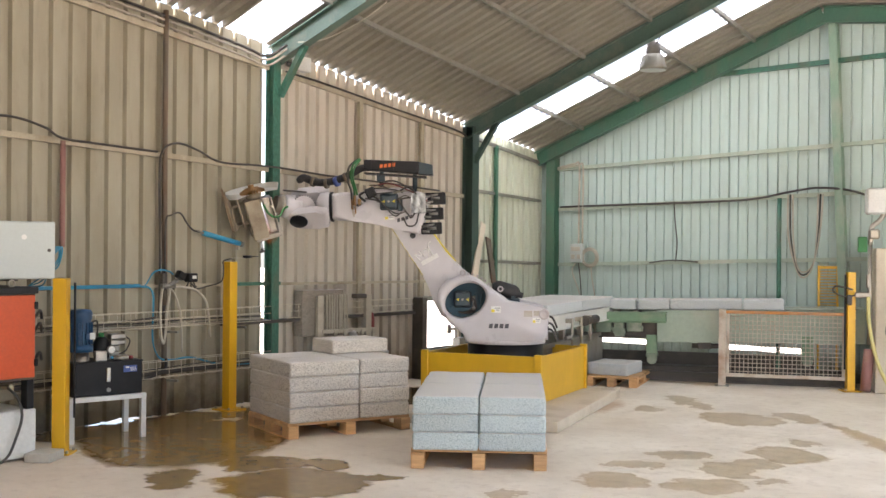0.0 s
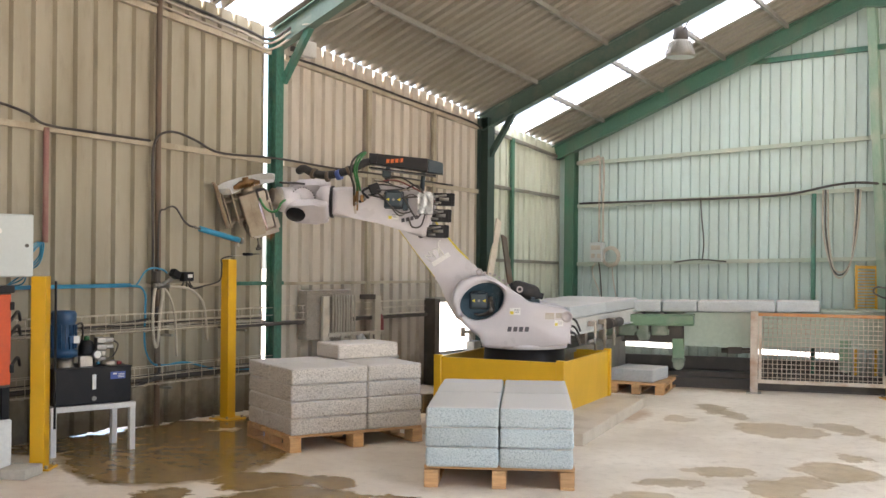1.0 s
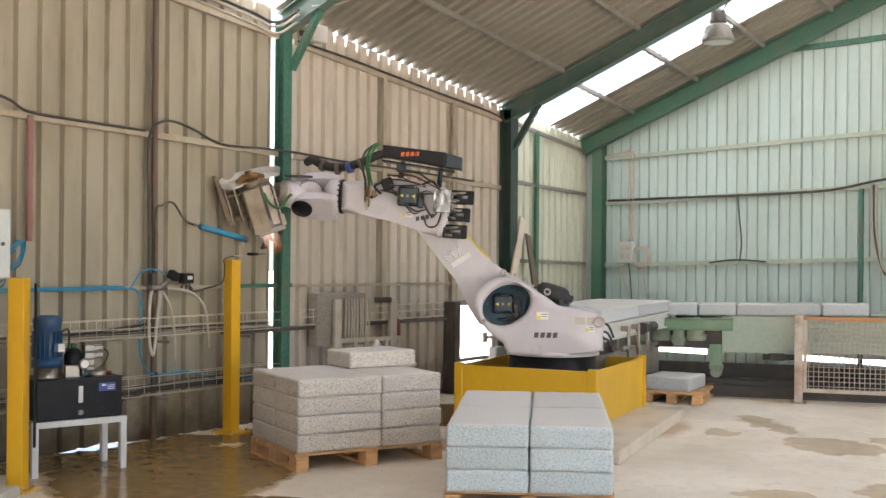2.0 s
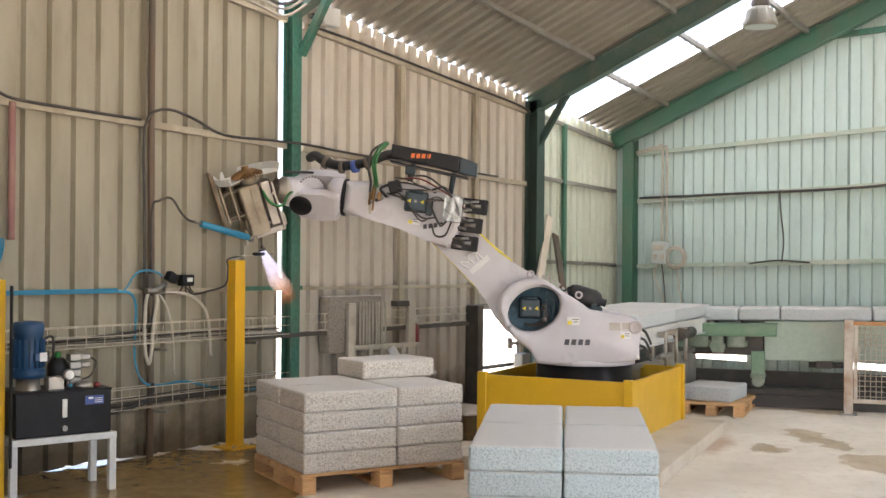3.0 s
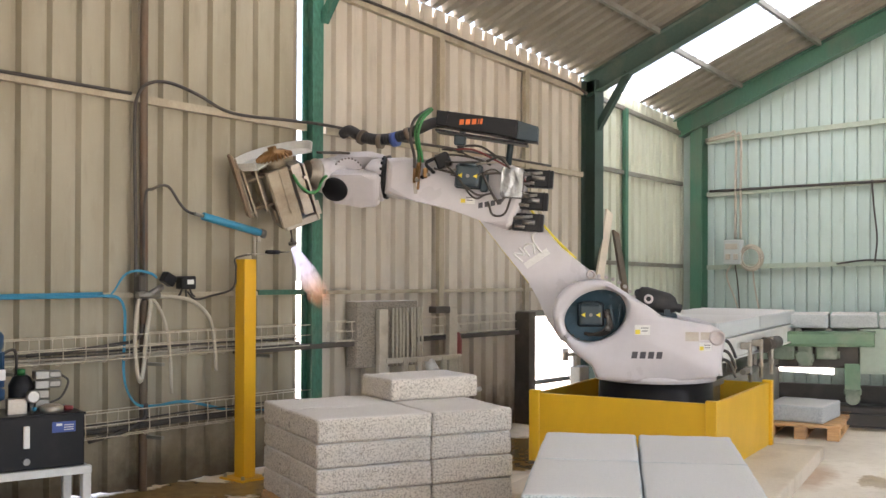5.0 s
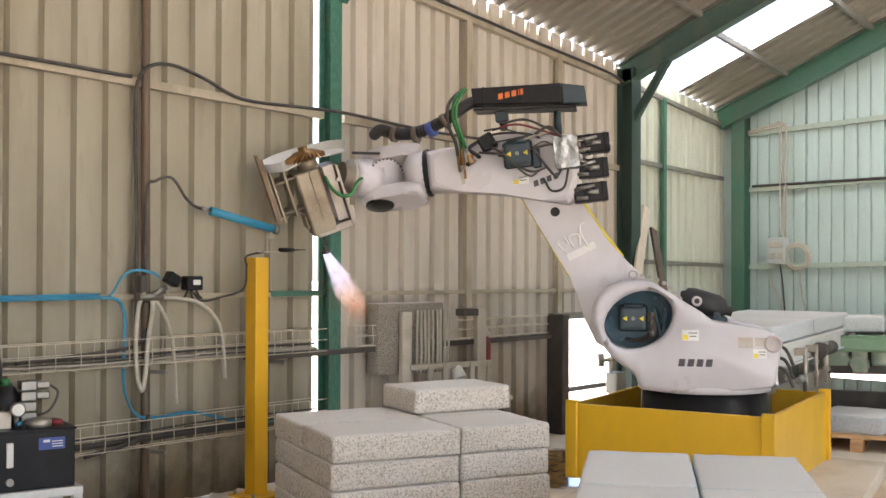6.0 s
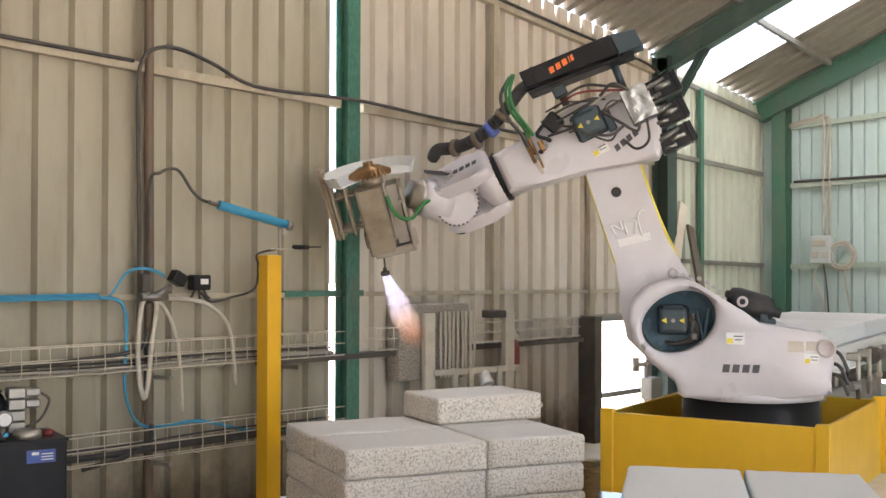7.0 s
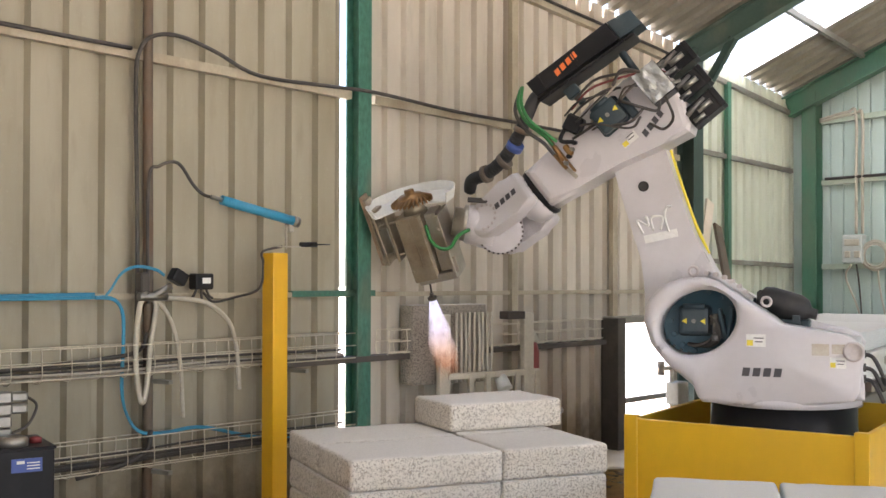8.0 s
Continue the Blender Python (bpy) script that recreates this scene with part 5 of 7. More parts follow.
for name, k, tall in (("flame_core", 0.7, 0.9), ("flame_mantle", 1.0, 1.05), ("flame_mantle", 1.3, 1.2), ("flame_mantle", 1.6, 1.32), ("flame_mantle", 1.9, 1.4)):
    prof = [(r * (1 + (k - 1) * min(1.0, -z / 0.10)), z * tall) for r, z in CORE]
    bm = BM()
    lathe(bm, smooth_rings(prof), (0, 0, 0), (0, 0, 1), 24)
    for v in bm.verts:
        k = -v.co.z / 0.5
        nv = noise.noise_vector(v.co * 14 + Vector((3, 1, 0)))
        v.co += Vector((nv.x, nv.y, nv.z)) * 0.045 * k * k
    part(name, bm, fm, flame)


# ---- along the west wall ----
WF = WX + 0.05


def yellow_post(name, x, y, h, label, w=0.085, plate_s=0.26):
    p = thing(name, label, "post", pose(x, y, 0, 0, 0, 36 if x > -8 else 90), "yellow guard posts")
    bm = BM()
    block(bm, (0, 0, h / 2 + 0.006), (w, w, h - 0.012), bevel=0.006, seg=2)
    part("column", bm, M["yellow"], p)
    bm = BM()
    block(bm, (0, 0, 0.007), (plate_s, plate_s, 0.014), bevel=0.003)
    part("foot_plate", bm, M["yellow"], p)
    for sx in (-1, 1):
        for sy in (-1, 1):
            bm = BM()
            rod(bm, (sx * plate_s * 0.38, sy * plate_s * 0.38, 0.012), (sx * plate_s * 0.38, sy * plate_s * 0.38, 0.035), 0.012, seg=6)
            part("anchor_bolt", bm, M["steel"], p)
    return p


yellow_post("guard_post", -8.22, 7.79, 1.465, "yellow square steel guard post standing before the wall", 0.10, 0.24)
yellow_post("guard_post", -7.5, 5.34, 1.36, "scratched yellow steel guard post beside the cabinet", 0.105, 0.2)
bm = BM()
block(bm, (-7.44, 5.42, 0.80), (0.012, 0.02, 1.05), 36)
solo("sensor_strip", bm, M["black"], "narrow black light curtain strip on the post", "sensor")


def run(name, pts, r, mat, label, category="cable", seg=8, n=6, kind=""):
    bm = BM()
    tube(bm, pts, r, seg, n)
    return solo(name, bm, M[mat], label, category, kind)


def wall(y, z, off=0.05):
    return (WX + off, y, z)


run("riser_pipe", [wall(7.11, 0.0, 0.06), wall(7.11, 1.2, 0.06), wall(7.10, 2.4, 0.06), wall(7.10, 3.85, 0.06)], 0.026, "rustpipe", "grimy steel riser pipe on the wall", "pipe", 10)
run("riser_pipe", [wall(5.975, 1.6, 0.06), wall(5.975, 2.0, 0.06), wall(5.975, 2.52, 0.06)], 0.024, "maroon", "short rusty red pipe on the wall", "pipe", 10)
run("power_cable", [wall(7.03, 0.95, 0.08), wall(7.035, 1.54, 0.08), wall(7.02, 2.3, 0.08), wall(7.035, 2.50, 0.10), wall(7.11, 2.575, 0.12), wall(7.27, 2.595, 0.10), wall(7.49, 2.547, 0.09), wall(7.79, 2.455, 0.08), wall(8.3, 2.455, 0.08), wall(8.6, 2.44, 0.16), wall(9.4, 2.41, 0.08), wall(10.2, 2.39, 0.08), wall(11.5, 2.34, 0.08)], 0.011, "cable", "thick black power cable tied along the wall rail")
run("power_cable", [wall(4.8, 2.62, 0.08), wall(5.4, 2.68, 0.08), wall(5.75, 2.62, 0.1), wall(5.95, 2.54, 0.09), wall(6.4, 2.52, 0.07), wall(7.0, 2.50, 0.07)], 0.011, "cable", "black cable sagging over the wall rail")
run("sensor_cable", [wall(7.09, 1.2, 0.09), wall(7.09, 1.82, 0.09), wall(7.147, 1.907, 0.1), wall(7.25, 1.929, 0.11), wall(7.33, 1.82, 0.13), wall(7.38, 1.77, 0.15), wall(7.45, 1.748, 0.18)], 0.009, "cable", "thin black cable arching to the blue cylinder")
for dz, r, mat in ((0.06, 0.012, "copper"), (0.0, 0.012, "copper"), (0.10, 0.014, "cable")):
    run("conduit", [wall(SOUTH_Y + 1, 3.72 + 1.25 + dz, 0.06), wall(6.2, 3.80 + dz, 0.06), wall(7.1, 3.70 + dz, 0.06), wall(8.1, 3.56 + dz, 0.06), wall(8.4, 3.50 + dz, 0.1), wall(8.55, 3.62 + dz, 0.25)], r, mat, "thin conduit along the top wall rail", "conduit")
run("conduit", [(WX + 0.07, 8.72, 3.48), (WX + 0.07, 9.4, 3.42), (WX + 0.07, 10.6, 3.28), (WX + 0.07, 11.8, 3.15), (WX + 0.08, 12.1, 3.08)], 0.012, "cable", "thin conduit along the top wall rail", "conduit")

bm = BM()
block(bm, (WX + 0.10, 8.93, 3.58), (0.10, 0.20, 0.16), bevel=0.012, seg=2)
fl = thing("floodlight", "small white wall floodlight under the eave", "lamp")
part("housing", bm, M["whitepaint"], fl)
bm = BM()
block(bm, (WX + 0.05, 8.80, 3.57), (0.04, 0.08, 0.05), bevel=0.008)
part("bracket", bm, M["darksteel"], fl)

# blue cylinder on its bracket
cy = thing("pneumatic_cylinder", "blue pneumatic cylinder held out from the wall by a bracket", "cylinder")
bm = BM()
rod(bm, (-8.25, 7.46, 1.742), (-8.20, 7.90, 1.642), 0.026, seg=16)
part("barrel", bm, M["blue"], cy)
bm = BM()
rod(bm, (-8.258, 7.40, 1.756), (-8.25, 7.46, 1.742), 0.012)
part("end_cap", bm, M["chrome"], cy)
bm = BM()
rod(bm, (-8.20, 7.895, 1.643), (-8.195, 7.93, 1.635), 0.03)
part("end_cap", bm, M["chrome"], cy)
bm = BM()
block(bm, (-8.22, 7.885, 1.625), (0.05, 0.035, 0.09), bevel=0.006)
block(bm, (-8.2, 7.85, 1.55), (0.012, 0.012, 0.13), bevel=0.004)
block(bm, (-8.2, 7.88, 1.50), (0.012, 0.2, 0.008), bevel=0.003)
part("bracket", bm, M["copper"], cy, "pale bent bracket")
bm = BM()
rod(bm, (-8.2, 7.95, 1.512), (-8.2, 8.06, 1.514), 0.014)
rod(bm, (-8.2, 8.06, 1.514), (-8.19, 8.15, 1.516), 0.004)
part("sensor", bm, M["black"], cy, "small black rod sensor")
run("sensor_cable", [(-8.2, 7.82, 1.50), (-8.24, 7.72, 1.47), (-8.26, 7.74, 1.40), (-8.27, 7.72, 1.27), wall(7.62, 1.22, 0.08), wall(7.5, 1.20, 0.07), wall(7.43, 1.25, 0.08)], 0.007, "cable", "thin black sensor cable on the guard post")

# blue air lines and pale water hoses
for k in range(4):
    dz = 0.008 * k
    run("air_line", [wall(4.9, 1.235 + dz, 0.08), wall(6.3, 1.232 + dz, 0.08), wall(6.80, 1.232 + dz, 0.08), wall(6.87, 1.25 + dz, 0.08), wall(6.94, 1.35 + dz, 0.09), wall(7.02, 1.385 + dz, 0.10), wall(7.12, 1.37 + dz, 0.11), wall(7.18, 1.34 + dz, 0.10)][:8 if k < 2 else 3], 0.0045, "blue", "bundle of blue air lines along the wall", "air line", 6)
    if k < 2:
        run("air_line", [wall(6.80, 1.232 + dz, 0.08), wall(6.90, 1.22 + dz, 0.09), wall(6.945 + dz, 1.15, 0.09), wall(6.955 + dz, 1.0, 0.08), wall(6.948 + dz, 0.78, 0.08), wall(6.98, 0.64 + dz, 0.08), wall(7.055, 0.545 + dz, 0.08), wall(7.2, 0.525 + dz, 0.08), wall(7.43, 0.53 + dz, 0.08), wall(7.84, 0.43 + dz, 0.08), wall(8.4, 0.40 + dz, 0.08)], 0.006, "blue", "blue air line hanging down the wall", "air line", 6)
for k in range(3):
    run("air_line", [(-7.92, 5.52, 1.56 - 0.03 * k), (-7.95, 5.62 + 0.02 * k, 1.60), (-8.0, 5.66, 1.50 - 0.03 * k), (-8.05, 5.58, 1.40), (-8.0, 5.50 - 0.02 * k, 1.47), (-7.95, 5.52, 1.53), (-8.1, 5.6, 1.38 - 0.04 * k), wall(5.62, 1.26, 0.08)], 0.006, "blue", "coil of blue air line beside the control box", "air line", 6)
run("water_hose", [wall(7.10, 1.24, 0.10), wall(7.03, 1.20, 0.12), wall(7.0, 0.98, 0.13), wall(7.01, 0.80, 0.13), wall(7.04, 0.70, 0.13), wall(7.065, 0.80, 0.13), wall(7.09, 1.0, 0.12), wall(7.125, 1.18, 0.11), wall(7.10, 1.24, 0.1)], 0.014, "hose", "looped pale hose hanging from the valve", "hose")
run("water_hose", [wall(7.12, 1.22, 0.11), wall(7.17, 1.17, 0.12), wall(7.23, 1.05, 0.12), wall(7.275, 0.85, 0.11), wall(7.295, 0.60, 0.10)], 0.011, "hose", "pale hose hanging from the valve", "hose")
run("water_hose", [wall(7.16, 1.225, 0.12), wall(7.3, 1.22, 0.12), wall(7.44, 1.19, 0.12), wall(7.56, 1.10, 0.12), wall(7.61, 1.0, 0.11), wall(7.64, 0.86, 0.1), wall(7.65, 0.72, 0.1)], 0.012, "hose", "pale hose curving down the wall", "hose")
va = thing("solenoid_valve", "black solenoid valve with pale fittings on the riser pipe", "valve")
bm = BM()
block(bm, wall(7.235, 1.335, 0.14), (0.07, 0.085, 0.07), Matrix.Rotation(radians(-30), 3, 'X'), 0.012, 2)
part("coil", bm, M["black"], va)
bm = BM()
rod(bm, wall(7.10, 1.235, 0.12), wall(7.20, 1.29, 0.13), 0.02)
rod(bm, wall(7.02, 1.235, 0.12), wall(7.18, 1.235, 0.12), 0.022)
rod(bm, wall(7.055, 1.22, 0.12), wall(7.055, 1.33, 0.10), 0.024)
part("fittings_body", bm, M["chrome"], va)
bm = BM()
block(bm, wall(7.05, 1.31, 0.11), (0.06, 0.05, 0.10), bevel=0.008)
part("clamp", bm, M["darksteel"], va)
jb = thing("junction_box", "small black junction box on the wall", "junction box")
bm = BM()
block(bm, wall(7.41, 1.31, 0.09), (0.08, 0.11, 0.085), bevel=0.008)
part("box", bm, M["black"], jb)
bm = BM()
block(bm, wall(7.415, 1.315, 0.132), (0.004, 0.05, 0.03))
part("label_plate", bm, M["whitelabel"], jb)
bm = BM()
for dy in (-0.03, 0.0, 0.03):
    tube(bm, (wall(7.41 + dy, 1.27, 0.09), wall(7.41 + dy * 1.6, 1.235, 0.09), wall(7.42 + dy * 2.2, 1.22, 0.08)), 0.007, 6)
part("cable_tail", bm, M["cable"], jb)


def mesh_tray(name, y0, y1, z0, z1, off, label):
    """Open wire cable tray: long wires and hoops."""
    t = thing(name, label, "cable tray")
    for z, o in ((z1, off), (z1, 0.03), ((z0 + z1) / 2, off), (z0, off), (z0, off * 0.6), ((z0 + z1) / 2, 0.03)):
        bm = BM()
        rod(bm, (WX + o, y0, z), (WX + o, y1, z), 0.0035, seg=6)
        part("long_wire", bm, M["wire"], t)
    y = y0
    bm0 = BM()
    tube(bm0, ((WX + 0.03, 0, z1), (WX + 0.03, 0, z0), (WX + off, 0, z0), (WX + off, 0, z1)), 0.003, 5, 3)
    me = mesh_of("hoop", bm0, M["wire"])
    while y <= y1:
        o = new("hoop", me)
        o.parent = t
        o.location = (0, y, 0)
        y += 0.15
    return t


mesh_tray("cable_tray", 5.0, 8.45, 0.85, 0.995, 0.14, "wire mesh cable tray along the wall")
mesh_tray("cable_tray", 8.72, 10.9, 0.86, 1.0, 0.14, "wire mesh cable tray along the wall behind the stack")
mesh_tray("cable_tray", 5.0, 8.45, 0.38, 0.53, 0.14, "lower wire mesh cable tray with dark cables")
for k, (z, r, mat) in enumerate(((0.895, 0.007, "cable"), (0.865, 0.009, "cable"), (0.852, 0.008, "copper"), (0.868, 0.008, "copper"), (0.40, 0.010, "cable"), (0.425, 0.009, "cable"), (0.41, 0.008, "cable"), (0.46, 0.006, "cable"))):
    s = noise.noise((k * 1.7, 0, 0)) * 0.03
    run("tray_cable", [wall(5.0, z + s, 0.07 + 0.012 * (k % 4)), wall(5.9, z + 0.01, 0.08), wall(6.8, z - s * 0.6, 0.07 + 0.012 * (k % 4)), wall(7.5, z + 0.012, 0.09), wall(8.4, z + s, 0.07 + 0.01 * (k % 3))], r, mat, "dusty cable lying in the wall tray", "cable", 6)
run("tray_cable", [wall(6.3, 0.90, 0.09), wall(6.8, 0.93, 0.10), wall(7.03, 0.96, 0.1), wall(7.09, 1.05, 0.09)], 0.011, "cable", "black cable rising from the tray to the riser", "cable", 6)
run("tray_cable", [wall(6.7, 0.36, 0.1), wall(6.95, 0.40, 0.11), wall(7.08, 0.46, 0.11), wall(7.11, 0.55, 0.09)], 0.014, "cable", "black cable rising from the lower tray", "cable", 6)
for y, z in ((7.12, 0.80), (7.12, 0.34), (8.0, 0.80), (6.2, 0.8)):
    bm = BM()
    bar(bm, (WX + 0.03, y, z), (WX + 0.20, y + 0.04, z), 0.03, 0.02)
    solo("tray_bracket", bm, M["galv"], "small galvanised bracket under the cable tray", "bracket")
steel("service_duct", M["darksteel"], "dark cable duct along the wall", lambda bm: bar(bm, (WX + 0.09, 7.83, 0.838), (WX + 0.09, 10.95, 0.825), 0.09, 0.035), "duct")

# ---- hydraulic unit on its stand ----
hu = thing("hydraulic_power_unit", "black hydraulic tank with blue motor and chrome valves on a stand", "hydraulic unit", pose(-7.87, 5.98, 0, 0, 0, 76))
tw, td, z0, z1 = 0.60, 0.36, 0.375, 0.645
bm = BM()
block(bm, (0, 0, (z0 + z1) / 2), (tw, td, z1 - z0), bevel=0.008, seg=2)
block(bm, (0, 0, z1 + 0.004), (tw + 0.012, td + 0.012, 0.012), bevel=0.003)
tank = part("oil_tank", bm, M["black"], hu)
bm = BM()
block(bm, (0.19, -td / 2 - 0.003, z1 - 0.06), (0.12, 0.004, 0.055))
lb = part("maker_plate", bm, M["bluelabel"], tank)
bm = BM()
block(bm, (0.165, -td / 2 - 0.006, z1 - 0.047), (0.03, 0.003, 0.012))
for k in range(3):
    block(bm, (0.215, -td / 2 - 0.006, z1 - 0.05 - 0.012 * k), (0.05, 0.003, 0.004))
part("print_bars", bm, M["whitelabel"], lb)
bm = BM()
block(bm, (0.0, -td / 2 - 0.006, z1 - 0.10), (0.032, 0.012, 0.115), bevel=0.004)
part("level_glass", bm, M["whitelabel"], tank, "clear oil level glass")
bm = BM()
rod(bm, (0.0, -td / 2 + 0.005, z0 + 0.045), (0.0, -td / 2 - 0.015, z0 + 0.045), 0.018)
part("drain_plug", bm, M["chrome"], tank)
bm = BM()
lathe(bm, ((0.105, 0), (0.105, 0.05), (0.085, 0.06), (0.088, 0.26), (0.095, 0.27), (0.098, 0.33), (0.085, 0.35), (0.03, 0.355)), (-0.17, 0, z1 + 0.085), (0, 0, 1), 28)
block(bm, (-0.13, -0.09, z1 + 0.22), (0.07, 0.04, 0.06), bevel=0.008)
em_ = part("electric_motor", bm, M["bluemotor"], hu, "blue finned electric motor")
for k in range(18):
    a = 2 * math.pi * k / 18
    bm = BM()
    block(bm, (-0.17 + 0.093 * math.cos(a), 0.093 * math.sin(a), z1 + 0.24), (0.018, 0.004, 0.18), math.degrees(a))
    part("fin", bm, M["bluemotor"], em_)
bm = BM()
block(bm, (-0.11, -0.112, z1 + 0.22), (0.045, 0.003, 0.055))
part("rating_plate", bm, M["whitelabel"], em_)
bm = BM()
lathe(bm, ((0.09, 0), (0.075, 0.02), (0.07, 0.085)), (-0.17, 0, z1), (0, 0, 1), 24)
block(bm, (-0.02, -0.06, z1 + 0.045), (0.10, 0.05, 0.09), bevel=0.004)
part("bell_housing", bm, M["steel"], hu)
bm = BM()
lathe(bm, ((0.055, 0), (0.065, 0.03), (0.065, 0.14), (0.045, 0.18), (0.03, 0.19)), (0.03, 0.04, z1 + 0.01), (0, 0, 1), 20)
part("accumulator", bm, M["black"], hu)
bm = BM()
lathe(bm, ((0.022, 0), (0.022, 0.03), (0.01, 0.034)), (0.03, 0.04, z1 + 0.20), (0, 0, 1), 12)
part("green_cap", bm, M["greenhose"], hu, "green cap")
for k in range(4):
    bm = BM()
    block(bm, (0.12, 0.0, z1 + 0.05 + 0.05 * k), (0.075, 0.075, 0.046), bevel=0.005)
    if k in (2, 3):
        block(bm, (0.19, 0.0, z1 + 0.05 + 0.05 * k), (0.07, 0.05, 0.04), bevel=0.008)
    part("valve_block", bm, M["chrome"], hu)
bm = BM()
lathe(bm, ((0.036, 0), (0.036, 0.022), (0.03, 0.026), (0.01, 0.027)), (0.05, -0.10, z1 + 0.10), (0, -1, 0), 24)
rod(bm, (0.05, -0.09, z1), (0.05, -0.09, z1 + 0.07), 0.01)
gauge = part("pressure_gauge", bm, M["chrome"], hu)
bm = BM()
rod(bm, (0.05, -0.1285, z1 + 0.10), (0.05, -0.130, z1 + 0.10), 0.028, seg=20)
dial = part("dial", bm, M["whitelabel"], gauge)
bm = BM()
lathe(bm, ((0.06, 0), (0.06, 0.03), (0.045, 0.04)), (0.15, -0.10, z1 + 0.01), (0, 0, 1), 20)
part("filler_neck", bm, M["steel"], hu)
bm = BM()
lathe(bm, ((0.026, 0), (0.026, 0.02), (0.015, 0.025)), (0.25, -0.05, z1 + 0.01), (0, 0, 1), 14)
part("red_cap", bm, M["red"], hu, "dark red cap")
bm = BM()
block(bm, (0.055, -0.12, z1 + 0.035), (0.02, 0.03, 0.02), bevel=0.004)
part("blue_tap", bm, M["blue"], hu)
bm = BM()
tube(bm, ((0.22, 0, z1 + 0.2), (0.26, -0.02, z1 + 0.16), (0.22, -0.03, z1 + 0.08), (0.16, -0.02, z1 + 0.05)), 0.006, 6)
part("hose", bm, M["cable"], hu)
bm = BM()
tube(bm, ((-0.07, 0.02, z1 + 0.32), (0.0, 0.06, z1 + 0.33), (0.02, 0.1, z1 + 0.22), (0.0, 0.12, z1 + 0.1)), 0.008, 6)
part("hose", bm, M["cable"], hu)
st = thing("steel_stand", "white-painted angle steel stand under the hydraulic tank", "stand", pose(-7.87, 5.98, 0, 0, 0, 76))
for sx in (-1, 1):
    for sy in (-1, 1):
        bm = BM()
        block(bm, (sx * 0.31, sy * 0.17, 0.165), (0.045, 0.045, 0.33), bevel=0.003)
        part("leg", bm, M["whitepaint"], st)
for sy in (-1, 1):
    bm = BM()
    block(bm, (0, sy * 0.17, 0.351), (0.67, 0.045, 0.042), bevel=0.003)
    part("long_rail", bm, M["whitepaint"], st)
for sx in (-1, 1):
    bm = BM()
    block(bm, (sx * 0.31, 0, 0.35), (0.045, 0.295, 0.04), bevel=0.003)
    part("cross_rail", bm, M["whitepaint"], st)

# ---- orange cabinet and control box ----
cb = thing("orange_cabinet", "orange steel machine cabinet in a black frame on a white base", "cabinet", pose(-7.47, 4.70, 0, 0, 0, 90))
bm = BM()
block(bm, (0, 0.25, 0.93), (0.78, 0.5, 0.66), bevel=0.006)
part("body", bm, M["darksteel"], cb)
bm = BM()
block(bm, (-0.005, -0.008, 0.93), (0.77, 0.016, 0.62), bevel=0.005)
door = part("door", bm, M["orange"], cb, "orange door panel")
for z in (0.73, 1.16):
    bm = BM()
    block(bm, (0.385, -0.012, z), (0.03, 0.03, 0.055), bevel=0.004)
    part("hinge", bm, M["black"], door)
bm = BM()
block(bm, (0, 0.24, 1.275), (0.80, 0.54, 0.05), bevel=0.006)
part("lid", bm, M["black"], cb)
bm = BM()
tube(bm, [(0.22 + 0.025 * math.cos(2 * math.pi * k / 12), 0.05, 1.325 + 0.025 * math.sin(2 * math.pi * k / 12)) for k in range(13)], 0.007, 6, 2)
part("lifting_eye", bm, M["steel"], cb)
for x in (-0.36, 0.36):
    bm = BM()
    block(bm, (x, 0.05, 0.49), (0.06, 0.08, 0.22), bevel=0.004)
    part("frame_leg", bm, M["black"], cb)
bm = BM()
block(bm, (0, 0.3, 0.50), (0.7, 0.2, 0.14), bevel=0.01)
for k in range(5):
    rod(bm, (-0.25 + 0.12 * k, 0.06, 0.55), (-0.25 + 0.12 * k, 0.2, 0.54), 0.02)
part("pump_block", bm, M["toolsteel"], cb)
bm = BM()
block(bm, (0, 0.25, 0.20), (0.80, 0.52, 0.36), bevel=0.01)
part("base", bm, M["whitepaint"], cb, "white-painted base")
bm = BM()
tube(bm, ((0.20, 0.06, 0.55), (0.23, -0.02, 0.48), (0.25, -0.05, 0.35), (0.20, -0.06, 0.2), (0.10, -0.08, 0.05), (-0.1, -0.12, 0.015)), 0.011, 6)
part("drain_hose", bm, M["cable"], cb)
bm = BM()
for k, z in enumerate((1.05, 0.95, 0.72)):
    tube(bm, ((0.39, 0.2, z), (0.5, 0.22, z - 0.03), (0.62, 0.28, z + 0.05), (0.72, 0.4, z - 0.02)), 0.012, 6)
part("side_cable", bm, M["cable"], cb)
bx = thing("control_box", "pale grey steel control box with a round lock", "control box", pose(-7.55, 5.06, 1.575, 0, 0, 70))
bm = BM()
block(bm, (0, 0.13, 0), (0.42, 0.26, 0.44), bevel=0.006)
part("body", bm, M["greybox"], bx)
bm = BM()
block(bm, (0.005, -0.009, 0), (0.41, 0.018, 0.43), bevel=0.005)
d2 = part("door", bm, M["greybox"], bx)
bm = BM()
rod(bm, (0.165, -0.017, 0.0), (0.165, -0.027, 0.0), 0.013, seg=14)
part("lock", bm, M["darksteel"], d2)
bm = BM()
rod(bm, (-0.02, -0.0175, 0.10), (-0.02, -0.0195, 0.10), 0.02, seg=20)
part("badge", bm, M["whitelabel"], d2)
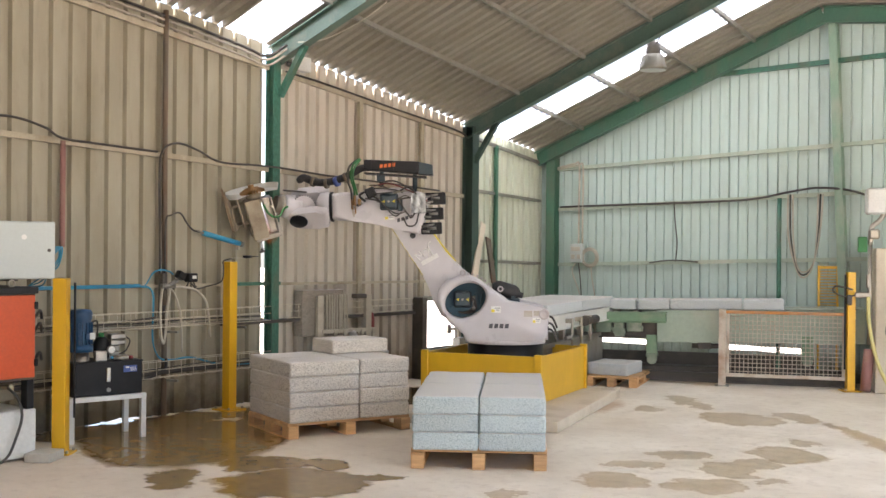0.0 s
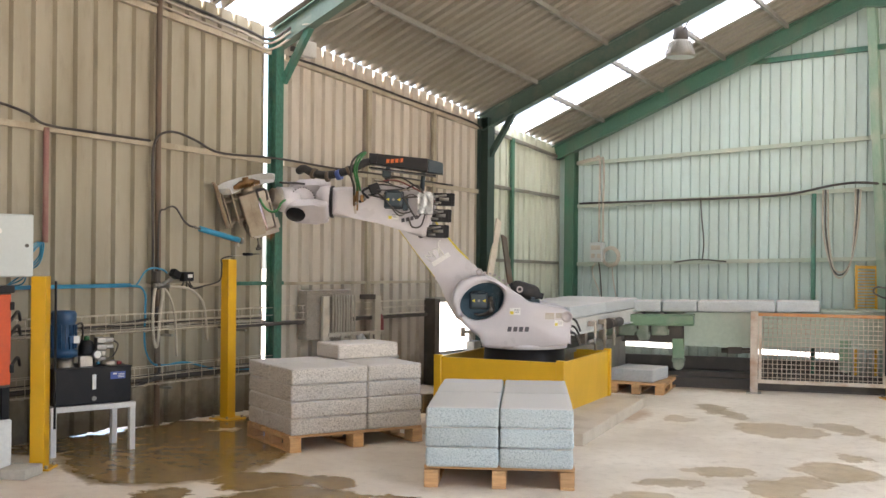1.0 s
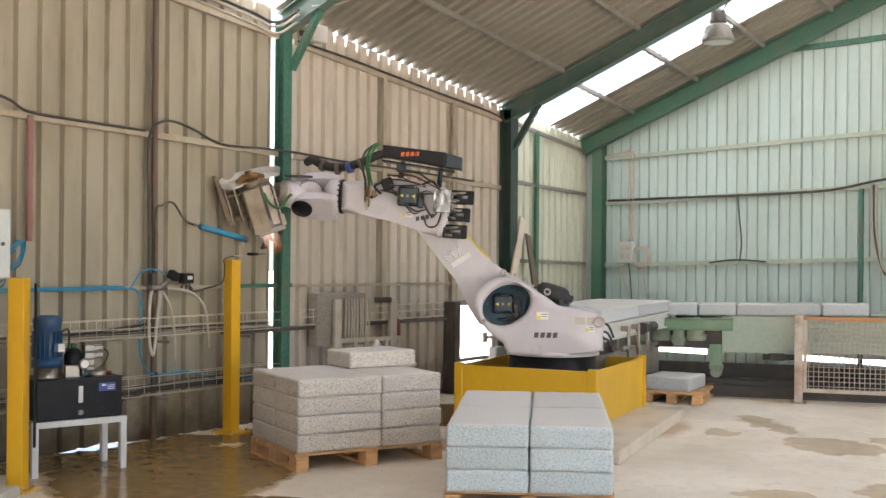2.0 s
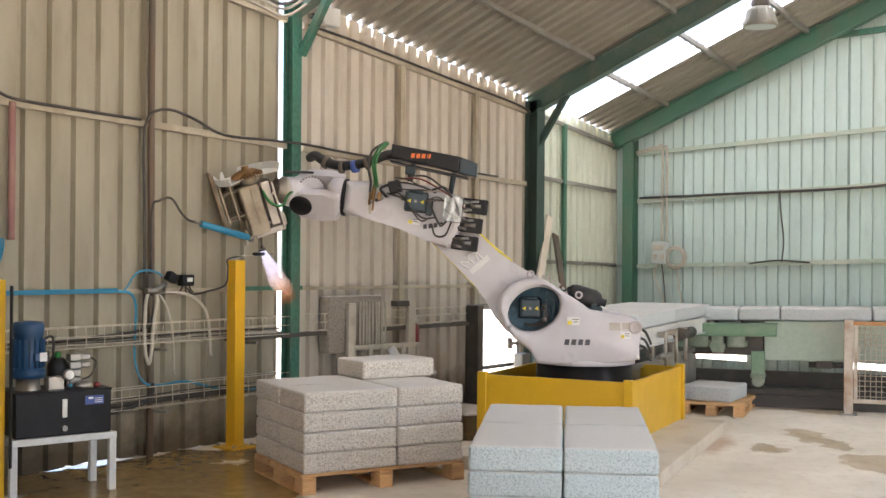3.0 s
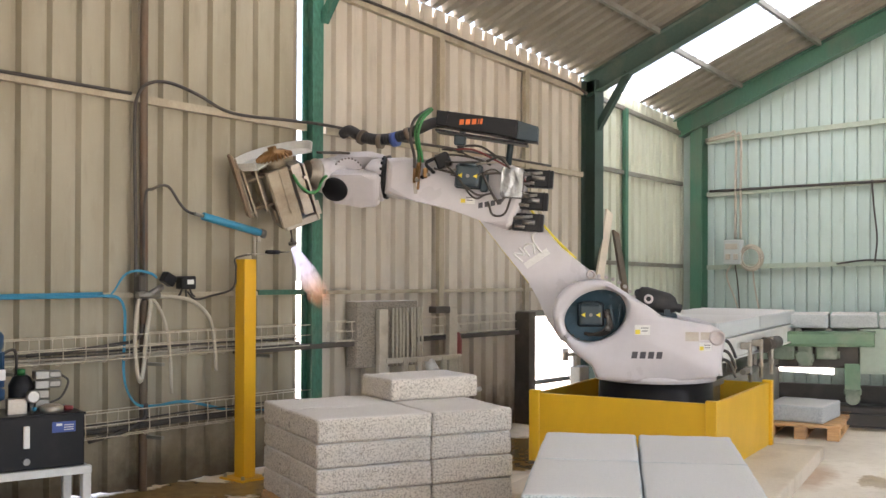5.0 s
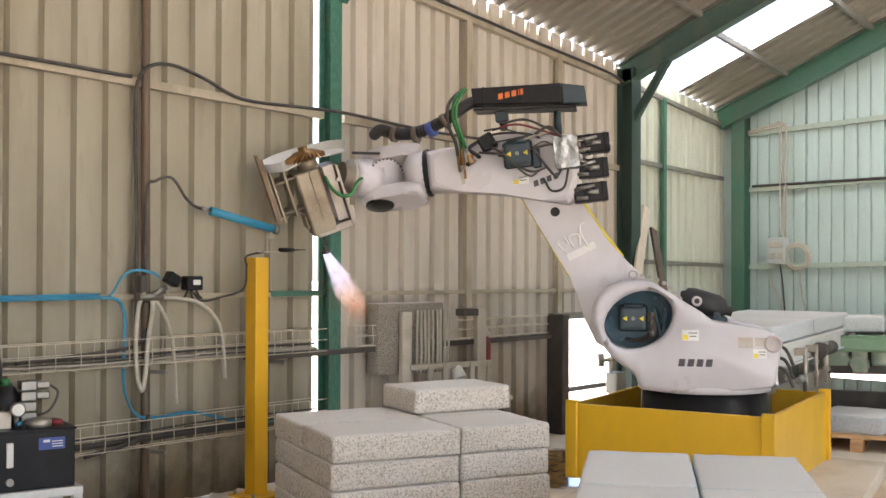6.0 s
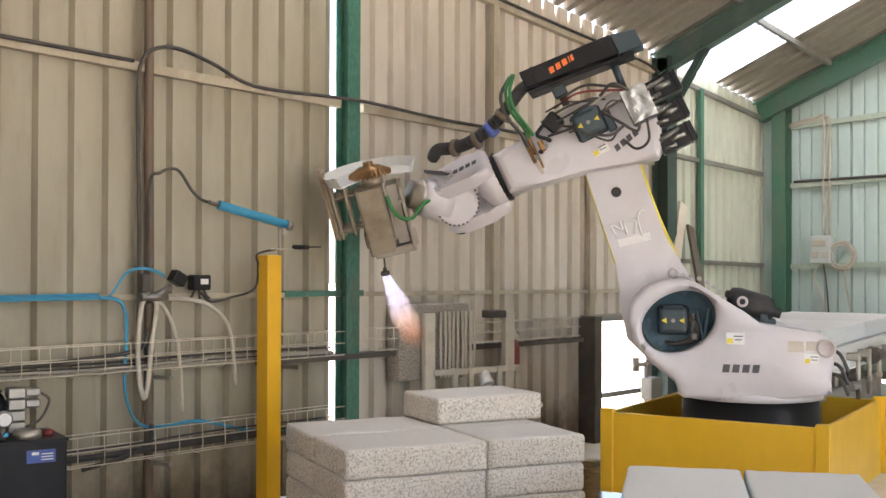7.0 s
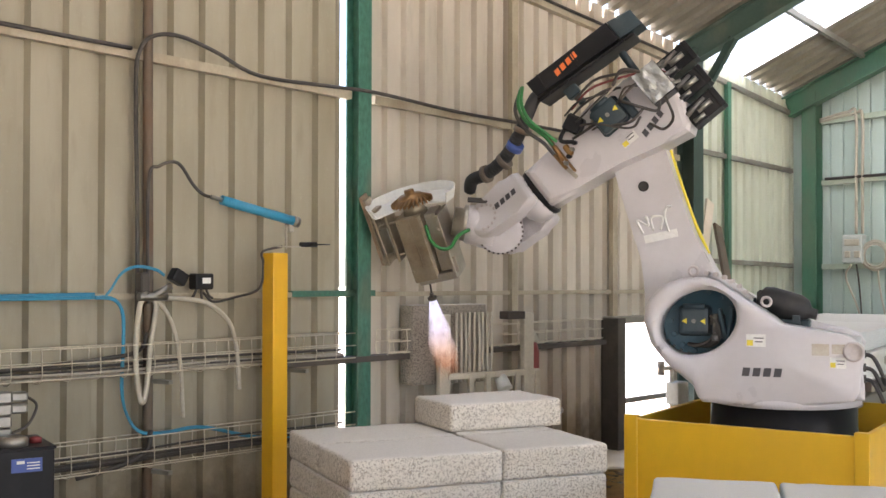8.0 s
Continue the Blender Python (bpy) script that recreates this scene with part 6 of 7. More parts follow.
steel("box_support", M["darksteel"], "steel support arm holding the control box", lambda bm: (bar(bm, (-7.75, 5.1, 1.36), (-8.42, 5.1, 1.36), 0.05, 0.05), bar(bm, (-8.4, 5.1, 1.36), (-8.4, 5.1, 0.0), 0.05, 0.05, (1, 0, 0))), "bracket")
bm = BM()
block(bm, (-7.36, 5.10, 0.035), (0.20, 0.26, 0.07), 30, 0.012, 2)
solo("stone_block", bm, M["stone"], "rough stone block on the floor by the post", "stone")

# ---- trial block rig behind the stack ----
rig = thing("granite_test_rig", "rough granite block clamped with tubes in a dusty steel frame", "test rig", pose(-8.17, 9.22, 0, 0, 0, 78))
bm = BM()
block(bm, (-0.06, 0.12, 0.90), (0.56, 0.16, 0.50), bevel=0.012, seg=2)
part("stone_block", bm, M["darkgranite"], rig, "dark speckled granite block")
for k in range(9):
    bm = BM()
    x = -0.04 + 0.034 * k + 0.006 * noise.noise((k * 2.3, 0, 0))
    tube(bm, ((x, 0.0, 0.66), (x + 0.004 * (k % 3 - 1), -0.004, 0.86), (x, 0.0, 1.10)), 0.009, 8)
    part("tube", bm, M["hose"], rig)
for x in (-0.14, 0.52):
    bm = BM()
    block(bm, (x, 0.0, 0.55), (0.08, 0.05, 1.08), bevel=0.004)
    part("upright", bm, M["hose"], rig)
bm = BM()
block(bm, (0.24, -0.02, 0.70), (0.72, 0.03, 0.04), bevel=0.003)
block(bm, (0.24, -0.02, 0.42), (0.72, 0.03, 0.05), bevel=0.003)
part("cross_bar", bm, M["hose"], rig)
for x in (0.05, 0.18, 0.42, 0.58):
    bm = BM()
    block(bm, (x, -0.03, 0.55), (0.04, 0.03, 0.32), bevel=0.003)
    part("slat", bm, M["hose"], rig)
bm = BM()
rod(bm, (0.30, -0.06, 0.60), (0.30, 0.0, 0.68), 0.05, 0.04, 16)
tube(bm, ((0.30, -0.06, 0.60), (0.33, -0.08, 0.45), (0.45, -0.09, 0.42), (0.75, -0.08, 0.44)), 0.02, 8)
part("nozzle", bm, M["whitepaint"], rig)
bm = BM()
block(bm, (0.40, 0.0, 1.075), (0.14, 0.1, 0.05), bevel=0.004)
part("clamp", bm, M["darksteel"], rig)
fe = thing("red_cylinder", "dusty dark red gas cylinder with pale cap by the wall", "gas cylinder", pose(-8.30, 10.05, 0))
bm = BM()
lathe(bm, ((0.055, 0), (0.06, 0.02), (0.06, 0.80), (0.045, 0.86), (0.02, 0.88)), (0, 0, 0), (0, 0, 1), 18)
part("body", bm, M["red"], fe)
bm = BM()
lathe(bm, ((0.05, 0), (0.055, 0.02), (0.035, 0.06), (0.02, 0.09)), (0, 0, 0.87), (0, 0, 1), 12)
part("cap", bm, M["hose"], fe)
bm = BM()
bmesh.ops.create_icosphere(bm, subdivisions=4, radius=1.0)
for v in bm.verts:
    n = noise.noise(v.co * 1.6) * 0.3 + noise.noise(v.co * 6) * 0.07
    v.co = Vector((v.co.x * 0.55 * (1 + n), v.co.y * 0.45 * (1 + n), max(0.0, v.co.z) * 0.36 * (1 + n) - 0.01))
sp = solo("grit_heap", bm, M["stone"], "heap of pale stone grit by the wall", "heap", "stuff")
sp.location = (-7.75, 9.1, 0)

# opening in the west wall
steel("opening_jamb", M["darksteel"], "dark steel jamb of the low wall opening", lambda bm: block(bm, (-8.36, 11.10, 0.5), (0.16, 0.10, 1.0), bevel=0.004), "jamb")
steel("opening_lintel", M["galv"], "grimy steel lintel over the low wall opening", lambda bm: bar(bm, (-8.36, 11.06, 0.985), (-8.36, 12.1, 0.975), 0.14, 0.05), "lintel")
steel("opening_rail", M["galv"], "steel rail across the low wall opening", lambda bm: bar(bm, (-8.44, 11.2, 0.34), (-8.44, 12.05, 0.34), 0.03, 0.04), "rail")
pv = thing("pump_valve", "small pale pump with valve wheels by the opening", "pump", pose(-8.18, 11.62, 0))
bm = BM()
rod(bm, (0, 0, 0), (0, 0, 0.62), 0.02)
rod(bm, (0, -0.15, 0.60), (0, 0.15, 0.60), 0.018)
rod(bm, (0, -0.15, 0.55), (0, -0.15, 0.66), 0.03)
rod(bm, (0, 0.02, 0.62), (0, 0.02, 0.78), 0.012)
part("pipework", bm, M["steel"], pv)
bm = BM()
block(bm, (0.02, 0.05, 0.40), (0.12, 0.15, 0.18), bevel=0.015, seg=2)
part("housing", bm, M["galv"], pv)
for k, (y, lean) in enumerate(((12.5, 0.20), (12.62, 0.28))):
    bm = BM()
    bar(bm, (WX + 0.1 + lean, y - 0.55 + 0.25 * k, 1.15), (WX + 0.08, y, 1.95 - 0.2 * k), 0.10, 0.025, (1, 0, 0.3))
    solo("leaning_board", bm, M["rustpipe"] if k else M["concretepad"], "old board leaning in the corner behind the post", "board")

# ---- north wall fittings ----
sw = thing("switch_box", "pale wall switch box with socket", "switch box", pose(-7.82, BY - 0.06, 1.56))
bm = BM()
block(bm, (0, 0, 0), (0.19, 0.10, 0.26), bevel=0.01, seg=2)
part("housing", bm, M["greybox"], sw)
bm = BM()
block(bm, (0.0, -0.055, 0.06), (0.14, 0.012, 0.06), bevel=0.004)
block(bm, (-0.04, -0.055, -0.05), (0.05, 0.02, 0.06), bevel=0.004)
block(bm, (0.05, -0.055, -0.05), (0.05, 0.02, 0.06), bevel=0.004)
part("socket", bm, M["hose"], sw)
coil = thing("cable_coil", "coil of pale cable hung on the wall", "cable coil", pose(-7.62, BY - 0.07, 1.50))
for k in range(4):
    bm = BM()
    r = 0.10 + 0.012 * k
    tube(bm, [(r * math.cos(2 * math.pi * j / 16), 0.012 * (k % 2), r * math.sin(2 * math.pi * j / 16)) for j in range(17)], 0.009, 6, 3)
    part("turn", bm, M["hose"], coil)
NB = BY - 0.06
for x, zt in ((-7.80, 2.80), (-7.74, 2.78)):
    run("wall_conduit", [(x, NB, 1.70), (x, NB, 2.2), (x, NB, zt), (x - 0.08, NB, zt + 0.03), (-8.15, NB, zt - 0.02)], 0.014, "hose", "pale conduit down the gable wall", "conduit")
run("wall_cable", [(-7.85, NB, 1.42), (-7.9, NB, 1.30), (-7.8, NB, 1.05), (-7.72, NB, 0.8)], 0.009, "hose", "pale cable hanging under the switch box", "cable")
run("wall_cable", [(-7.80, NB, 1.42), (-7.77, NB, 1.2), (-7.74, NB, 0.8)], 0.008, "cable", "dark cable hanging under the switch box", "cable")
run("wall_cable", [(-7.6, NB, 1.40), (-7.58, NB, 1.2), (-7.5, NB, 0.8)], 0.009, "hose", "pale cable hanging under the coil", "cable")
run("gable_cable", [(-8.1, NB, 2.22), (-7.0, NB, 2.24), (-5.8, NB, 2.26), (-5.2, NB, 2.29), (-4.7, NB, 2.38), (-4.3, NB - 0.1, 2.40), (-3.9, NB, 2.33), (-3.5, NB, 2.1)], 0.014, "cable", "dark cable slung along the gable rail")
run("gable_cable", [(-6.35, NB, 2.27), (-6.33, NB, 2.0), (-6.30, NB, 1.7), (-6.32, NB, 1.46)], 0.009, "cable", "thin dark cable hanging on the gable wall")
run("gable_cable", [(-6.7, NB, 1.44), (-6.5, NB, 1.47), (-6.3, NB, 1.48), (-6.0, NB, 1.46)], 0.009, "cable", "thin dark cable on the gable rail")
for k in range(3):
    run("hanging_cable", [(-4.80 + 0.03 * k, NB, 2.33), (-4.78 + 0.03 * k, NB - 0.03, 1.8), (-4.66, NB - 0.04, 1.36 + 0.03 * k), (-4.55, NB - 0.04, 1.30 + 0.03 * k), (-4.45, NB - 0.04, 1.5), (-4.42 + 0.02 * k, NB - 0.03, 1.9), (-4.42 + 0.03 * k, NB, 2.33)], 0.011, "cable" if k == 1 else "hose", "loop of cable hanging on the gable wall")
steel("green_stand_pipe", M["green"], "thin green steel stand pipe before the gable wall", lambda bm: rod(bm, (-4.86, BY - 0.2, 0.0), (-4.86, BY - 0.2, 2.28), 0.028), "pipe")

# ---- pendant lamp ----
lp = thing("pendant_lamp", "grey ribbed high-bay pendant lamp under the roof", "lamp", pose(-5.93, 12.52, 0))
zr = roof_z(-5.93, 12.52)
bm = BM()
lathe(bm, ((0.17, 0.0), (0.165, 0.04), (0.125, 0.15), (0.095, 0.19)), (0, 0, zr - 0.44), (0, 0, 1), 32)
shade = part("shade", bm, M["galv"], lp)
for k in range(24):
    a = 2 * math.pi * k / 24
    bm = BM()
    bar(bm, (0.168 * math.cos(a), 0.168 * math.sin(a), zr - 0.42), (0.12 * math.cos(a), 0.12 * math.sin(a), zr - 0.27), 0.006, 0.008)
    part("rib", bm, M["galv"], shade)
bm = BM()
lathe(bm, ((0.155, 0.0), (0.15, 0.005)), (0, 0, zr - 0.446), (0, 0, 1), 32)
part("lens", bm, M["greybox"], lp)
bm = BM()
lathe(bm, ((0.085, 0.0), (0.09, 0.02), (0.075, 0.13), (0.03, 0.16)), (0, 0, zr - 0.25), (0, 0, 1), 24)
part("gear_housing", bm, M["darksteel"], lp)
bm = BM()
rod(bm, (0, 0, zr - 0.10), (0, 0, zr - 0.02), 0.012)
part("hook", bm, M["darksteel"], lp)
run("lamp_cable", [(-5.93, 12.52, zr - 0.12), (-5.85, 12.45, zr - 0.13), (-5.75, 12.35, zr - 0.06)], 0.008, "cable", "short lamp cable under the roof")
run("roof_cable", [(-8.0, 8.5, 3.72), (-7.85, 8.75, 3.78), (-7.5, 8.9, 3.95), (-7.2, 8.95, 4.12)], 0.007, "hose", "pale cable slung under the roof")

# ---- roller conveyors ----
CO = pose(-6.90, 12.50, 0, 0, 0, 20.0)     # x along the front, y away from it
cv = thing("roller_conveyor", "dusty green roller conveyor on floor rails", "conveyor", CO @ pose(0, 0, -0.045, 0, -1.1, 0))
bm = BM()
i_beam(bm, (0.98, 0.02, 0.70), (3.4, 0.02, 0.70), 0.07, 0.39)
part("front_beam", bm, M["convdust"], cv)
bm = BM()
i_beam(bm, (0.0, 0.48, 0.72), (3.3, 0.48, 0.72), 0.07, 0.34)
part("rear_beam", bm, M["convdust"], cv)
bm = BM()
block(bm, (0.475, -0.06, 0.81), (1.25, 0.10, 0.11), bevel=0.012, seg=2)
part("chain_guard", bm, M["convgreen"], cv, "worn bright green chain guard")
bm = BM()
block(bm, (0.52, 0.10, 0.66), (0.90, 0.12, 0.22), bevel=0.008)
part("gear_frame", bm, M["darksteel"], cv, "dark grimy gear frame")
for k, (x, w, h, z) in enumerate(((0.10, 0.16, 0.17, 0.665), (0.33, 0.20, 0.13, 0.69), (0.52, 0.12, 0.18, 0.66), (0.70, 0.18, 0.12, 0.69))):
    bm = BM()
    block(bm, (x, 0.0, z), (w, 0.14, h), bevel=0.018, seg=2)
    rod(bm, (x - 0.02, -0.09, z - 0.01), (x - 0.02, -0.03, z - 0.01), h * 0.32, seg=16)
    rod(bm, (x + w * 0.42, -0.03, z - 0.02), (x + w * 0.62, -0.03, z - 0.02), 0.035, seg=12)
    part("gear_motor", bm, M["gearpaint"], cv, "dust-caked green gear motor")
bm = BM()
block(bm, (0.475, -0.115, 0.762), (1.25, 0.012, 0.03), Matrix.Rotation(radians(25), 3, 'X'), 0.003)
block(bm, (0.475, -0.05, 0.872), (1.27, 0.13, 0.012), bevel=0.003)
part("guard_lip", bm, M["convgreen"], cv)
bm = BM()
block(bm, (1.55, 0.05, 0.47), (0.16, 0.10, 0.09), bevel=0.012, seg=2)
rod(bm, (1.40, 0.05, 0.46), (1.78, 0.05, 0.46), 0.03, seg=12)
part("drive_unit", bm, M["darksteel"], cv, "dark grimy drive unit under the beam")
for x in (0.91, 2.75):
    bm = BM()
    block(bm, (x, 0.06, 0.46), (0.13, 0.10, 0.26), bevel=0.004)
    lg = part("leg", bm, M["convgreen"], cv)
    bm = BM()
    rod(bm, (x, 0.0, 0.29), (x, 0.14, 0.29), 0.062, seg=18)
    block(bm, (x, 0.06, 0.34), (0.15, 0.12, 0.05), bevel=0.01)
    part("wheel", bm, M["gearpaint"], lg, "dust-caked rail wheel")
me = None
for k in range(12):
    if me is None:
        bm = BM()
        rod(bm, (0, 0.04, 0.87), (0, 0.46, 0.87), 0.03, seg=12)
        me = mesh_of("roller", bm, M["galv"])
    o = new("roller", me)
    o.parent = cv
    o.location = (0.2 + 0.26 * k, 0, 0)
bm = BM()
block(bm, (2.95, 0.25, 0.915), (0.9, 0.5, 0.02))
part("top_plate", bm, M["convdust"], cv)
for k, (a, b) in enumerate(((0.28, 0.66), (0.67, 1.07), (1.075, 1.94), (1.95, 2.43))):
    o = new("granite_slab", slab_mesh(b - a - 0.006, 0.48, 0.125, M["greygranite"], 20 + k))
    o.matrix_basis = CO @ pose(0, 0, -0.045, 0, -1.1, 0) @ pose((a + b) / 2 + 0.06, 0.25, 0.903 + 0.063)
    tagged(o, "long grey granite slab lying on the conveyor", "stone slab", "slabs on the conveyor")
cv2 = thing("feed_conveyor", "dusty feed conveyor behind the robot", "conveyor", pose(-6.28, 11.25, 0, 0, 0, 102))
for y in (-0.02, 0.82):
    bm = BM()
    i_beam(bm, (-1.0, y, 0.82), (1.6, y, 0.82), 0.07, 0.16)
    part("side_beam", bm, M["whitepaint"], cv2, "pale dusty side beam")
bm = BM()
block(bm, (0.3, 0.42, 0.29), (2.6, 0.62, 0.58), bevel=0.01)
block(bm, (0.3, 0.42, 0.56), (2.64, 0.68, 0.05), bevel=0.006)
part("base_frame", bm, M["galv"], cv2, "grey sheet steel base")
for x in (-0.8, 0.0, 0.7, 1.4):
    for y in (0.14, 0.70):
        bm = BM()
        block(bm, (x, y, 0.665), (0.08, 0.06, 0.17), bevel=0.004)
        part("short_post", bm, M["steel"], cv2)
bm = BM()
rod(bm, (0.1, -0.10, 0.80), (0.55, -0.10, 0.80), 0.05, seg=18)
rod(bm, (0.08, -0.10, 0.80), (0.10, -0.10, 0.80), 0.06, seg=18)
part("edge_roller", bm, M["darksteel"], cv2, "dark rubber edge roller")
for k in range(3):
    bm = BM()
    x = -0.45 + 0.35 * k
    rod(bm, (x, -0.12, 0.56), (x, -0.12, 0.86), 0.015)
    block(bm, (x, -0.09, 0.83), (0.06, 0.08, 0.05), bevel=0.006)
    block(bm, (x, -0.12, 0.66), (0.03, 0.04, 0.04), bevel=0.006)
    part("clamp_rod", bm, M["steel"], cv2)
bm = BM()
rod(bm, (-0.75, -0.14, 0.66), (-0.42, -0.14, 0.66), 0.022, seg=12)
rod(bm, (-0.42, -0.14, 0.66), (-0.30, -0.14, 0.66), 0.010, seg=8)
block(bm, (-0.60, -0.14, 0.66), (0.04, 0.06, 0.06), bevel=0.006)
part("push_cylinder", bm, M["chrome"], cv2, "small chrome push cylinder")
for k, (a, b) in enumerate(((-1.0, 0.25), (0.26, 1.6))):
    o = new("granite_slab", slab_mesh(b - a - 0.006, 0.86, 0.12, M["greygranite"], 30 + k))
    o.matrix_basis = pose(-6.28, 11.25, 0, 0, 0, 102) @ pose((a + b) / 2, 0.40, 0.903 + 0.061)
    tagged(o, "long grey granite slab lying on the feed conveyor", "stone slab", "slabs on the conveyor")
for y, n in ((0.07, "floor_rail"), (0.45, "floor_rail")):
    bm = BM()
    i_beam(bm, (-0.6, y, 0.06), (3.3, y, 0.06), 0.10, 0.12)
    ob = solo(n, bm, M["darksteel"], "dark grimy steel floor rail under the conveyor", "rail", "", "floor rails")
    ob.matrix_basis = CO
bm = BM()
block(bm, (1.4, 0.27, 0.09), (3.8, 0.22, 0.18), bevel=0.02)
ob = solo("channel_beam", bm, M["darksteel"], "dark grimy steel channel under the conveyor", "beam")
ob.matrix_basis = CO
# dark panel standing in for the shade low behind the conveyor
bm = BM()
block(bm, (1.5, 0.75, 0.15), (3.9, 0.06, 0.30), bevel=0.004)
ob = solo("channel_kerb", bm, M["darksteel"], "dark panel added as the shade behind the conveyor", "kerb")
ob.matrix_basis = CO

# mesh gate
gt = thing("mesh_gate", "steel mesh safety gate with an orange-edged top rail", "gate", CO @ pose(0.06, -0.25, 0))
bm = BM()
block(bm, (1.70, 0, 0.46), (0.085, 0.06, 0.92), bevel=0.004)
part("gate_post", bm, M["wornwhite"], gt)
bm = BM()
block(bm, (1.70, 0, 0.006), (0.16, 0.14, 0.012))
part("foot_plate", bm, M["galv"], gt)
bm = BM()
block(bm, (2.42, 0, 0.885), (1.36, 0.04, 0.035), bevel=0.003)
part("top_rail", bm, M["wornorange"], gt, "worn orange top rail")
bm = BM()
block(bm, (2.42, 0, 0.135), (1.36, 0.04, 0.04), bevel=0.003)
part("bottom_rail", bm, M["wornwhite"], gt)
for x in (1.765, 3.07):
    bm = BM()
    block(bm, (x, 0, 0.51), (0.035, 0.035, 0.72), bevel=0.003)
    part("stile", bm, M["wornwhite"], gt)
bm = BM()
rod(bm, (0, 0, 0.155), (0, 0, 0.868), 0.0045, seg=5)
vw = mesh_of("upright_wire", bm, M["wornwhite"])
for k in range(25):
    o = new("upright_wire", vw)
    o.parent = gt
    o.location = (1.80 + 0.05 * k, 0, 0)
bm = BM()
rod(bm, (1.78, 0.006, 0), (3.06, 0.006, 0), 0.0045, seg=5)
hw = mesh_of("cross_wire", bm, M["wornwhite"])
for k in range(14):
    o = new("cross_wire", hw)
    o.parent = gt
    o.location = (0, 0, 0.18 + 0.05 * k)
pp = CO @ Vector((3.20, -0.28, 0))
yellow_post("guard_post", pp.x, pp.y, 1.38, "yellow steel guard post beside the mesh gate", 0.09, 0.2)
bm = BM()
block(bm, (3.14, -0.28, 0.8), (0.02, 0.03, 1.1))
ob = solo("sensor_strip", bm, M["black"], "narrow black light curtain strip on the post", "sensor")
ob.matrix_basis = CO
yp2 = thing("yellow_mesh_panel", "yellow mesh guard panel behind the gate", "guard panel", CO @ pose(3.0, 0.62, 0))
bm = BM()
for x in (-0.11, 0.11):
    block(bm, (x, 0, 0.72), (0.03, 0.03, 1.44))
block(bm, (0, 0, 1.42), (0.22, 0.03, 0.03))
part("frame", bm, M["yellow"], yp2)
for k in range(14):
    bm = BM()
    rod(bm, (-0.1, 0, 0.95 + 0.035 * k), (0.1, 0, 0.95 + 0.035 * k), 0.006, seg=5)
    part("wire", bm, M["yellow"], yp2)

# ---- saw column beside the gate ----
mc = thing("saw_column", "pale dusty machine column with pipes and hoses", "machine", CO @ pose(3.42, -0.35, 0))
bm = BM()
block(bm, (0.35, 0.3, 0.83), (0.62, 0.7, 1.66), bevel=0.02, seg=2)
part("column", bm, M["concretepad"], mc)
bm = BM()
block(bm, (0.05, 0.15, 2.2), (0.22, 0.3, 0.3), bevel=0.02)
part("white_housing", bm, M["whitepaint"], mc)
bm = BM()
rod(bm, (-0.06, -0.02, 0.02), (-0.02, -0.02, 0.50), 0.06)
part("red_pipe", bm, M["maroon"], mc)
bm = BM()
tube(bm, ((-0.04, -0.05, 1.1), (-0.03, -0.08, 0.8), (0.05, -0.12, 0.4), (0.18, -0.15, 0.1), (0.3, -0.2, 0.02)), 0.022, 8)
part("yellow_hose", bm, M["yellowhose"], mc, "yellow hose")
bm = BM()
tube(bm, ((0.25, -0.1, 1.3), (0.2, -0.15, 0.9), (0.16, -0.15, 0.7), (0.28, -0.14, 0.5), (0.4, -0.1, 0.45)), 0.025, 8)
part("grey_hose", bm, M["galv"], mc)
bm = BM()
rod(bm, (-0.02, 0.0, 0.55), (-0.02, 0.0, 1.75), 0.025)
tube(bm, ((-0.02, 0, 1.7), (0.0, 0.0, 1.9), (0.1, 0.05, 2.0), (0.25, 0.1, 2.3)), 0.03, 8)
block(bm, (-0.1, 0, 1.12), (0.16, 0.08, 0.06), bevel=0.01)
block(bm, (-0.03, 0, 1.28), (0.05, 0.05, 0.16), bevel=0.008)
block(bm, (0.02, 0.0, 1.82), (0.12, 0.14, 0.12), bevel=0.02)
part("pipework", bm, M["steel"], mc)
bm = BM()
block(bm, (-0.10, 0.05, 1.70), (0.10, 0.12, 0.18), bevel=0.01)
part("green_valve", bm, M["greenhose"], mc)
bm = BM()
tube(bm, ((-0.2, -0.02, 1.18), (-0.38, -0.06, 1.22), (-0.42, -0.05, 1.16), (-0.3, -0.03, 1.10), (-0.15, -0.02, 1.12)), 0.01, 6)
block(bm, (-0.24, -0.02, 1.06), (0.06, 0.06, 0.12), bevel=0.01)
part("hose_loop", bm, M["cable"], mc)


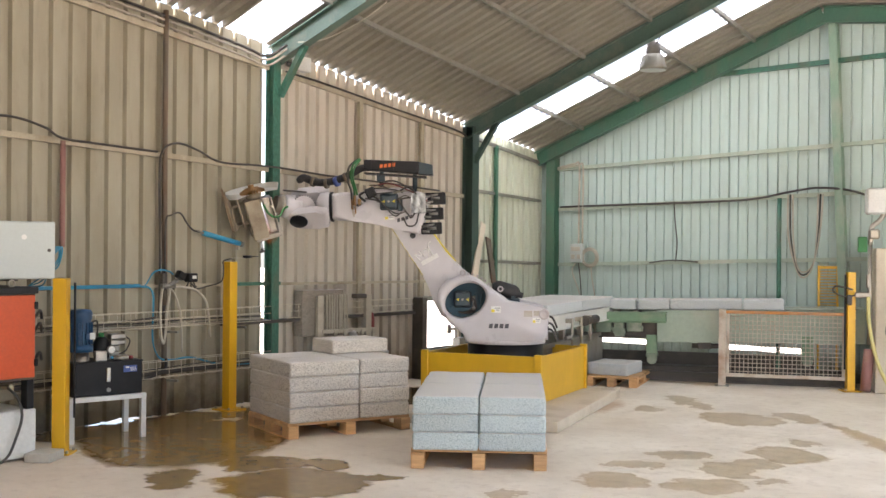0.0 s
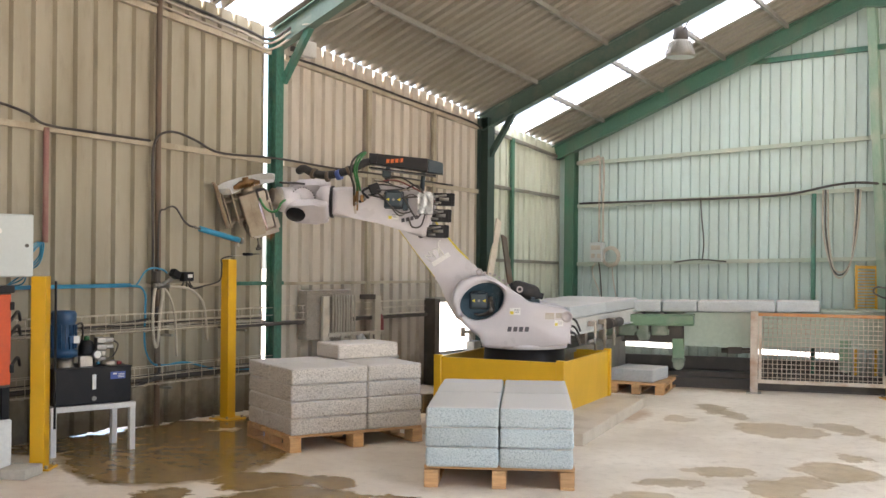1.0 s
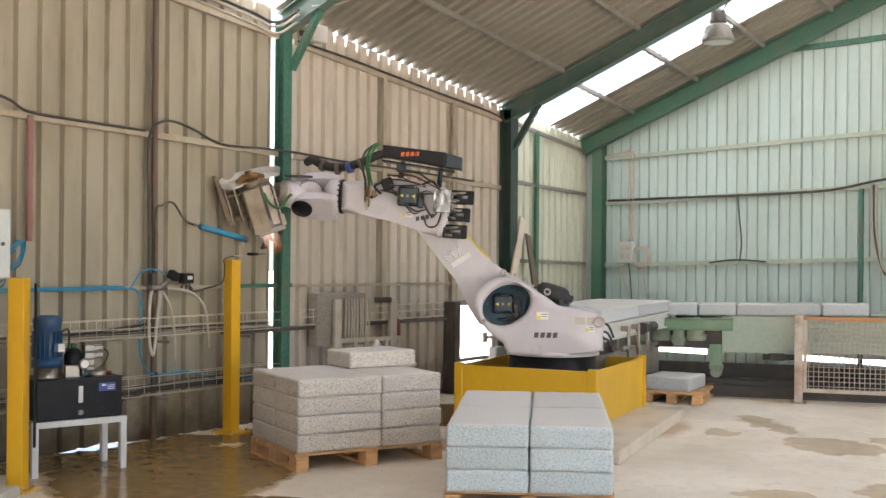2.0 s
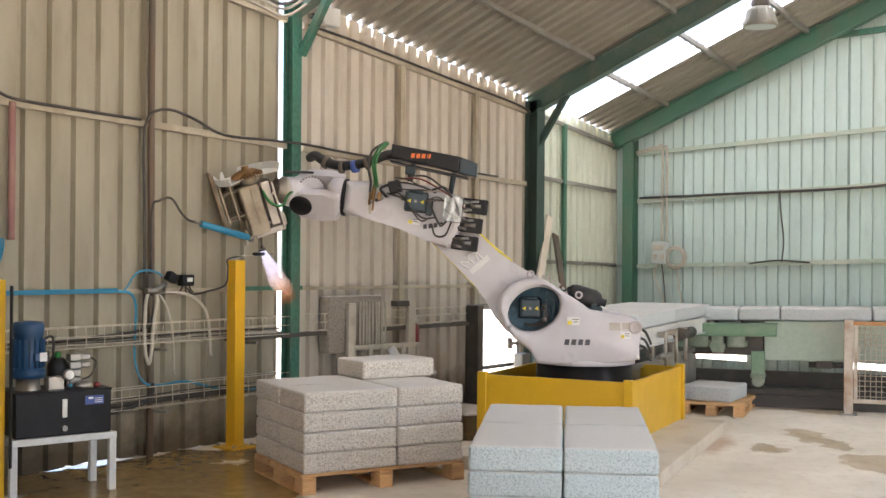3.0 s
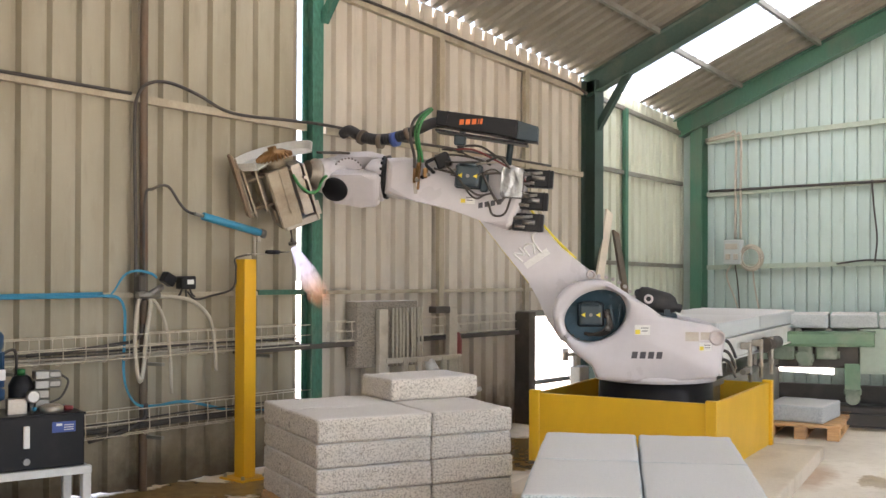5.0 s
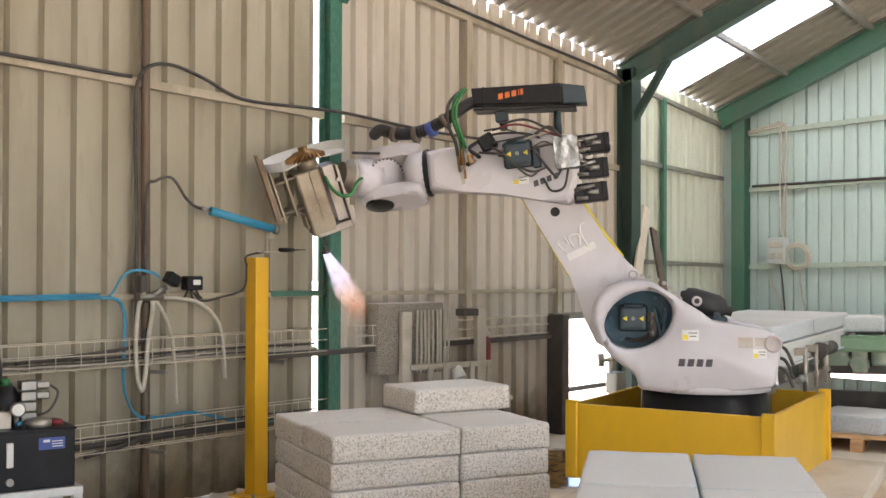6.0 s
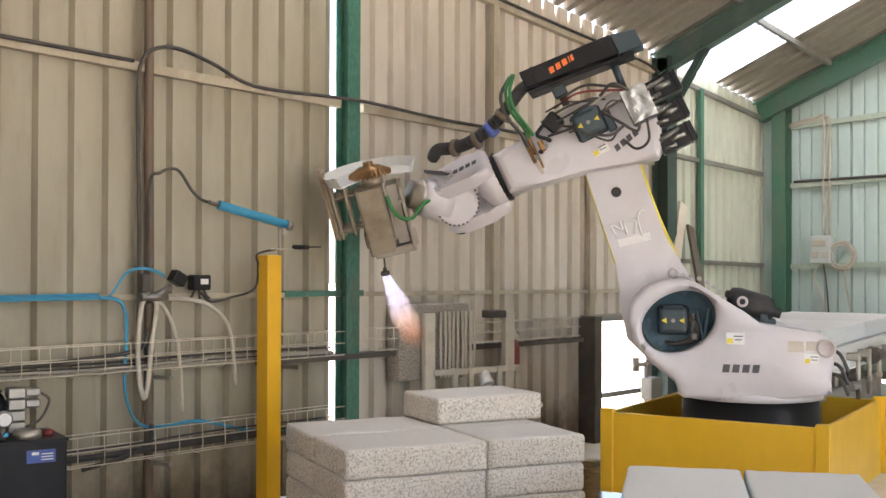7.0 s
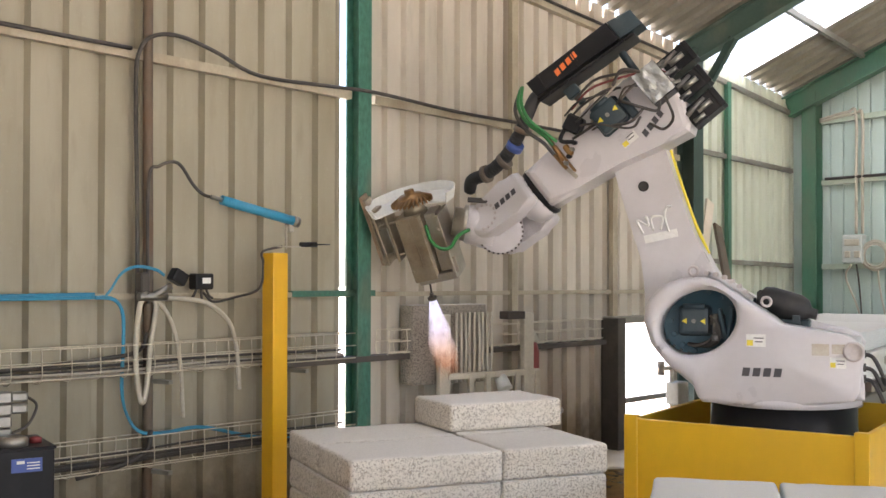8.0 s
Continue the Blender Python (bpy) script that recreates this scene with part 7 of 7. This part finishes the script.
# ---- movement ----
# seconds, turn of the base, rise of the lower arm, pitch of the upper arm, roll of the wrist, then yaw, pitch and roll of the tool, lean of the flame
JOINTS = [
    (0.0, 214.5, 54.6, -2.2, -50, 31.7, -9.3, -5.3, 38), (0.5, 214.7, 51.0, 0.3, -50, 34.0, -8.5, -6.9, 38), (1.0, 215.1, 51.0, 1.2, -47, 34.0, -7.5, -7.0, 38),
    (1.5, 214.6, 51.1, 1.9, -45, 35.5, -6.6, -7.5, 38), (3.0, 214.9, 43.9, 6.6, -38, 38.8, -6.2, -6.0, 38), (3.5, 215.9, 41.4, 8.3, -34, 41.4, -5.7, -5.7, 38),
    (4.0, 215.4, 42.4, 7.9, -30, 41.3, -6.1, -6.5, 38), (4.5, 214.1, 47.0, 6.1, -27, 44.0, -5.0, -7.4, 38), (6.0, 213.5, 57.2, -6.4, -70, 40.8, -5.5, -6.1, 38),
    (6.5, 214.0, 65.2, -16.5, -103, 34.0, -8.1, -10.0, 38), (7.0, 212.7, 70.3, -25.3, -128, 29.5, -9.7, -12.6, 38), (7.5, 207.3, 71.9, -33.1, -145, 24.8, -10.3, -15.1, 32),
    (8.0, 204.1, 71.9, -38.5, -155, 22.3, -10.1, -17.9, 22)]


def motions():
    rows = {k: [] for k in ("c", "l", "u", "w", "h")}
    for t, a1, a2, a3, a4, ty, tp_, tr_, fl_ in JOINTS:
        m1 = pose(0, 0, 0, 0, 0, a1)
        ex, ez = REACH + L2 * math.cos(radians(a2)), RZ2 + L2 * math.sin(radians(a2))
        m3 = m1 @ pose(ex, SIDE, ez, 0, -a3, 0)
        rows["c"].append((t, m1))
        rows["l"].append((t, m1 @ pose(REACH, 0.03, RZ2, 0, -a2, 0)))
        rows["u"].append((t, m3))
        rows["w"].append((t, m3 @ pose(0.62, 0.02, 0, a4, 0, 0)))
        c = (m3 @ pose(A5, 0.02, 0)).translation
        rows["h"].append((t, pose(c.x, c.y, c.z, tr_, tp_, a1 + ty)))
    for ob, k in ((carousel, "c"), (lower_arm, "l"), (upper_arm, "u"), (wrist_fork, "w"), (hand, "h")):
        walk(ob, rows[k])
    # the flame follows the nozzle; before it lights it sits up inside the housing
    base = pose(RX, RY, 0)
    fr = []
    rnd = random.Random(4)
    hr = rows["h"]

    def hand_at(t):
        for (t0, m0), (t1, m1) in zip(hr, hr[1:]):
            if t0 <= t <= t1:
                f = (t - t0) / (t1 - t0)
                q = m0.to_quaternion().slerp(m1.to_quaternion(), f)
                return Matrix.LocRotScale(m0.translation.lerp(m1.translation, f), q, None)

    def lean(t):
        for a, b in zip(JOINTS, JOINTS[1:]):
            if a[0] <= t <= b[0]:
                return a[8] + (b[8] - a[8]) * (t - a[0]) / (b[0] - a[0])
    for t in [0, 0.5, 1.0, 1.5, 1.9, 2.2] + [2.5 + 0.1 * k for k in range(56)]:
        lift = 0.535 if t < 2.0 else 0.0
        wob = 0 if t < 2.2 else rnd.uniform(-3, 3)
        p = on_tool(0.062 - lift * 0.1, 0.03 - lift * 0.06, -0.38 + lift)
        fr.append((t, base @ hand_at(t) @ pose(p.x, p.y, p.z, wob, lean(t) + wob * 0.7, rnd.uniform(-20, 20) if t > 2.2 else 0)))
    walk(flame, fr)


motions()
